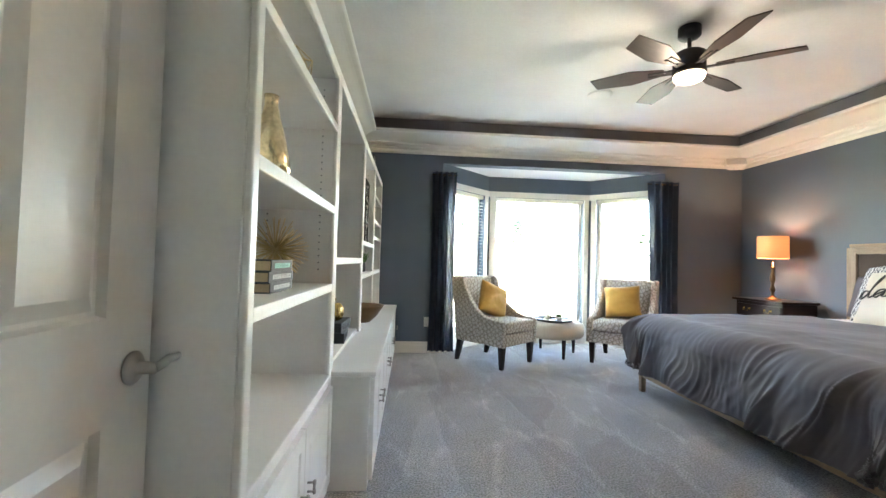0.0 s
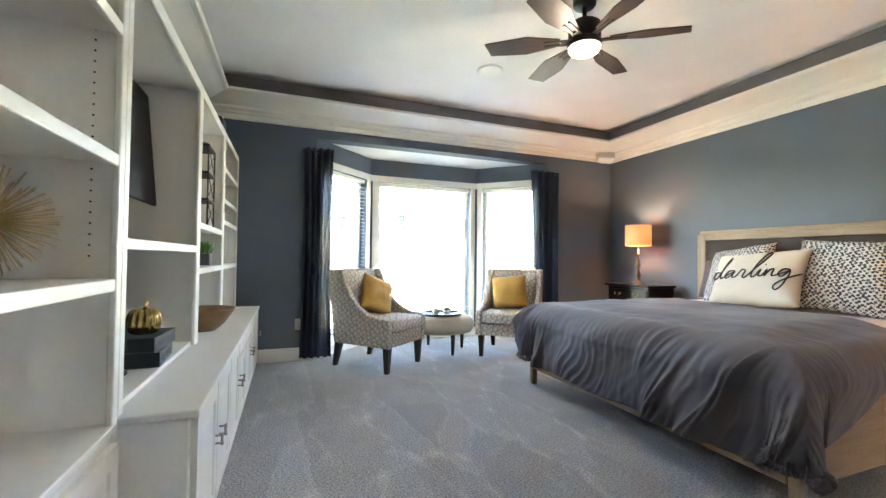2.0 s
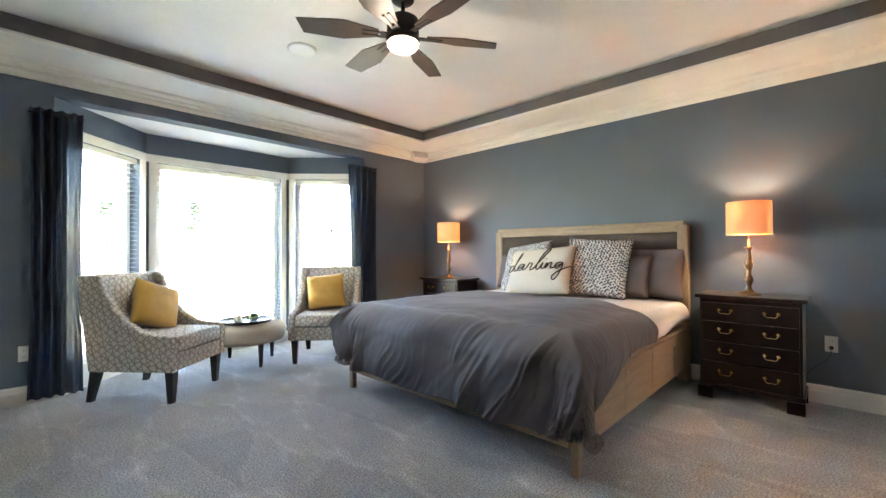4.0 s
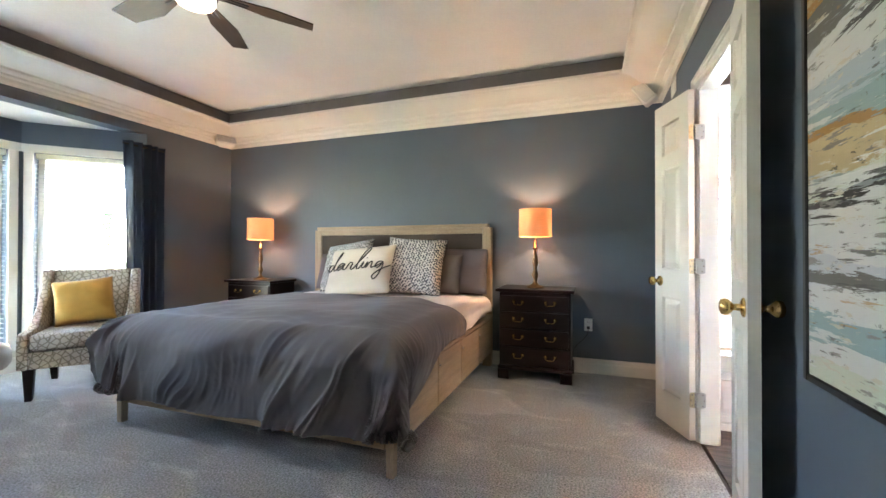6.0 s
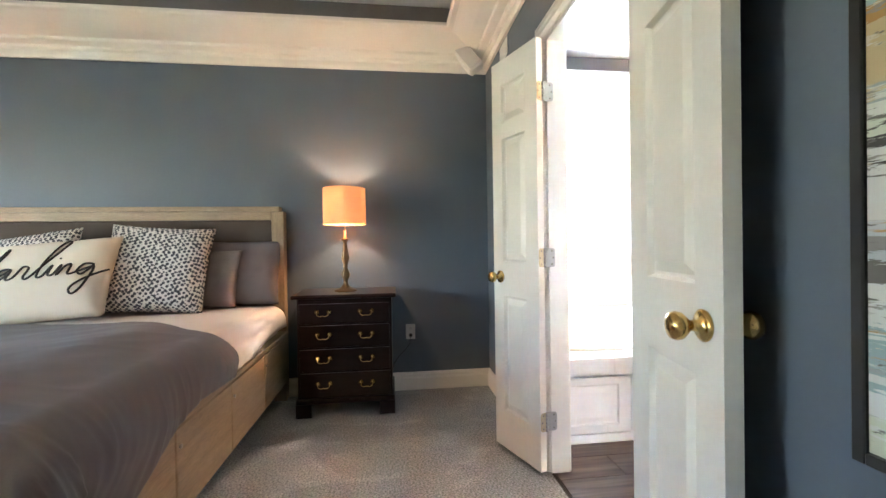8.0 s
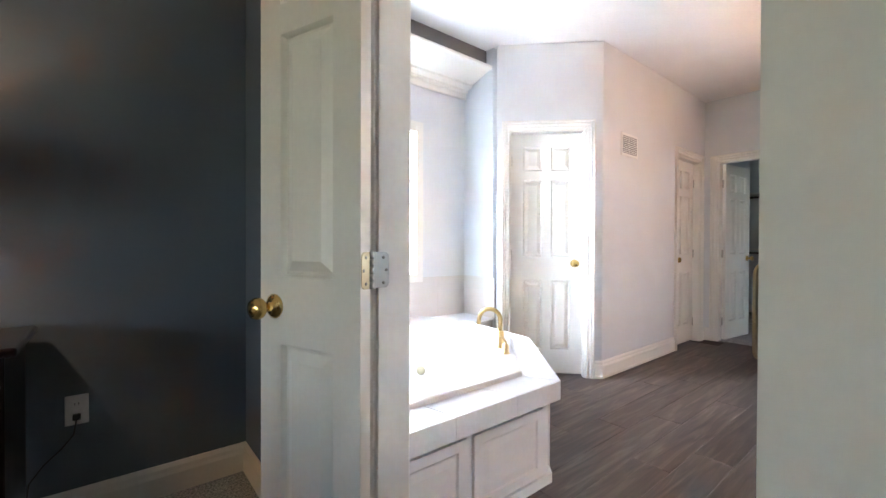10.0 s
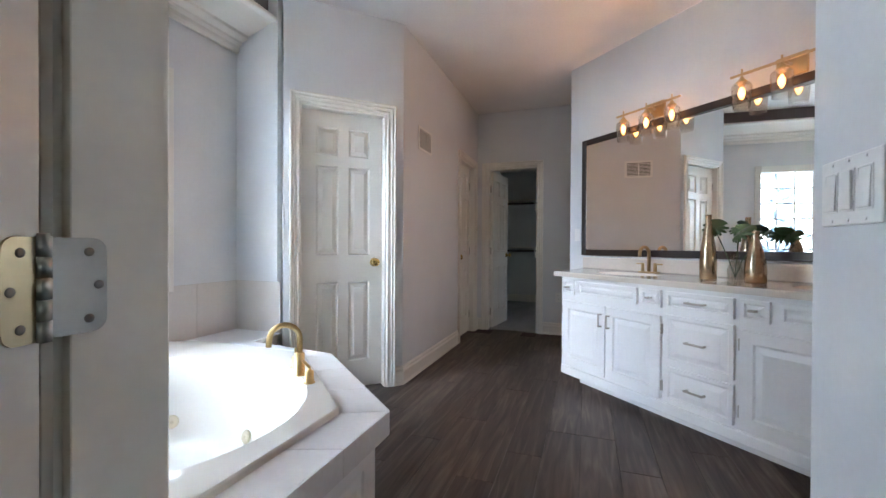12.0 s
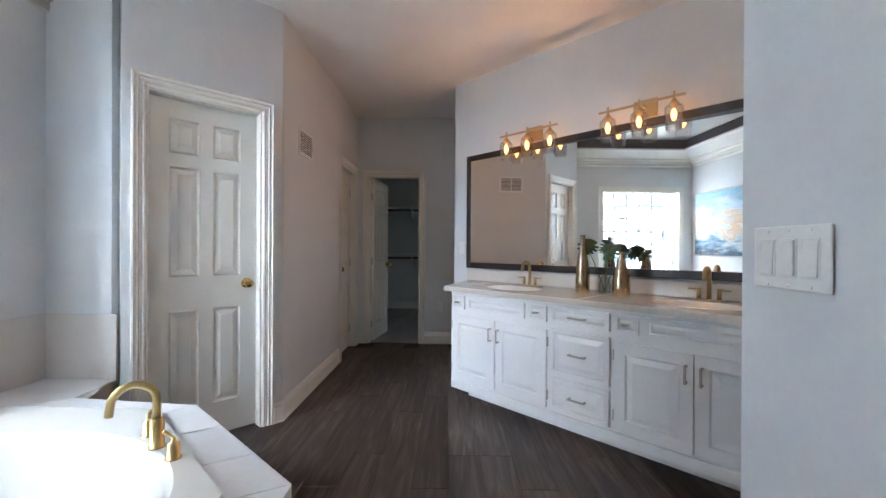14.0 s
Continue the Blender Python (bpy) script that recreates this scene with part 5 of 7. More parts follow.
ot = thing("ottoman", pose(-2.49, 4.91, 0), "round cream ottoman with dark legs, used as a table", "ottoman")
part("cushion", lathe(bmesh.new(), [(0, 0.225), (0.33, 0.225), (0.365, 0.235), (0.385, 0.27), (0.385, 0.345), (0.37, 0.385), (0.32, 0.408), (0.18, 0.415), (0, 0.416)], 40), OTTO, ot)
for k in range(4):
    a = math.radians(-82 + 90 * k)
    bm = lathe(bmesh.new(), [(0, 0), (0.016, 0), (0.028, 0.226), (0, 0.226)], 10)
    lg = part("leg", bm, BLACKWOOD, ot, "dark turned leg")
    lg.matrix_basis = pose(0.30 * math.cos(a), 0.30 * math.sin(a), 0)
tr = lone("serving_tray", lathe(bmesh.new(), [(0, 0), (0.22, 0), (0.235, 0.004), (0.242, 0.028), (0.237, 0.029), (0.228, 0.010), (0, 0.009)], 40), TRAYD, pose(-2.50, 4.86, 0.4165), "round dark serving tray on the ottoman", "tray")
cl = thing("glass_cloche", pose(-2.58, 4.84, 0.426), "small glass cloche over a white candle on the tray", "cloche")
part("dome", lathe(bmesh.new(), [(0.062, 0), (0.064, 0.06), (0.058, 0.11), (0.04, 0.145), (0.012, 0.16), (0.010, 0.172), (0, 0.175)], 24), CASEGLASS, cl)
part("candle", lathe(bmesh.new(), [(0, 0), (0.035, 0), (0.035, 0.06), (0.03, 0.065), (0, 0.062)], 20), FLOWER, cl)
su = thing("succulent", pose(-2.42, 4.87, 0.426), "small green succulent in a bowl on the tray", "plant")
part("bowl", lathe(bmesh.new(), [(0, 0), (0.03, 0), (0.05, 0.03), (0.046, 0.03), (0, 0.026)], 18), FLOWER, su)
bm = bmesh.new()
rng = random.Random(8)
for k in range(46):
    a, r = k * 2.4, 0.012 + 0.0011 * k
    L = 0.035
    c = Vector((r * 0.6 * math.cos(a), r * 0.6 * math.sin(a), 0.03))
    d = Vector((math.cos(a) * r * 14, math.sin(a) * r * 14, 1.0 - r * 4)).normalized() * L * rng.uniform(0.9, 1.5)
    s = Vector((-math.sin(a), math.cos(a), 0)) * 0.010
    v = [bm.verts.new(p) for p in (c, c + d * 0.55 + s, c + d, c + d * 0.55 - s)]
    bm.faces.new(v)
part("leaves", bm, LEAFG, su, "fleshy green leaves")


# ---- curtains ----
def curtain(x0, x1, seed, label):
    bm = bmesh.new()
    nx, nz = 90, 40
    g = []
    for i in range(nx + 1):
        row = []
        for k in range(nz + 1):
            a, b = i / nx, k / nz
            z = 0.035 + b * 2.15
            mid = (x0 + x1) / 2
            sp = 1 - 0.10 * math.sin(b * math.pi) + 0.05 * (1 - b)
            x = mid + (x0 - mid + (x1 - x0) * a) * sp
            ph = a * 4.6 * 2 * math.pi + 2.2 * noise.noise((a * 3, b * 1.1, seed))
            y = YN - 0.075 + 0.028 * math.sin(ph) + 0.016 * noise.noise((a * 9, b * 2.0, seed + 4))
            row.append(bm.verts.new((x, y, z)))
        g.append(row)
    for i in range(nx):
        for k in range(nz):
            f = bm.faces.new((g[i][k], g[i + 1][k], g[i + 1][k + 1], g[i][k + 1]))
            f.smooth = True
    cu = thing("curtain", pose(0, 0, 0), label, "curtain", "pair of curtains")
    p = part("panel", bm, NAVY, cu)
    md = p.modifiers.new("thickness", "SOLIDIFY")
    md.thickness = 0.003
    part("rod", tube(bmesh.new(), [(x0 - 0.01, YN - 0.075, 2.15), (x1 + 0.01, YN - 0.075, 2.15)], 0.008, 8), BLACK, cu)
    part("bracket", mbox((x0 + x1) / 2 - 0.008, YN - 0.07, 2.14, (x0 + x1) / 2 + 0.008, YN - 0.0005, 2.16), BLACK, cu)
    return cu


curtain(-4.03, -3.74, 1.0, "dark navy curtain gathered beside the bay window")
curtain(-1.32, -0.92, 6.0, "dark navy curtain gathered beside the bay window")

# ---- ceiling fan ----
fan = thing("ceiling_fan", pose(-2.43, 2.515, -0.015), "dark six-blade ceiling fan with a lit round lamp", "ceiling fan")
part("canopy", lathe(bmesh.new(), [(0, 2.7535), (0.07, 2.7535), (0.07, 2.695), (0.062, 2.685), (0.02, 2.68), (0, 2.68)], 28), BLACK, fan)
part("downrod", tube(bmesh.new(), [(0, 0, 2.682), (0, 0, 2.60)], 0.013, 12), BLACK, fan)
part("motor", lathe(bmesh.new(), [(0, 2.605), (0.035, 2.60), (0.045, 2.585), (0.085, 2.58), (0.098, 2.57), (0.10, 2.48), (0.092, 2.47), (0.10, 2.462), (0.104, 2.44), (0.10, 2.428), (0, 2.428)], 32), BLACK, fan)
GLOBE = emitter("lit_opal_diffuser", (1.0, 0.74, 0.45), 0.10)
part("diffuser", lathe(bmesh.new(), [(0.0975, 2.4275), (0.096, 2.41), (0.085, 2.395), (0.05, 2.386), (0, 2.384)], 32), GLOBE, fan, "lit opal diffuser")
for k in range(6):
    a = radians(26.3 + 60 * k)
    bm = bmesh.new()
    out = [(0.15, -0.030), (0.36, -0.078), (0.595, -0.060), (0.628, 0.052), (0.36, 0.078), (0.15, 0.030)]
    lo = [bm.verts.new((x, y, -0.004)) for x, y in out]
    hi = [bm.verts.new((x, y, 0.004)) for x, y in out]
    bm.faces.new(lo)
    bm.faces.new(hi)
    for i in range(6):
        bm.faces.new((lo[i], lo[(i + 1) % 6], hi[(i + 1) % 6], hi[i]))
    bmesh.ops.recalc_face_normals(bm, faces=bm.faces)
    bl = part("blade", bm, WALNUT, fan, "dark wood blade")
    bl.matrix_basis = Matrix.Translation((0, 0, 2.475)) @ Matrix.Rotation(a, 4, "Z") @ Matrix.Rotation(radians(12), 4, "X")
    bm = bmesh.new()
    for s in (-0.016, 0.016):
        box(bm, 0.095, s - 0.007, -0.012, 0.25, s + 0.007, -0.0042)
    box(bm, 0.09, -0.024, -0.013, 0.14, 0.024, -0.004)
    part("blade_iron", bm, BLACK, bl)
fl = bpy.data.lights.new("fan_lamp", "POINT")
fl.energy, fl.color, fl.shadow_soft_size = FAN_W, (1.0, 0.82, 0.62), 0.09
fo = new("fan_lamp", fl)
fo.location = (-2.43, 2.515, 2.265)

dt = thing("ceiling_speaker", pose(-2.515, 3.65, CEIL_Z), "round white speaker set in the ceiling", "speaker")
part("rim", lathe(bmesh.new(), [(0.085, -0.001), (0.112, -0.001), (0.113, -0.006), (0.10, -0.014), (0.085, -0.012)], 36), PLASTIC, dt)
part("grille", lathe(bmesh.new(), [(0, -0.011), (0.086, -0.011), (0.086, -0.001), (0, -0.001)], 36), GRILL, dt)


def corner_speaker(m, label):
    s = thing("wall_speaker", m, label, "speaker", "corner speakers")
    bm = bmesh.new()
    prism(bm, [(-0.12, -0.045), (0.12, -0.045), (0.10, 0.045), (0.05, 0.075), (-0.05, 0.075), (-0.10, 0.045)], -0.055, 0.055)
    bmesh.ops.bevel(bm, geom=bm.edges[:], offset=0.01, segments=2, affect="EDGES")
    part("housing", bm, PLASTIC, s)
    part("grille", mbox(-0.108, -0.0495, -0.045, 0.108, -0.046, 0.045, 0.002, 1), GRILL, s)
    part("bracket", tube(bmesh.new(), [(0, 0.07, 0), (0, 0.125, 0.012)], 0.016, 8), POT, s)
    return s


c1 = corner_speaker(pose(-0.20, 4.77, 2.45, -22, 0, -20), "white corner speaker on a bracket under the crown")
copy_thing(c1, pose(-0.155, 0.155, 2.44, -25, 52, -135))

# wall vent over the double door, painting on the south wall
vt = thing("wall_vent", pose(-0.53, 0.0, 2.335, 0, 0, 180), "white slotted air vent high on the wall", "vent")
part("frame", mbox(-0.085, -0.006, -0.055, 0.085, -0.0005, 0.055, 0.002, 1), PLASTIC, vt)
for i in range(6):
    part("slat", mbox(-0.07, -0.011, -0.043 + i * 0.0155, 0.07, -0.0065, -0.036 + i * 0.0155), PLASTIC, vt)


def abstract_paint(name, sea=False):
    """Rough horizontal strokes of oil paint in many colours."""
    m = bpy.data.materials.new(name)
    m.use_nodes = True
    nt = m.node_tree
    b = nt.nodes["Principled BSDF"]
    b.inputs["Roughness"].default_value = 0.55
    tc = nt.nodes.new("ShaderNodeTexCoord")
    mp = nt.nodes.new("ShaderNodeMapping")
    mp.inputs["Rotation"].default_value = (0, 0.0, 0)
    mp.inputs["Scale"].default_value = (0.5, 1, 4.5) if not sea else (0.8, 1, 3)
    nt.links.new(tc.outputs["Object"], mp.inputs[0])
    n = nt.nodes.new("ShaderNodeTexNoise")
    n.inputs["Scale"].default_value = 2.2 if not sea else 1.6
    n.inputs["Detail"].default_value = 9
    n.inputs["Roughness"].default_value = 0.68
    n.inputs["Distortion"].default_value = 0.5
    nt.links.new(mp.outputs[0], n.inputs["Vector"])
    sep = nt.nodes.new("ShaderNodeSeparateXYZ")
    nt.links.new(tc.outputs["Object"], sep.inputs[0])
    ad = nt.nodes.new("ShaderNodeMath")
    ad.operation = "MULTIPLY_ADD"
    ad.inputs[1].default_value = 0.667 if not sea else 0.55
    nt.links.new(sep.outputs["Z"], ad.inputs[0])
    sh = nt.nodes.new("ShaderNodeMath")
    sh.operation = "MULTIPLY_ADD"
    sh.inputs[1].default_value, sh.inputs[2].default_value = (0.17, 0.415) if not sea else (1.0, 0.0)
    nt.links.new(n.outputs["Fac"], sh.inputs[0])
    nt.links.new(sh.outputs[0], ad.inputs[2])
    cr = nt.nodes.new("ShaderNodeValToRGB")
    el = cr.color_ramp.elements
    if sea:
        stops = [(0.22, (0.02, 0.05, 0.09)), (0.34, (0.10, 0.22, 0.32)), (0.42, (0.45, 0.50, 0.52)), (0.50, (0.62, 0.36, 0.16)), (0.56, (0.50, 0.62, 0.70)), (0.72, (0.18, 0.38, 0.55)), (0.85, (0.35, 0.52, 0.62))]
    else:
        dark, char, white, cream, tan, ochre, teal, blue = (0.035, 0.03, 0.028), (0.11, 0.10, 0.09), (0.50, 0.50, 0.49), (0.45, 0.47, 0.38), (0.42, 0.32, 0.18), (0.33, 0.17, 0.04), (0.22, 0.30, 0.31), (0.34, 0.38, 0.42)
        pale = (0.40, 0.42, 0.46)
        order = [cream, white, teal, teal, white, char, pale, white, white, dark, cream, tan, tan, ochre, teal, blue, white, dark, white, char, ochre, tan, cream, white, white, dark, cream, ochre, pale, char, dark]
        stops = [((k + (0.5 if c in (dark, ochre) else 0)) / len(order), c) for k, c in enumerate(order)]
    for i, (p, c) in enumerate(stops):
        e = el[i] if i < 2 else el.new(p)
        e.position = p
        e.color = (*c, 1)
    nt.links.new(ad.outputs[0], cr.inputs[0])
    # knife strokes: hard-edged patches of white, dark and thin colour dragged over the bands
    if not sea:
        cr.color_ramp.interpolation = "CONSTANT"
    col = cr.outputs[0]
    for sc, stretch, lo, hi, tone in ((2.6, (0.5, 1, 4.5), 0.56, 0.575, (0.50, 0.50, 0.49, 1)), (5.0, (0.4, 1, 5.0), 0.625, 0.64, (0.06, 0.055, 0.05, 1)), (3.4, (0.5, 1, 4.5), 0.615, 0.64, (0.36, 0.20, 0.06, 1)), (9.0, (0.4, 1, 4.6), 0.62, 0.65, (0.24, 0.27, 0.28, 1)), (12.0, (0.5, 1, 3.0), 0.595, 0.615, (0.19, 0.175, 0.16, 1)), (7.0, (0.4, 1, 5.0), 0.595, 0.61, (0.52, 0.52, 0.50, 1)), (16.0, (0.5, 1, 2.0), 0.61, 0.64, (0.47, 0.42, 0.33, 1)), (22.0, (0.6, 1, 1.8), 0.62, 0.64, (0.10, 0.095, 0.09, 1))):
        mq = nt.nodes.new("ShaderNodeMapping")
        mq.inputs["Location"].default_value = (sc * 3.7, 0, sc * 1.3)
        mq.inputs["Rotation"].default_value = (0, radians(3 if sc < 4 else -4), 0)
        mq.inputs["Scale"].default_value = stretch
        nt.links.new(tc.outputs["Object"], mq.inputs[0])
        nq = nt.nodes.new("ShaderNodeTexNoise")
        nq.inputs["Scale"].default_value, nq.inputs["Detail"].default_value, nq.inputs["Roughness"].default_value = sc, 10, 0.66
        nt.links.new(mq.outputs[0], nq.inputs["Vector"])
        mr = nt.nodes.new("ShaderNodeMapRange")
        mr.inputs["From Min"].default_value, mr.inputs["From Max"].default_value = lo, hi
        mr.inputs["To Max"].default_value = 0.9 if not sea else 0.4
        nt.links.new(nq.outputs["Fac"], mr.inputs["Value"])
        mc = nt.nodes.new("ShaderNodeMix")
        mc.data_type = "RGBA"
        mc.inputs[7].default_value = tone
        nt.links.new(mr.outputs[0], mc.inputs[0])
        nt.links.new(col, mc.inputs[6])
        col = mc.outputs[2]
    nt.links.new(col, b.inputs["Base Color"])
    bp = nt.nodes.new("ShaderNodeBump")
    bp.inputs["Strength"].default_value, bp.inputs["Distance"].default_value = 0.5, 0.004
    nt.links.new(n.outputs["Fac"], bp.inputs["Height"])
    nt.links.new(bp.outputs[0], b.inputs["Normal"])
    return m


def framed(m, w, h, canvas, frame_mat, label, fw=0.014, d=0.04):
    p = thing("painting", m, label, "painting")
    part("canvas", mbox(-w / 2 + fw + 0.002, -d + 0.006, -h / 2 + fw + 0.002, w / 2 - fw - 0.002, -0.006, h / 2 - fw - 0.002), canvas, p, "rough abstract oil paint")
    for c in ((-w / 2, -d, -h / 2, -w / 2 + fw, -0.0005, h / 2), (w / 2 - fw, -d, -h / 2, w / 2, -0.0005, h / 2), (-w / 2 + fw, -d, -h / 2, w / 2 - fw, -0.0005, -h / 2 + fw), (-w / 2 + fw, -d, h / 2 - fw, w / 2 - fw, -0.0005, h / 2)):
        part("frame", mbox(*c, 0.002, 1), frame_mat, p)
    return p


framed(pose(-3.11, 0.0, 1.50, 0, 0, 180), 1.10, 1.50, abstract_paint("abstract_oil_paint"), BLACK, "large abstract painting in grey, ochre and white strokes, black frame", 0.018)

# ---- bathroom materials ----
TILE = mat("glazed_off_white_tile", (0.66, 0.62, 0.58), 0.25, var=0.03, finevar=0.02, rand=0.03)
DECKTILE = mat("white_deck_tile", (0.70, 0.69, 0.69), 0.3, var=0.05, scale=6, finevar=0.03, rand=0.03)
GROUT = mat("grey_grout", (0.42, 0.40, 0.37), 0.9)
ACRYL = mat("white_acrylic", (0.78, 0.76, 0.71), 0.12, var=0.01, finevar=0.005, coat=0.3)
IVORY = mat("ivory_plastic", (0.62, 0.54, 0.38), 0.3)
# the warm cast of the bulbs is mixed into the marble colour
MARBLE = mat("bulb_tinted_marble", (0.66, 0.60, 0.54), 0.14, var=0.04, scale=8, finevar=0.03, coat=0.3)
ESPR = mat("espresso_mirror_frame", (0.020, 0.014, 0.012), 0.35, var=0.15)
BLOCK_W = 1300.0
SHADEGLASS = clear_glass("lamp_shade_glass", (0.985, 0.98, 0.97), 0.05)
_nt = SHADEGLASS.node_tree
_lw, _mr = _nt.nodes.new("ShaderNodeLayerWeight"), _nt.nodes.new("ShaderNodeMapRange")
_lw.inputs["Blend"].default_value = 0.35
_mr.inputs["To Min"].default_value, _mr.inputs["To Max"].default_value = 0.03, 0.55
_nt.links.new(_lw.outputs["Facing"], _mr.inputs["Value"])
_mx = [n for n in _nt.nodes if n.type == "MIX_SHADER"][0]
_nt.links.new(_mr.outputs[0], _mx.inputs[0])
AMBERGLASS = clear_glass("amber_bulb_glass", (1.0, 0.86, 0.70), 0.06)
FILAMENT = emitter("glowing_filament", (1.0, 0.50, 0.18), 0.55)
MERC = mat("mercury_bronze_glass", (0.46, 0.36, 0.24), 0.22, 1.0, var=0.3, scale=10, fine=50, finevar=0.15)
MONST = mat("monstera_leaf", (0.025, 0.075, 0.022), 0.45, var=0.25, scale=10)
RODW = mat("dark_closet_rod", (0.05, 0.032, 0.022), 0.4, var=0.2)
GUNM = mat("brushed_pewter", (0.46, 0.43, 0.39), 0.32, 1.0, var=0.08)


def mirror_material():
    m = bpy.data.materials.new("silvered_mirror")
    m.use_nodes = True
    b = m.node_tree.nodes["Principled BSDF"]
    b.inputs["Base Color"].default_value = (0.92, 0.935, 0.92, 1)
    b.inputs["Metallic"].default_value = 1.0
    b.inputs["Roughness"].default_value = 0.0
    return m


def block_glass():
    m = bpy.data.materials.new("wavy_glass_block")
    m.use_nodes = True
    nt = m.node_tree
    nt.nodes.clear()
    out = nt.nodes.new("ShaderNodeOutputMaterial")
    tc = nt.nodes.new("ShaderNodeTexCoord")
    oi = nt.nodes.new("ShaderNodeObjectInfo")
    va = nt.nodes.new("ShaderNodeVectorMath")
    va.operation = "MULTIPLY_ADD"
    va.inputs[1].default_value = (1, 1, 1)
    nt.links.new(tc.outputs["Object"], va.inputs[0])
    nt.links.new(oi.outputs["Random"], va.inputs[2])
    no = nt.nodes.new("ShaderNodeTexNoise")
    no.inputs["Scale"].default_value = 13
    no.inputs["Distortion"].default_value = 1.5
    nt.links.new(va.outputs[0], no.inputs["Vector"])
    # dark and pale blotches in the tint imitate the view bent by the glass
    cr = nt.nodes.new("ShaderNodeValToRGB")
    cr.color_ramp.elements[0].position, cr.color_ramp.elements[1].position = 0.46, 0.57
    cr.color_ramp.elements[0].color, cr.color_ramp.elements[1].color = (0.10, 0.15, 0.22, 1), (0.92, 0.95, 0.97, 1)
    nt.links.new(no.outputs["Fac"], cr.inputs[0])
    tr = nt.nodes.new("ShaderNodeBsdfTransparent")
    nt.links.new(cr.outputs[0], tr.inputs[0])
    tl = nt.nodes.new("ShaderNodeBsdfTranslucent")
    nt.links.new(cr.outputs[0], tl.inputs[0])
    gl = nt.nodes.new("ShaderNodeBsdfGlossy")
    gl.inputs["Roughness"].default_value = 0.08
    bp = nt.nodes.new("ShaderNodeBump")
    bp.inputs["Strength"].default_value = 0.6
    nt.links.new(no.outputs["Fac"], bp.inputs["Height"])
    nt.links.new(bp.outputs[0], gl.inputs["Normal"])
    m1, m2 = nt.nodes.new("ShaderNodeMixShader"), nt.nodes.new("ShaderNodeMixShader")
    m1.inputs[0].default_value = 0.22
    nt.links.new(tr.outputs[0], m1.inputs[1])
    nt.links.new(tl.outputs[0], m1.inputs[2])
    m2.inputs[0].default_value = 0.07
    nt.links.new(m1.outputs[0], m2.inputs[1])
    nt.links.new(gl.outputs[0], m2.inputs[2])
    nt.links.new(m2.outputs[0], out.inputs[0])
    return m


# ---- bathroom doors ----
def closed_door(name, m, x0, x1, label, knob_left, th=0.1):
    d = thing(name, m, label, "")
    d["kind"] = "structure"
    jambs(d, x0, x1, 2.045, 0.0, -th)
    casing(d, x0 + 0.006, x1 - 0.006, 2.041, 0.0, 1)
    w = x1 - x0 - 0.042
    lf = part("leaf", panel_slab(bmesh.new(), w, 2.01, 0.035, six_panels(w), 0.0), WHITE, d)
    lf.matrix_basis = pose(x0 + 0.021, -0.095, 0.012)
    knob(lf, 0.062 if knob_left else w - 0.062, 0.925, 0.035, 1)
    for z in (0.22, 1.0, 1.80):
        xx = x1 - 0.02 if knob_left else x0 + 0.02
        part("hinge", tube(bmesh.new(), [(xx, -0.056, z - 0.045), (xx, -0.056, z + 0.045)], 0.006, 8), GUNM, d)
    return d


closed_door("door_3", pose(DG1[0], DG1[1], 0, 0, 0, 45), 0.856 - WC0 - WCW, 0.856 - WC0, "white six-panel door with a brass knob, closed, in the diagonal wall", True)
d4 = closed_door("door_4", pose(HX, HY, 0, 0, 0, 90), 0.15, 0.77, "white six-panel door with a brass knob, closed, in the hall", False)
d5 = thing("door_5", pose(0, HY, 0), "white six-panel closet door standing open inwards", "")
d5["kind"] = "structure"
jambs(d5, -1.13, -0.50, 2.045, 0.0, -0.1)
casing(d5, -1.124, -0.506, 2.041, 0.0, 1)
lf = part("leaf", panel_slab(bmesh.new(), 0.585, 2.01, 0.035, six_panels(0.585), -0.035), WHITE, d5)
lf.matrix_basis = pose(-0.52, -0.105, 0.015, 0, 0, 262)
for sgn, yy in ((1, 0.0), (-1, -0.035)):
    knob(lf, 0.525, 0.925, yy, sgn)
for z in (0.22, 1.0, 1.80):
    part("hinge", mbox(-0.535, -0.11, z - 0.045, -0.5185, -0.085, z + 0.045), GUNM, d5)
# closet fittings
for z in (1.86, 0.98):
    cs = thing("closet_rail", pose(0, 0, 0), "white closet shelf with a dark hanging rod under it", "shelf", "closet rails")
    part("shelf", mbox(-1.899, -7.70, z + 0.05, -0.101, -7.35, z + 0.068), WHITE, cs)
    part("rod", tube(bmesh.new(), [(-1.899, -7.42, z), (-0.101, -7.42, z)], 0.017, 10), RODW, cs)
    part("bracket", mbox(-0.80, -7.699, z - 0.12, -0.78, -7.40, z + 0.049), PLASTIC, cs)
struct("baseboard_3", sweep(bmesh.new(), [(-0.10, -7.7), (-1.9, -7.7)][::-1], BASE), WHITE, "white closet baseboard")
BB = [(0.0, 0.0), (0.018, 0.0), (0.018, 0.02), (0.014, 0.024), (0.014, 0.085), (0.018, 0.09), (0.017, 0.105), (0.010, 0.115), (0.010, 0.13), (0.004, 0.142), (0.0, 0.144)]
dgd = Vector((0.70711, 0.70711))
q = Vector(DG1) + dgd * 0.056
for k, pth in enumerate([[(HX, -4.015), DG1, (q.x, q.y)], [(HC.x, HY), (-1.197, HY)], [(-0.437, HY), (HX, HY), (HX, HY + 0.082)], [(-2.106, NB - 0.02), (-2.106, -0.741), (-3.0, -0.741)]]):
    struct("baseboard_%d" % (k + 4), sweep(bmesh.new(), pth, BB), WHITE, "tall white moulded baseboard")

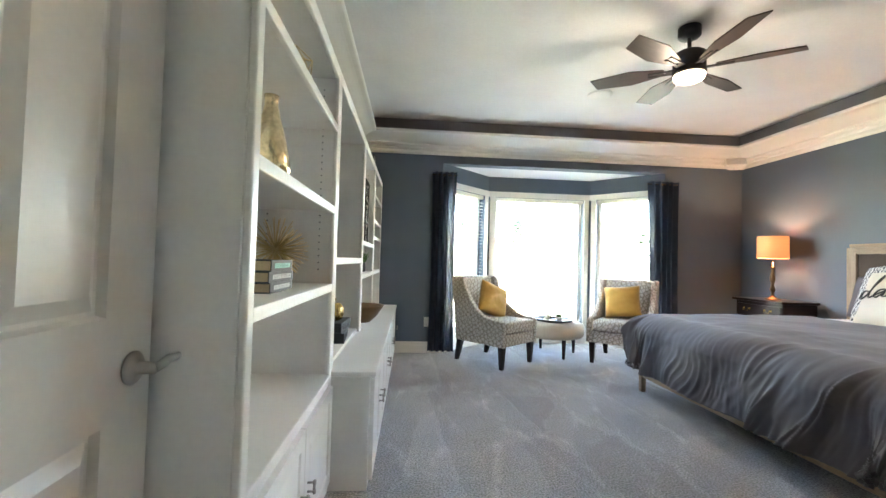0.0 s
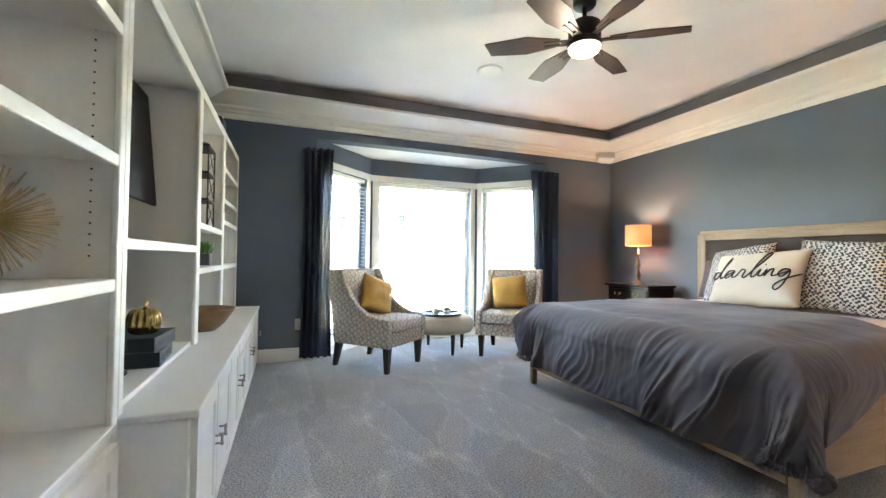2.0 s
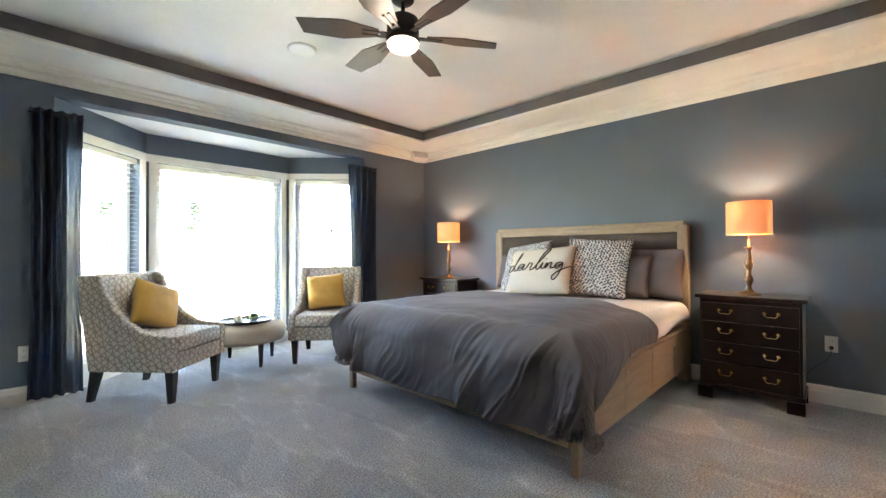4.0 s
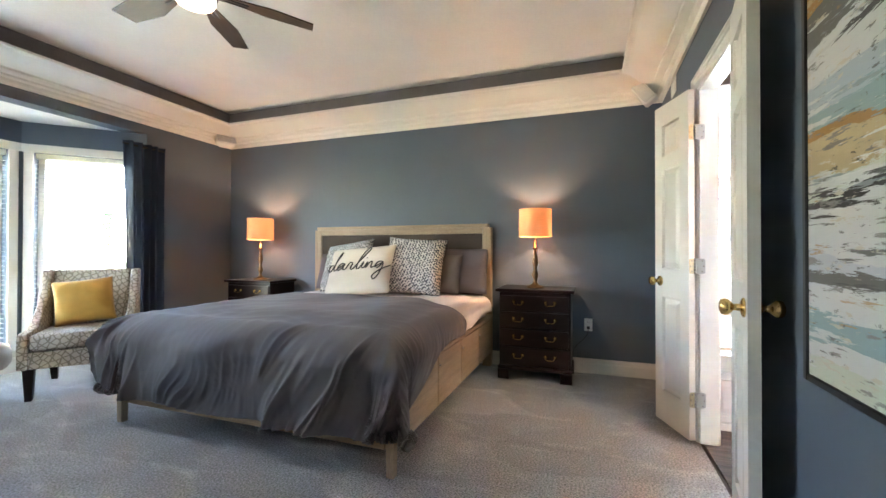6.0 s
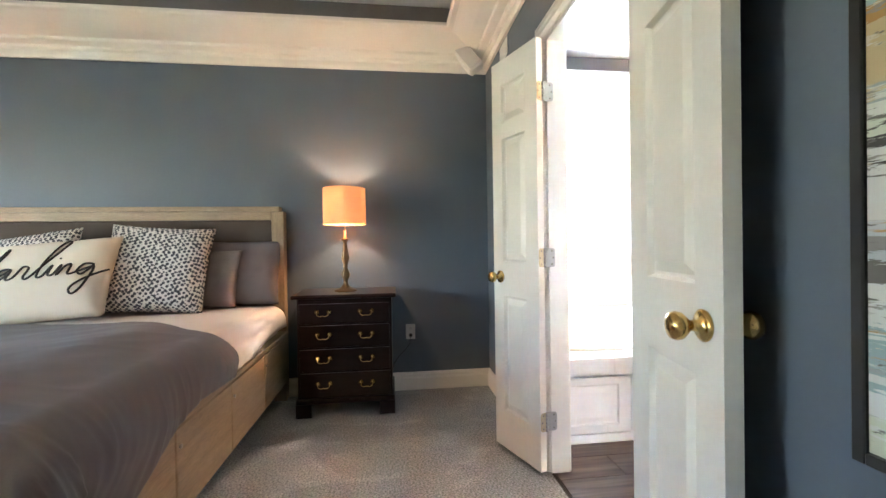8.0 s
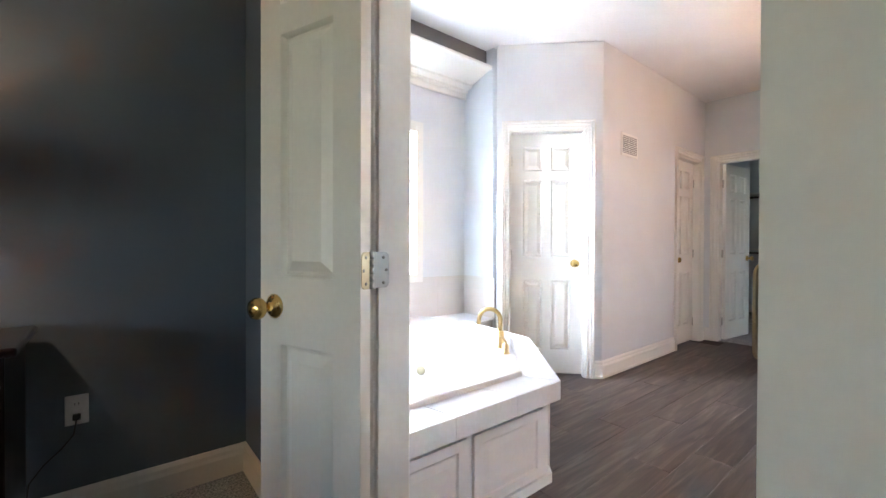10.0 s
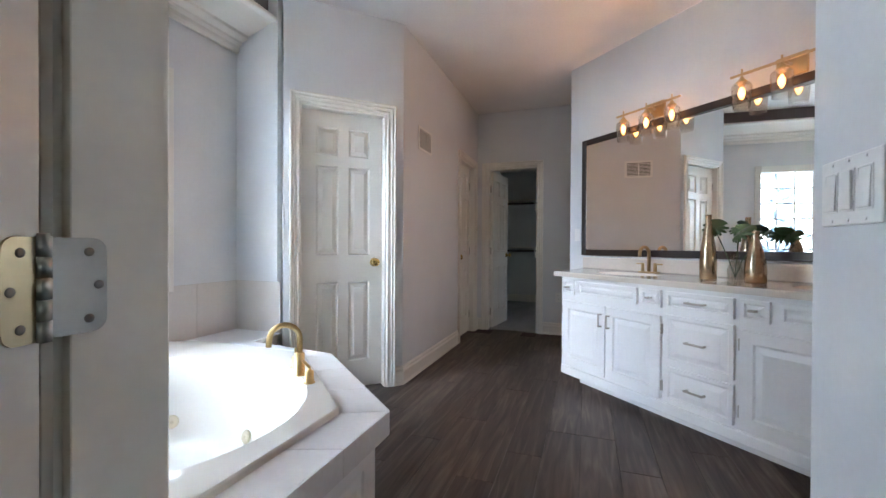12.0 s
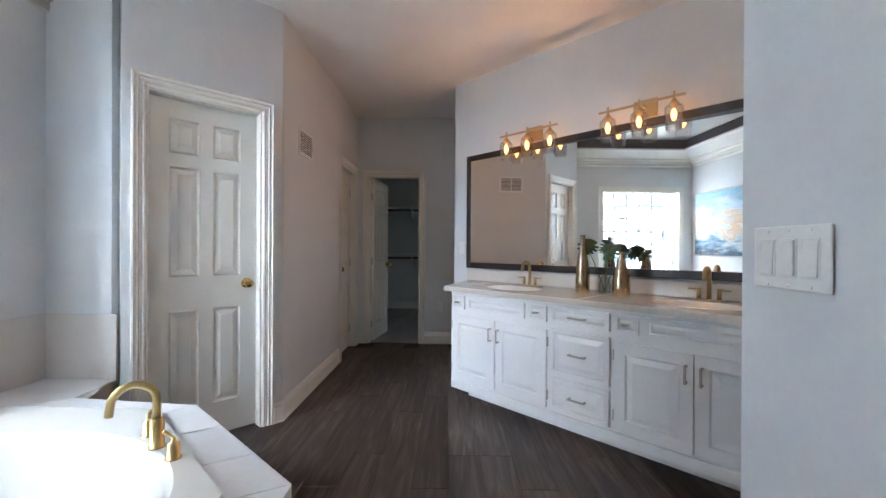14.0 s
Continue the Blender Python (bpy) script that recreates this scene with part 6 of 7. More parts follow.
# vents, switches
vg = thing("wall_vent", pose(HX, -3.04, 1.965, 0, 0, -90), "white louvred air vent on the hall wall", "vent")
part("frame", mbox(-0.15, -0.008, -0.10, 0.15, -0.0005, 0.10, 0.003, 1), PLASTIC, vg)
for x0 in (-0.125, 0.006):
    # black sheet on the frame, put in for the shade behind the louvres
    b = part("opening", mbox(x0, -0.0095, -0.075, x0 + 0.119, -0.0082, 0.075), BLACK, vg)
    for i in range(9):
        part("louvre", mbox(x0, -0.013, -0.070 + i * 0.0162, x0 + 0.119, -0.0097, -0.063 + i * 0.0162), PLASTIC, b)
plate("light_switch", pose(-2.106, -0.773 + 0.155, 1.155, 0, 0, 90), "white triple rocker switch plate on the wall", 0.165, 0.115, "switch", 3)
plate("light_switch", pose(HC.x + U.x * 0.10, HC.y + U.y * 0.10, 1.17, 0, 0, 135), "white rocker switch beside the mirror", 0.07, 0.115, "switch", 1)
plate("wall_outlet", pose(-1.38, HY, 0.45, 0, 0, 180), "white wall outlet low on the hall wall")

# ---- tub in its deck ----
OUT = [(-1.025, NB - 0.001), (-1.025, -1.07), (-0.382, -1.65), (0.23, -1.72), (0.245, SB + 0.001), (EB - 0.001, SB + 0.001), (EB - 0.001, NB - 0.001)]
RIM = [(-0.872, -0.14), (-0.878, -0.99), (-0.28, -1.56), (0.42, -1.58), (0.628, -1.50), (0.628, -0.14)]
tub = thing("bathtub", pose(0, 0, 0), "white corner whirlpool tub in a tiled deck with panelled front", "bathtub")
APR = [(-0.985, NB - 0.002), (-0.985, -1.05), (-0.365, -1.605), (0.235, -1.68), (0.25, SB + 0.002), (EB - 0.002, SB + 0.002), (EB - 0.002, NB - 0.002)]


def hole_mesh(outer, z0, z1, cx, cy, rx, ry, rot, lip=0.0):
    """A slab over a plan polygon with an elliptical hole through it."""
    bm = bmesh.new()
    angs = sorted({round(2 * math.pi * i / 64, 5) for i in range(64)} | {round(math.atan2(y - cy, x - cx) % (2 * math.pi), 5) for x, y in outer})
    n = len(outer)

    def cast(a):
        dx, dy = math.cos(a), math.sin(a)
        best = None
        for i in range(n):
            x1, y1 = outer[i]
            x2, y2 = outer[(i + 1) % n]
            ex, ey = x2 - x1, y2 - y1
            den = dx * ey - dy * ex
            if abs(den) < 1e-9:
                continue
            t = ((x1 - cx) * ey - (y1 - cy) * ex) / den
            s = ((x1 - cx) * dy - (y1 - cy) * dx) / den
            if t > 0 and -1e-6 <= s <= 1 + 1e-6 and (best is None or t > best):
                best = t
        return cx + dx * best, cy + dy * best
    rows = []
    for a in angs:
        ox, oy = cast(a)
        e = a - rot
        r = rx * ry / math.hypot(ry * math.cos(e), rx * math.sin(e))
        ix, iy = cx + r * math.cos(a), cy + r * math.sin(a)
        rows.append([bm.verts.new(c) for c in ((ox, oy, z0), (ox, oy, z1 - lip), (ox + (ix - ox) * 0.02, oy + (iy - oy) * 0.02, z1), (ix, iy, z1), (ix, iy, z0))])
    m = len(rows)
    for i in range(m):
        a, b = rows[i], rows[(i + 1) % m]
        for j in range(4):
            bm.faces.new((a[j], b[j], b[j + 1], a[j + 1]))
    bmesh.ops.recalc_face_normals(bm, faces=bm.faces)
    return bm


TCX, TCY, TRX, TRY, TROT = -0.10, -0.755, 0.69, 0.595, radians(0)
part("deck_core", hole_mesh(OUT, 0.386, 0.462, TCX, TCY, TRX + 0.01, TRY + 0.01, TROT), GROUT, tub)
bm = bmesh.new()
for a, b in zip(APR[:4], APR[1:5]):
    d = (Vector(b) - Vector(a)).normalized()
    r = Vector((-d.y, d.x)) * 0.03
    prism(bm, [a, b, (b[0] + r.x, b[1] + r.y), (a[0] + r.x, a[1] + r.y)], 0.0, 0.3855)
part("apron", bm, VANWHITE, tub)
for a, b, cuts in ((APR[0], APR[1], [(0.0, 0.44), (0.47, 0.905)]), (APR[1], APR[2], [(0.03, 0.41), (0.43, 0.80)])):
    d = (Vector(b) - Vector(a))
    ang = math.degrees(math.atan2(d.y, d.x))
    for s0, s1 in cuts:
        w, h = s1 - s0 - 0.01, 0.30
        p = part("access_panel", panel_slab(bmesh.new(), w, h, 0.016, [(0.04, w - 0.04, 0.04, h - 0.04)], -0.016, both=False, groove=0.006), VANWHITE, tub, "white raised panel")
        p.matrix_basis = Matrix.Translation((a[0], a[1], 0.055)) @ Matrix.Rotation(radians(ang), 4, "Z") @ Matrix.Translation((s0 + 0.005, 0, 0))
part("plinth", prism(prism(bmesh.new(), [(-1.003, NB - 0.002), (-1.003, -1.058), (-0.986, -1.05), (-0.986, NB - 0.002)], 0, 0.045), [(-1.003, -1.058), (-0.372, -1.622), (-0.365, -1.606), (-0.986, -1.051)], 0, 0.045), VANWHITE, tub)
# rim and basin
part("rim", hole_mesh(RIM, 0.4625, 0.492, TCX, TCY, TRX, TRY, TROT, 0.006), ACRYL, tub, "glossy white acrylic rim")
bm = bmesh.new()
prof = [(1.0, 0.491), (0.985, 0.483), (0.965, 0.46), (0.93, 0.38), (0.87, 0.24), (0.80, 0.14), (0.70, 0.09), (0.45, 0.075), (0.0, 0.072)]
rings = []
for k, z in prof:
    if k == 0:
        rings.append([bm.verts.new((TCX, TCY, z))])
    else:
        rings.append([bm.verts.new((TCX + TRX * k * math.cos(2 * math.pi * i / 64), TCY + TRY * k * math.sin(2 * math.pi * i / 64), z)) for i in range(64)])
for a, b in zip(rings, rings[1:]):
    for i in range(64):
        j = (i + 1) % 64
        f = bm.faces.new((a[i], a[j], b[0]) if len(b) == 1 else (a[i], a[j], b[j], b[i]))
        f.smooth = True
bmesh.ops.recalc_face_normals(bm, faces=bm.faces)
bs = part("basin", bm, ACRYL, tub, "glossy white basin")
for a, z, k in ((3.6, 0.20, 0.835), (4.482, 0.18, 0.818), (5.237, 0.205, 0.835)):
    p = Vector((TCX + TRX * k * math.cos(a), TCY + TRY * k * math.sin(a), z))
    nrm = (Vector((TCX, TCY, z + 0.12)) - p).normalized()
    m = Matrix.Translation(p) @ nrm.to_track_quat("Z", "Y").to_matrix().to_4x4()
    part("jet", lathe(bmesh.new(), [(0.008, 0.0), (0.030, 0.0), (0.032, 0.006), (0.026, 0.012), (0.016, 0.008), (0.010, 0.012), (0.006, 0.006)], 18, m), IVORY, bs, "ivory plastic water jet")


def lerp2(a, b, t):
    return (a[0] + (b[0] - a[0]) * t, a[1] + (b[1] - a[1]) * t)


def tile_quad(name, pts, z0, z1, material, parent, gap=0.0015):
    c = Vector((sum(p[0] for p in pts) / len(pts), sum(p[1] for p in pts) / len(pts)))
    pp = []
    for p in pts:
        d = c - Vector(p)
        v = Vector(p) + d.normalized() * gap * 1.4
        pp.append((v.x, v.y))
    return part(name, prism(bmesh.new(), pp, z0, z1), material, parent)


O2 = [(-1.029, NB - 0.001), (-1.029, -1.072), (-0.382, -1.655), (0.232, -1.725)]
R2 = [(-0.874, NB - 0.001), (-0.880, -0.992), (-0.281, -1.563), (0.42, -1.585)]
for k, cuts in enumerate(([0, 0.36, 0.70, 1], [0, 0.30, 0.66, 1], [0, 0.5, 1])):
    for t0, t1 in zip(cuts, cuts[1:]):
        tile_quad("deck_tile", [lerp2(O2[k], O2[k + 1], t0), lerp2(O2[k], O2[k + 1], t1), lerp2(R2[k], R2[k + 1], t1), lerp2(R2[k], R2[k + 1], t0)], 0.4622, 0.4702, DECKTILE, tub)
        a, b = lerp2(O2[k], O2[k + 1], t0), lerp2(O2[k], O2[k + 1], t1)
        d = (Vector(b) - Vector(a)).normalized()
        r = Vector((d.y, -d.x)) * 0.006
        tile_quad("edge_tile", [a, b, (b[0] + r.x, b[1] + r.y), (a[0] + r.x, a[1] + r.y)], 0.386, 0.470, DECKTILE, tub, 0.0006)
for pts in ([(0.232, -1.725), (0.42, -1.585), (0.64, -1.60), (0.64, -1.78), (0.236, -1.78)], [(0.236, -1.78), (0.64, -1.78), (0.64, -2.0), (0.25, -2.0)]):
    tile_quad("deck_tile", pts, 0.4622, 0.4702, DECKTILE, tub)

# tub filler
tf = thing("tub_faucet", pose(-0.51, -1.242, 0.492, 0, 0, 0), "brushed gold arched tub faucet with two lever handles", "faucet")
dirv = Vector((0.80, 0.60, 0))
bm = lathe(bmesh.new(), [(0, 0), (0.026, 0), (0.027, 0.004), (0.022, 0.006), (0.021, 0.095), (0.014, 0.10), (0, 0.10)], 20)
pts = [Vector((0, 0, 0.095))] + [Vector((0, 0, 0.16)) + dirv * (0.062 - 0.062 * math.cos(math.pi * k / 10)) + Vector((0, 0, 0.062 * math.sin(math.pi * k / 10))) for k in range(11)] + [Vector((0, 0, 0.13)) + dirv * 0.127]
tube(bm, pts, 0.0125, 12)
GBR = mat("brushed_gold_brass", (0.56, 0.41, 0.19), 0.3, 1.0, var=0.06)
part("spout", bm, GBR, tf)
sd = Vector((0.78, -0.62, 0))
for s in (-1, 1):
    bm = lathe(bmesh.new(), [(0, 0), (0.024, 0), (0.025, 0.004), (0.019, 0.006), (0.018, 0.05), (0.008, 0.053), (0.007, 0.062), (0, 0.063)], 18)
    tube(bm, [(0, 0, 0.058), (0.0, 0.0, 0.066), (-0.018 * s, 0.02, 0.095)], 0.0065, 8)
    h = part("handle", bm, GBR, tf)
    h.matrix_basis = Matrix.Translation(sd * (0.125 * s) + dirv * (-0.01))

# wall tiles round the tub
for nm, a, b, n in (("wall_tiles_east", (EB, SB), (EB, NB), 6), ("wall_tiles_south", (0.25, SB), (EB - 0.012, SB), 1), ("wall_tiles_north", (EB - 0.012, NB), (-1.02, NB), 5)):
    d = Vector(b) - Vector(a)
    L = d.length
    d.normalize()
    inw = Vector((-d.y, d.x))
    wt = new(nm)
    tagged(wt, "row of large off-white glazed wall tiles above the tub", "", "", "structure")
    for i in range(n):
        p0 = Vector(a) + d * (L * i / n + 0.001)
        p1 = Vector(a) + d * (L * (i + 1) / n - 0.001)
        q0, q1 = p0 + inw * 0.010, p1 + inw * 0.010
        part("tile", prism(bmesh.new(), [tuple(p0 + inw * 0.0005), tuple(p1 + inw * 0.0005), tuple(q1), tuple(q0)], 0.4715, 0.812), TILE, wt)

# ---- glass block window ----
gw = thing("window_4", pose(EB, 0, 0), "square glass block window with white casing over the tub", "")
gw["kind"] = "structure"
y0, y1, z0, z1 = GW
for c in ((-0.018, y0 - 0.068, z0 - 0.068, -0.0005, y0, z1 + 0.085), (-0.018, y1, z0 - 0.068, -0.0005, y1 + 0.068, z1 + 0.085), (-0.018, y0 + 0.0005, z1, -0.0005, y1 - 0.0005, z1 + 0.085), (-0.022, y0 + 0.0005, z0 - 0.068, -0.0005, y1 - 0.0005, z0)):
    part("window_casing", mbox(*c, 0.004, 2), WHITE, gw)
nb = 6
bw, bh = (y1 - y0) / nb, (z1 - z0) / nb
bm = bmesh.new()
for i in range(nb + 1):
    box(bm, 0.045, y0 + i * bw - 0.008, z0, 0.115, y0 + i * bw + 0.008, z1)
    box(bm, 0.046, y0, z0 + i * bh - 0.008, 0.114, y1, z0 + i * bh + 0.008)
part("mortar", bm, PLASTIC, gw)
me = mesh_of("glass_block", mbox(-0.036, -bw / 2 + 0.0065, -bh / 2 + 0.0065, 0.036, bw / 2 - 0.0065, bh / 2 - 0.0065, 0.012, 2), block_glass())
for i in range(nb):
    for k in range(nb):
        g = new("glass_block", me)
        g.parent = gw
        g.matrix_basis = pose(0.085, y0 + (i + 0.5) * bw, z0 + (k + 0.5) * bh)
# unseen lamp added outside; boosts the daylight that comes through the glass blocks
ld = bpy.data.lights.new("glass_block_fill_lamp", "AREA")
ld.shape, ld.size, ld.size_y, ld.energy, ld.color = "RECTANGLE", 1.5, 1.5, BLOCK_W, (1.0, 0.965, 0.91)
lo = new("glass_block_fill_lamp", ld)
lo.matrix_world = look((EB + 0.95, 0.85, 2.30), (EB, (y0 + y1) / 2, (z0 + z1) / 2))
framed(pose(-0.03, NB, 1.53, 0, 0, 0), 1.12, 0.92, abstract_paint("seascape_paint", True), mat("pale_wood_frame", (0.55, 0.50, 0.44), 0.5), "seascape painting in blue and white with a pale frame", 0.012, 0.035)

# ---- vanity ----
VM = pose(HC.x, HC.y, 0, 0, 0, 135)
van = thing("vanity_cabinet", VM, "long white vanity cabinet with raised panel doors and drawers", "cabinet")
VF = -0.57
VE = 2.66
bm = bmesh.new()
prism(bm, [(0.20, -0.012), (0.505, VF + 0.02), (VE, VF + 0.02), (VE, -0.012)], 0.10, 0.83)
part("carcass", bm, VANWHITE, van)
bm = bmesh.new()
prism(bm, [(0.29, -0.012), (0.61, VF + 0.11), (VE, VF + 0.11), (VE, -0.012)], 0.0, 0.0995)
part("toe_kick", bm, VANWHITE, van)
part("base_moulding", mbox(0.52, VF - 0.004, 0.07, VE, VF + 0.019, 0.135, 0.008, 2), VANWHITE, van)
end = part("end_door", panel_slab(bmesh.new(), 0.50, 0.66, 0.018, [(0.06, 0.44, 0.06, 0.60)], -0.018, both=False, groove=0.005), VANWHITE, van)
end.matrix_basis = pose(0.228, -0.05, 0.145, 0, 0, -61.3)


def van_front(name, u0, u1, z0_, z1_, fr, label=""):
    w, h = u1 - u0, z1_ - z0_
    p = part(name, panel_slab(bmesh.new(), w, h, 0.019, [(fr, w - fr, fr, h - fr)], -0.019, both=False, groove=0.010), VANWHITE, van, label)
    p.matrix_basis = pose(u0, VF + 0.0185, z0_)
    return p


def bar_pull(parent, x, z, L, upright=False):
    bm = bmesh.new()
    for s in (-L / 2 + 0.006, L / 2 - 0.006):
        c = (x, s + z) if upright else (x + s, z)
        box(bm, c[0] - 0.005, -0.045, c[1] - 0.005, c[0] + 0.005, -0.0192, c[1] + 0.005)
    if upright:
        box(bm, x - 0.006, -0.053, z - L / 2, x + 0.006, -0.0455, z + L / 2, 0.002, 1)
    else:
        box(bm, x - L / 2, -0.053, z - 0.006, x + L / 2, -0.0455, z + 0.006, 0.002, 1)
    return part("pull", bm, GUNM, parent, "brushed pewter pull")


for u0, u1, hand in ((0.535, 0.952, 1), (0.962, 1.375, -1), (1.815, 2.208, 1), (2.218, 2.62, -1)):
    d = van_front("door", u0, u1, 0.15, 0.645, 0.06)
    w = u1 - u0
    bar_pull(d, w - 0.03 if hand > 0 else 0.03, 0.395, 0.095, True)
    for z in (0.08, 0.42):
        part("hinge", mbox((-0.008 if hand > 0 else w + 0.001), -0.017, z - 0.03, (-0.001 if hand > 0 else w + 0.008), -0.002, z + 0.03), GUNM, d)
for u0, u1, za, zb in ((1.405, 1.785, 0.695, 0.80), (1.405, 1.785, 0.38, 0.662), (1.405, 1.785, 0.15, 0.355)):
    d = van_front("drawer", u0, u1, za, zb, 0.022)
    bar_pull(d, (u1 - u0) / 2, (zb - za) / 2, 0.11)
for u0, u1 in ((0.535, 0.655), (1.235, 1.375), (1.815, 1.945), (2.50, 2.62)):
    d = van_front("small_drawer", u0, u1, 0.695, 0.80, 0.018)
    bar_pull(d, (u1 - u0) / 2, 0.055, 0.032)
for u0, u1 in ((0.69, 1.205), (1.98, 2.47)):
    van_front("false_front", u0, u1, 0.695, 0.80, 0.022)

CPOLY = [(0.175, -0.001), (0.47, VF - 0.035), (VE + 0.02, VF - 0.035), (VE + 0.02, -0.001)]
ct = thing("vanity_counter", VM, "glossy pale marble counter with two oval basins", "counter")
bm = bmesh.new()


def counter_piece(u0, u1, cu):
    outer = [(u0, -0.001), (u0 + (0.295 if u0 < 0.3 else 0), VF - 0.035), (u1, VF - 0.035), (u1, -0.001)]
    return hole_mesh(outer, 0.8305, 0.866, cu, -0.31, 0.235, 0.165, 0.0, 0.008)


part("top", counter_piece(0.175, 1.60, 0.93), MARBLE, ct)
part("top", counter_piece(1.6003, VE + 0.02, 2.165), MARBLE, ct)
part("backsplash", mbox(0.185, -0.022, 0.8665, VE + 0.02, -0.0005, 0.968, 0.006, 2), MARBLE, ct)
for cu in (0.93, 2.165):
    bm = bmesh.new()
    rings = []
    for k, z in ((1.0, 0.865), (0.96, 0.85), (0.86, 0.80), (0.70, 0.76), (0.40, 0.745), (0.0, 0.742)):
        rings.append([bm.verts.new((cu, -0.31, z))] if k == 0 else [bm.verts.new((cu + 0.235 * k * math.cos(2 * math.pi * i / 40), -0.31 + 0.165 * k * math.sin(2 * math.pi * i / 40), z)) for i in range(40)])
    for a, b in zip(rings, rings[1:]):
        for i in range(40):
            j = (i + 1) % 40
            bm.faces.new((a[i], a[j], b[0]) if len(b) == 1 else (a[i], a[j], b[j], b[i])).smooth = True
    bmesh.ops.recalc_face_normals(bm, faces=bm.faces)
    part("basin", bm, MARBLE, ct)
    fc_ = thing("sink_faucet", VM @ pose(cu, -0.095, 0.8665), "brushed bronze basin faucet with two cross levers", "faucet", "basin faucets")
    part("base_plate", mbox(-0.078, -0.024, 0, 0.078, 0.024, 0.012, 0.006, 2), CHAMP, fc_)
    bm = bmesh.new()
    tube(bm, [(0, 0, 0.012), (0, 0, 0.13)] + [(0, -0.05 + 0.05 * math.cos(math.pi * k / 8), 0.145 + 0.05 * math.sin(math.pi * k / 8)) for k in range(9)] + [(0, -0.10, 0.125)], 0.0125, 12)
    part("spout", bm, CHAMP, fc_)
    for s in (-0.052, 0.052):
        bm = bmesh.new()
        tube(bm, [(s, 0, 0.012), (s, 0, 0.075)], 0.0125, 12)
        tube(bm, [(s * 0.9, 0, 0.068), (s * 2.1, 0, 0.068)], 0.0055, 8)
        part("lever", bm, CHAMP, fc_)

# mirror
MU0, MU1, MZ0, MZ1 = 0.205, VE, 0.985, 2.02
mr = thing("mirror", VM, "wide wall mirror in a flat espresso frame", "mirror")
gm = (MU1 - MU0) / 2 - 0.051
part("glass", mbox(-gm, -0.003, MZ0 + 0.051, gm, 0.003, MZ1 - 0.051), mirror_material(), mr).matrix_basis = pose((MU0 + MU1) / 2, -0.029, 0, 0, 0, 1.15)
for c in ((MU0, -0.060, MZ0, MU0 + 0.052, -0.0005, MZ1), (MU1 - 0.052, -0.060, MZ0, MU1, -0.0005, MZ1), (MU0 + 0.0525, -0.059, MZ0, MU1 - 0.0525, -0.0005, MZ0 + 0.052), (MU0 + 0.0525, -0.059, MZ1 - 0.052, MU1 - 0.0525, -0.0005, MZ1)):
    part("frame", mbox(*c, 0.004, 2), ESPR, mr)


def vanity_light(cu):
    vl = thing("vanity_light", VM @ pose(cu, 0, 2.095), "bronze bar light with three lit glass-shaded filament bulbs", "wall lamp", "vanity lights")
    part("back_plate", mbox(-0.075, -0.022, -0.055, 0.075, -0.0005, 0.065, 0.004, 2), CHAMP, vl)
    part("arm", tube(bmesh.new(), [(0, -0.02, 0.01), (0, -0.12, 0.01)], 0.008, 10), CHAMP, vl)
    part("bar", mbox(-0.27, -0.127, 0.003, 0.27, -0.113, 0.017, 0.002, 1), CHAMP, vl)
    for s in (-0.205, 0.0, 0.205):
        lf = part("lamp_holder", lathe(bmesh.new(), [(0, 0.042), (0.006, 0.042), (0.006, -0.004), (0.012, -0.008), (0.014, -0.018), (0.030, -0.034), (0.031, -0.040), (0.020, -0.044), (0.018, -0.056), (0, -0.056)], 18, pose(s, -0.12, 0)), CHAMP, vl)
        sh = part("glass_shade", lathe(bmesh.new(), [(0.026, -0.041), (0.044, -0.046), (0.053, -0.060), (0.054, -0.085), (0.045, -0.195), (0.0425, -0.195), (0.0515, -0.085), (0.0505, -0.062), (0.043, -0.049), (0.026, -0.044)], 28, pose(s, -0.12, 0)), SHADEGLASS, lf, "clear glass shade, open below")
        sh.visible_shadow = False
        part("bulb", lathe(bmesh.new(), [(0.012, -0.0565), (0.015, -0.068), (0.026, -0.092), (0.027, -0.112), (0.018, -0.142), (0, -0.156)], 16, pose(s, -0.12, 0)), AMBERGLASS, lf, "clear filament bulb, lit").visible_shadow = False
        part("filament", lathe(bmesh.new(), [(0, -0.062), (0.009, -0.074), (0.018, -0.098), (0.017, -0.114), (0.009, -0.134), (0, -0.146)], 10, pose(s, -0.12, 0)), FILAMENT, lf, "glowing orange filament").visible_shadow = False
        ld = bpy.data.lights.new("vanity_bulb", "POINT")
        ld.energy, ld.color, ld.shadow_soft_size = VAN_W, (1.0, 0.56, 0.28), 0.006
        lo = new("vanity_bulb", ld)
        lo.matrix_world = VM @ pose(cu + s, -0.12, 2.095 - 0.105)


vanity_light(0.915)
vanity_light(1.775)

# ornaments on the counter
for u, h, o, lb in ((1.46, 0.395, 0.25, "tall slim bronze mercury glass bottle vase on the counter"), (1.72, 0.285, 0.25, "short bronze mercury glass bottle vase on the counter")):
    r = 0.052 if h < 0.3 else 0.046
    lone("bottle_vase", lathe(bmesh.new(), [(0, 0), (r * 0.95, 0), (r, 0.006), (r * 1.03, h * 0.25), (r * 0.92, h * 0.45), (r * 0.62, h * 0.68), (r * 0.36, h * 0.85), (r * 0.34, h * 0.96), (r * 0.4, h), (r * 0.3, h * 0.995), (r * 0.2, h * 0.9), (0, h * 0.88)], 28), MERC, VM @ pose(u, -o, 0.8665), lb, "vase", "bottle vases")
gp = thing("leaf_vase", VM @ pose(1.61, -0.24, 0.8665), "small clear glass vase with dark green monstera leaves", "plant")
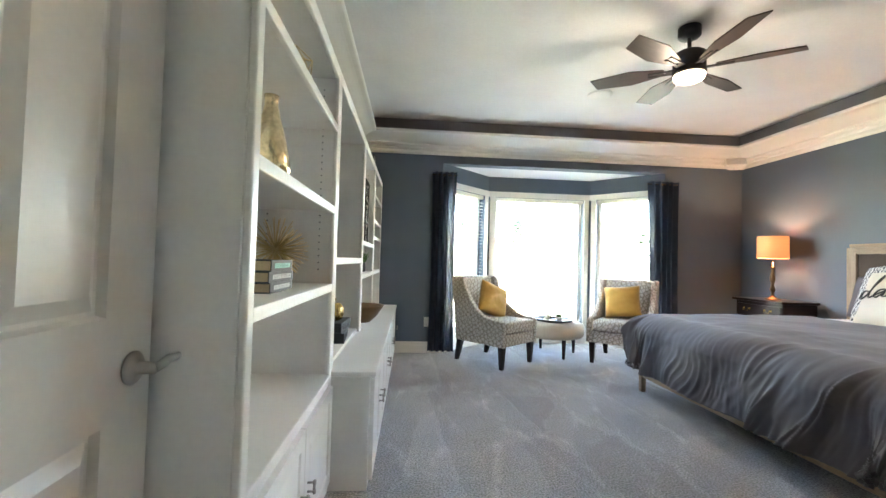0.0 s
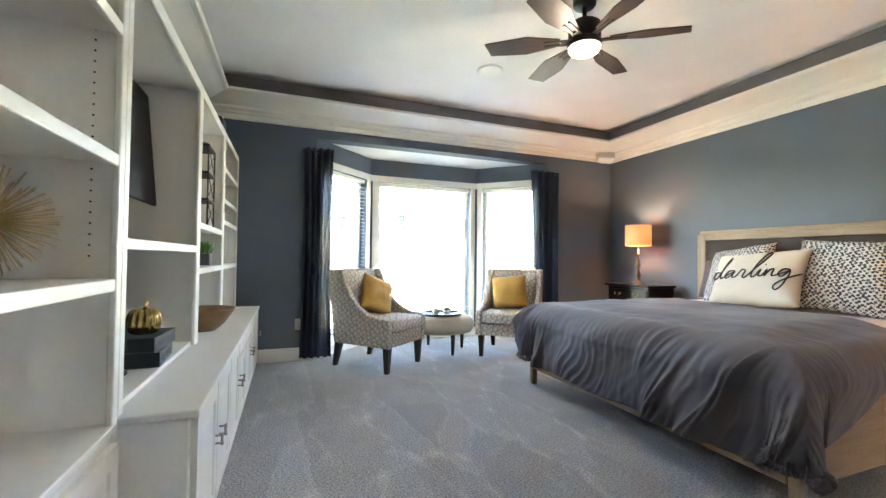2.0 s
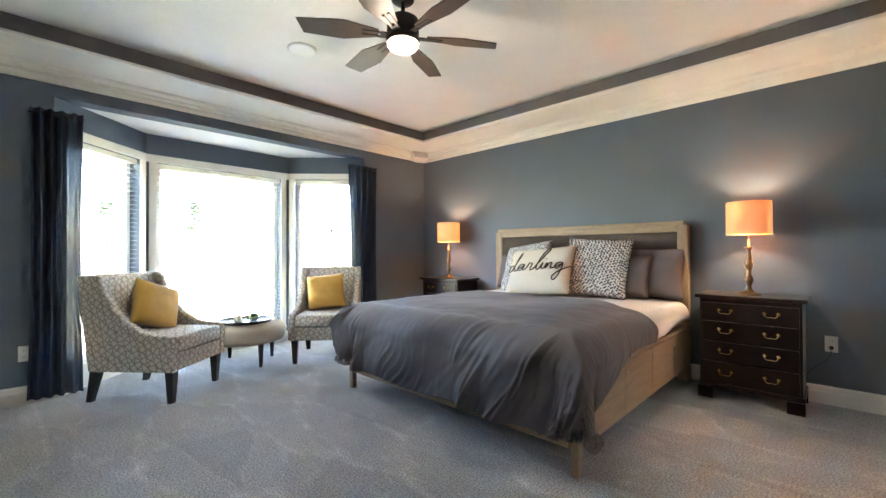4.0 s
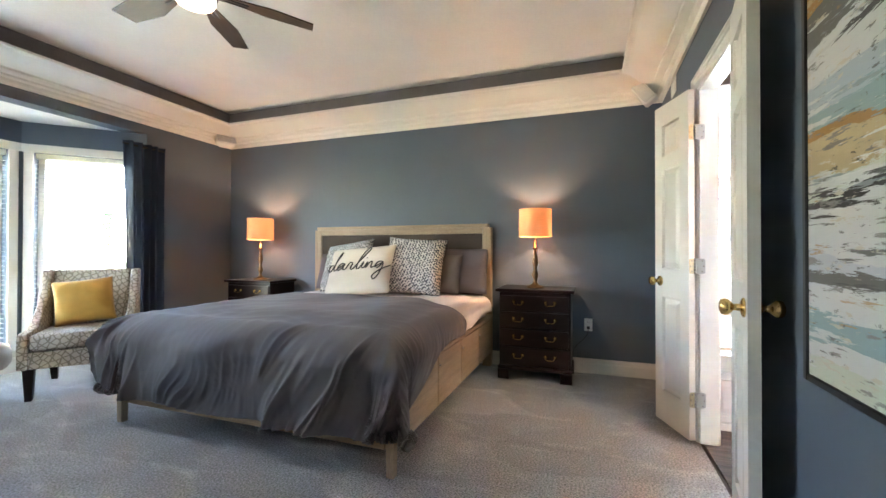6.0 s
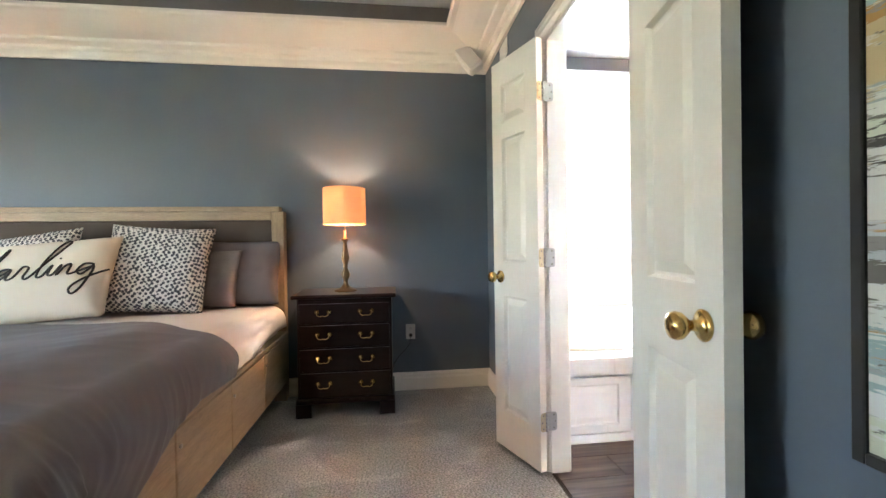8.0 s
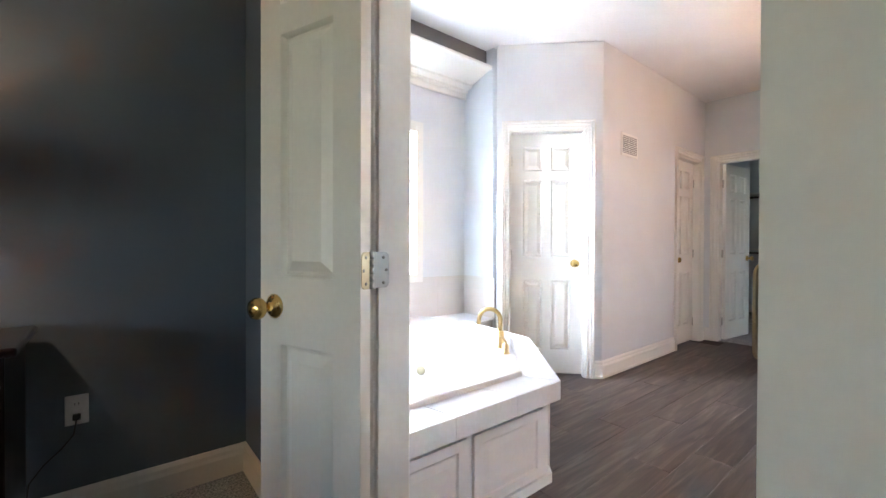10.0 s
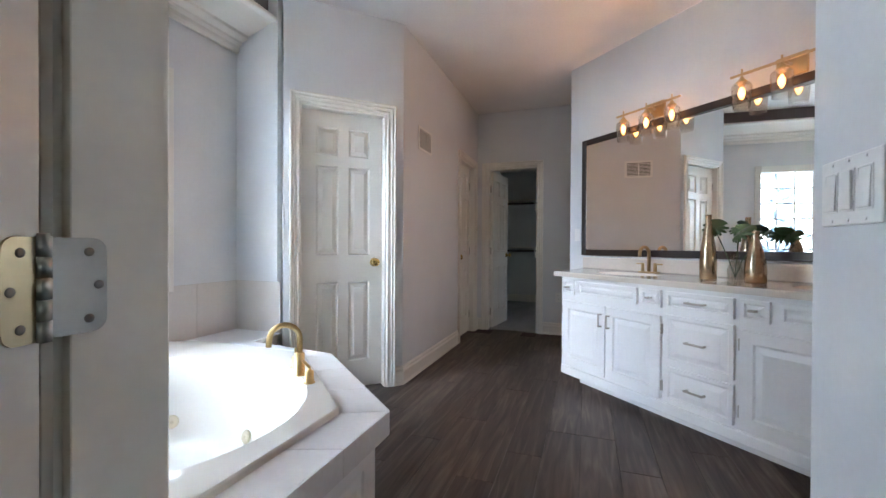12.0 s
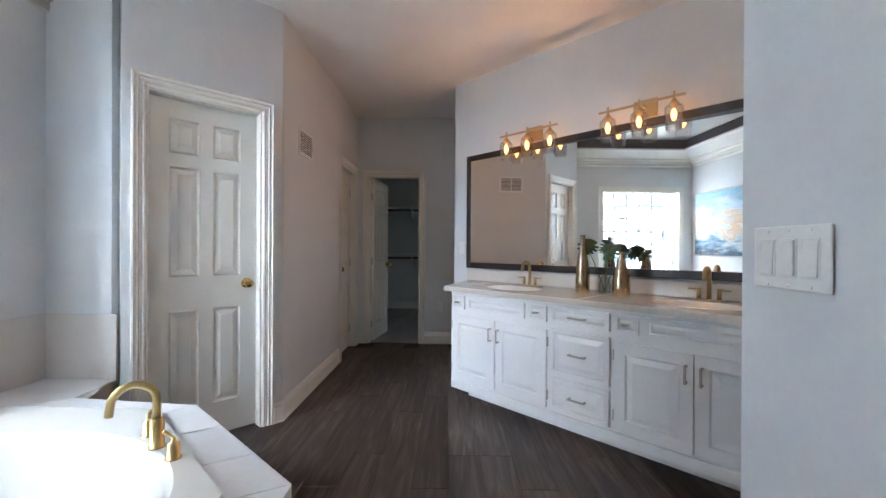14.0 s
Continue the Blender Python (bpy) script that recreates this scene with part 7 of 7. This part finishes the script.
part("glass", lathe(bmesh.new(), [(0, 0), (0.036, 0), (0.040, 0.01), (0.042, 0.06), (0.03, 0.10), (0.018, 0.125), (0.022, 0.15), (0.020, 0.15), (0.016, 0.125), (0.028, 0.098), (0.038, 0.06), (0.036, 0.012), (0, 0.008)], 24), CASEGLASS, gp, "clear glass bottle")


def monstera(tip, spin, size, tilt):
    bm = bmesh.new()
    tube(bm, [(0.0, 0, 0.02), (tip[0] * 0.3, tip[1] * 0.3, 0.12), tip], 0.0028, 6)
    out = []
    n = 34
    for i in range(n):
        a = 2 * math.pi * i / n
        r = size * (0.62 + 0.38 * math.cos(a * 0.5) ** 2) * (1.0 if i % 3 else 0.62 if 3 < i < n - 3 else 1.0)
        out.append((r * math.sin(a), r * math.cos(a) * 0.95))
    c = bm.verts.new((0, 0, 0))
    vs = [c] + [bm.verts.new((x, y, -0.35 * (x * x + y * y) / size)) for x, y in out]
    for i in range(1, n + 1):
        bm.faces.new((c, vs[i], vs[1 + i % n]))
    m = Matrix.Translation(tip) @ Euler((radians(tilt), 0, radians(spin))).to_matrix().to_4x4()
    bmesh.ops.transform(bm, matrix=m, verts=vs)
    lf = part("leaf", bm, MONST, gp, "split dark green monstera leaf")
    lf.modifiers.new("thickness", "SOLIDIFY").thickness = 0.0012


monstera((-0.13, 0.02, 0.31), 25, 0.085, 65)
monstera((0.03, -0.02, 0.27), -30, 0.09, 55)
monstera((0.10, 0.04, 0.25), -70, 0.075, 60)
monstera((-0.02, 0.07, 0.30), 10, 0.07, 50)

# ---- outside the bay ----
GROUND = mat("pale_dry_lawn", (0.30, 0.31, 0.20), 0.95, var=0.25, scale=0.3, fine=6, finevar=0.25)
BARK = mat("grey_bark", (0.14, 0.12, 0.10), 0.9, var=0.3, scale=4, fine=40, finevar=0.3, bump=0.6, bumpscale=30)
EVERG = mat("evergreen_foliage", (0.055, 0.11, 0.04), 0.8, var=0.4, scale=2)
FENCE = mat("weathered_fence_metal", (0.04, 0.045, 0.045), 0.6)
bm = bmesh.new()
R, n = 400.0, 48
c = [bm.verts.new((R * math.cos(2 * math.pi * i / n), R * math.sin(2 * math.pi * i / n), -0.35)) for i in range(n)]
bm.faces.new(c)
struct("ground", bm, GROUND, "pale spring lawn reaching into the distance")
# added slab, never in view, that keeps sky light out of the rooms
struct("roof", mbox(XW - 0.3, -7.9, 2.92, 0.9, YN + 0.2, 3.05), CEIL, "unseen flat slab closing the rooms off from the sky")


def bare_tree(x, y, h, seed, label="bare grey deciduous tree on the lawn"):
    t = thing("tree", pose(x, y, -0.36), label, "tree", "bare trees on the lawn")
    rng = random.Random(seed)
    trunk, twigs = bmesh.new(), bmesh.new()

    def grow(bm, p, d, L, r, lev):
        pts, q, dd = [p], p, d.copy()
        for i in range(5):
            dd = (dd + Vector((rng.uniform(-1, 1), rng.uniform(-1, 1), rng.uniform(-0.3, 0.7))) * (0.10 + 0.06 * lev)).normalized()
            q = q + dd * (L / 5)
            pts.append(q)
        tube(bm, pts, r, 7 if lev == 0 else 5 if lev < 3 else 4, taper=[1 - 0.11 * i for i in range(6)])
        if lev < 4:
            for k in range(4 if lev else 6):
                i = rng.randint(2, 5)
                a = rng.uniform(0, 6.28)
                side = Vector((math.cos(a), math.sin(a), rng.uniform(0.2, 0.9))).normalized()
                grow(twigs, pts[i], (side * 0.8 + dd * 0.5).normalized(), L * rng.uniform(0.45, 0.65), r * (1 - 0.11 * i) * 0.5, lev + 1)
    grow(trunk, Vector((0, 0, 0)), Vector((0, 0, 1)), h * 0.5, h * 0.022, 0)
    part("trunk", trunk, BARK, t)
    part("crown", twigs, BARK, t, "bare branches and twigs")
    return t


def conifer(x, y, h, seed, label="dark green conifer on the lawn"):
    t = thing("conifer", pose(x, y, -0.36), label, "tree", "evergreens on the lawn")
    rng = random.Random(seed)
    part("trunk", lathe(bmesh.new(), [(0, 0), (h * 0.03, 0), (h * 0.008, h * 0.95), (0, h)], 8), BARK, t)
    bm = bmesh.new()
    for i in range(1500):
        f = rng.random() ** 0.7
        z = h * (0.06 + 0.94 * f)
        r = h * 0.24 * (1 - f) * rng.uniform(0.35, 1.1) + 0.03
        a = rng.uniform(0, 6.28)
        c = Vector((r * math.cos(a), r * math.sin(a), z))
        s = h * 0.035 * rng.uniform(0.5, 1.3)
        d1 = Vector((math.cos(a), math.sin(a), rng.uniform(-0.5, 0.1))) * s * 1.6
        d2 = Vector((-math.sin(a), math.cos(a), rng.uniform(-0.3, 0.3))) * s * 0.5
        bm.faces.new([bm.verts.new(p) for p in (c, c + d1 * 0.6 + d2, c + d1, c + d1 * 0.6 - d2)])
    part("crown", bm, EVERG, t, "dense dark green needles")
    return t


bare_tree(-1.6, 13.5, 9.0, 2)
bare_tree(0.6, 16.0, 10.0, 5)
bare_tree(5.5, 21.0, 12.0, 9)
bare_tree(-7.5, 20.0, 11.0, 12)
conifer(-4.9, 18.5, 2.6, 1)
conifer(-3.4, 21.0, 3.2, 3)
conifer(-1.6, 22.0, 3.6, 4)
conifer(1.8, 23.0, 4.0, 6)
conifer(6.5, 18.0, 3.0, 7)
fc = thing("fence", pose(0, 0, -0.35), "low dark picket fence across the lawn", "fence")
me = mesh_of("picket", mbox(-0.012, -0.008, 0.0, 0.012, 0.008, 1.15), FENCE)
for i in range(100):
    p = new("picket", me)
    p.parent = fc
    p.matrix_basis = pose(-8 + i * 0.18, 17.0, 0)
for z in (0.15, 1.0):
    part("rail", mbox(-8.05, 16.985, z, 9.95, 17.015, z + 0.04), FENCE, fc)

# ---- bathroom floor planks ----
def plank_material():
    m = mat("dark_vinyl_plank", (0.075, 0.055, 0.048), 0.5, var=0.0, finevar=0.0)
    nt = m.node_tree
    b = nt.nodes["Principled BSDF"]
    tc = nt.nodes.new("ShaderNodeTexCoord")
    oi = nt.nodes.new("ShaderNodeObjectInfo")
    va = nt.nodes.new("ShaderNodeVectorMath")
    va.operation = "MULTIPLY_ADD"
    va.inputs[0].default_value = (7.0, 3.0, 11.0)
    nt.links.new(oi.outputs["Random"], va.inputs[1])
    nt.links.new(tc.outputs["Object"], va.inputs[2])
    mp = nt.nodes.new("ShaderNodeMapping")
    mp.inputs["Scale"].default_value = (14, 1.1, 1)
    nt.links.new(va.outputs[0], mp.inputs[0])
    n1 = nt.nodes.new("ShaderNodeTexNoise")
    n1.inputs["Scale"].default_value, n1.inputs["Detail"].default_value, n1.inputs["Distortion"].default_value = 2.2, 8, 0.8
    nt.links.new(mp.outputs[0], n1.inputs["Vector"])
    cr = nt.nodes.new("ShaderNodeValToRGB")
    el = cr.color_ramp.elements
    el[0].position, el[0].color = 0.28, (0.030, 0.020, 0.016, 1)
    el[1].position, el[1].color = 0.76, (0.150, 0.112, 0.092, 1)
    e = el.new(0.52)
    e.color = (0.076, 0.052, 0.042, 1)
    nt.links.new(n1.outputs["Fac"], cr.inputs[0])
    r = nt.nodes.new("ShaderNodeMapRange")
    r.inputs["To Min"].default_value, r.inputs["To Max"].default_value = 0.72, 1.25
    nt.links.new(oi.outputs["Random"], r.inputs["Value"])
    vm = nt.nodes.new("ShaderNodeVectorMath")
    vm.operation = "SCALE"
    nt.links.new(cr.outputs[0], vm.inputs[0])
    nt.links.new(r.outputs[0], vm.inputs["Scale"])
    nt.links.new(vm.outputs[0], b.inputs["Base Color"])
    bp = nt.nodes.new("ShaderNodeBump")
    bp.inputs["Strength"].default_value, bp.inputs["Distance"].default_value = 0.25, 0.002
    nt.links.new(n1.outputs["Fac"], bp.inputs["Height"])
    nt.links.new(bp.outputs[0], b.inputs["Normal"])
    return m


PLANK = plank_material()
pf = new("floor_bath")
tagged(pf, "dark brown wood-look plank floor", "", "", "structure")
PW, PL_ = 0.18, 1.22
me = mesh_of("plank", mbox(-PW / 2 + 0.0008, -PL_ / 2 + 0.0008, -0.009, PW / 2 - 0.0008, PL_ / 2 - 0.0008, 0.0, 0.0012, 1), PLANK)
rng = random.Random(4)
i = 0
x = -4.10
while x < 0.0:
    y = -0.02 - PL_ / 2 - rng.choice((0.0, 0.3, 0.62, 0.9)) + 0.9
    first = True
    while y - PL_ / 2 > -5.6:
        y1, y0 = y + PL_ / 2, y - PL_ / 2
        if y1 > -0.02 or y0 < -4.9:
            a, b = max(y0, -4.92), min(y1, -0.02)
            if b - a > 0.03:
                bm = mbox(-PW / 2 + 0.0008, a + 0.0008, -0.009, PW / 2 - 0.0008, b - 0.0008, 0.0, 0.0012, 1)
                p = new("plank", mesh_of("plank", bm, PLANK))
                p.parent = pf
                p.matrix_basis = pose(x, 0, 0)
        else:
            p = new("plank", me)
            p.parent = pf
            p.matrix_basis = pose(x, y, 0)
        y -= PL_
    x += PW
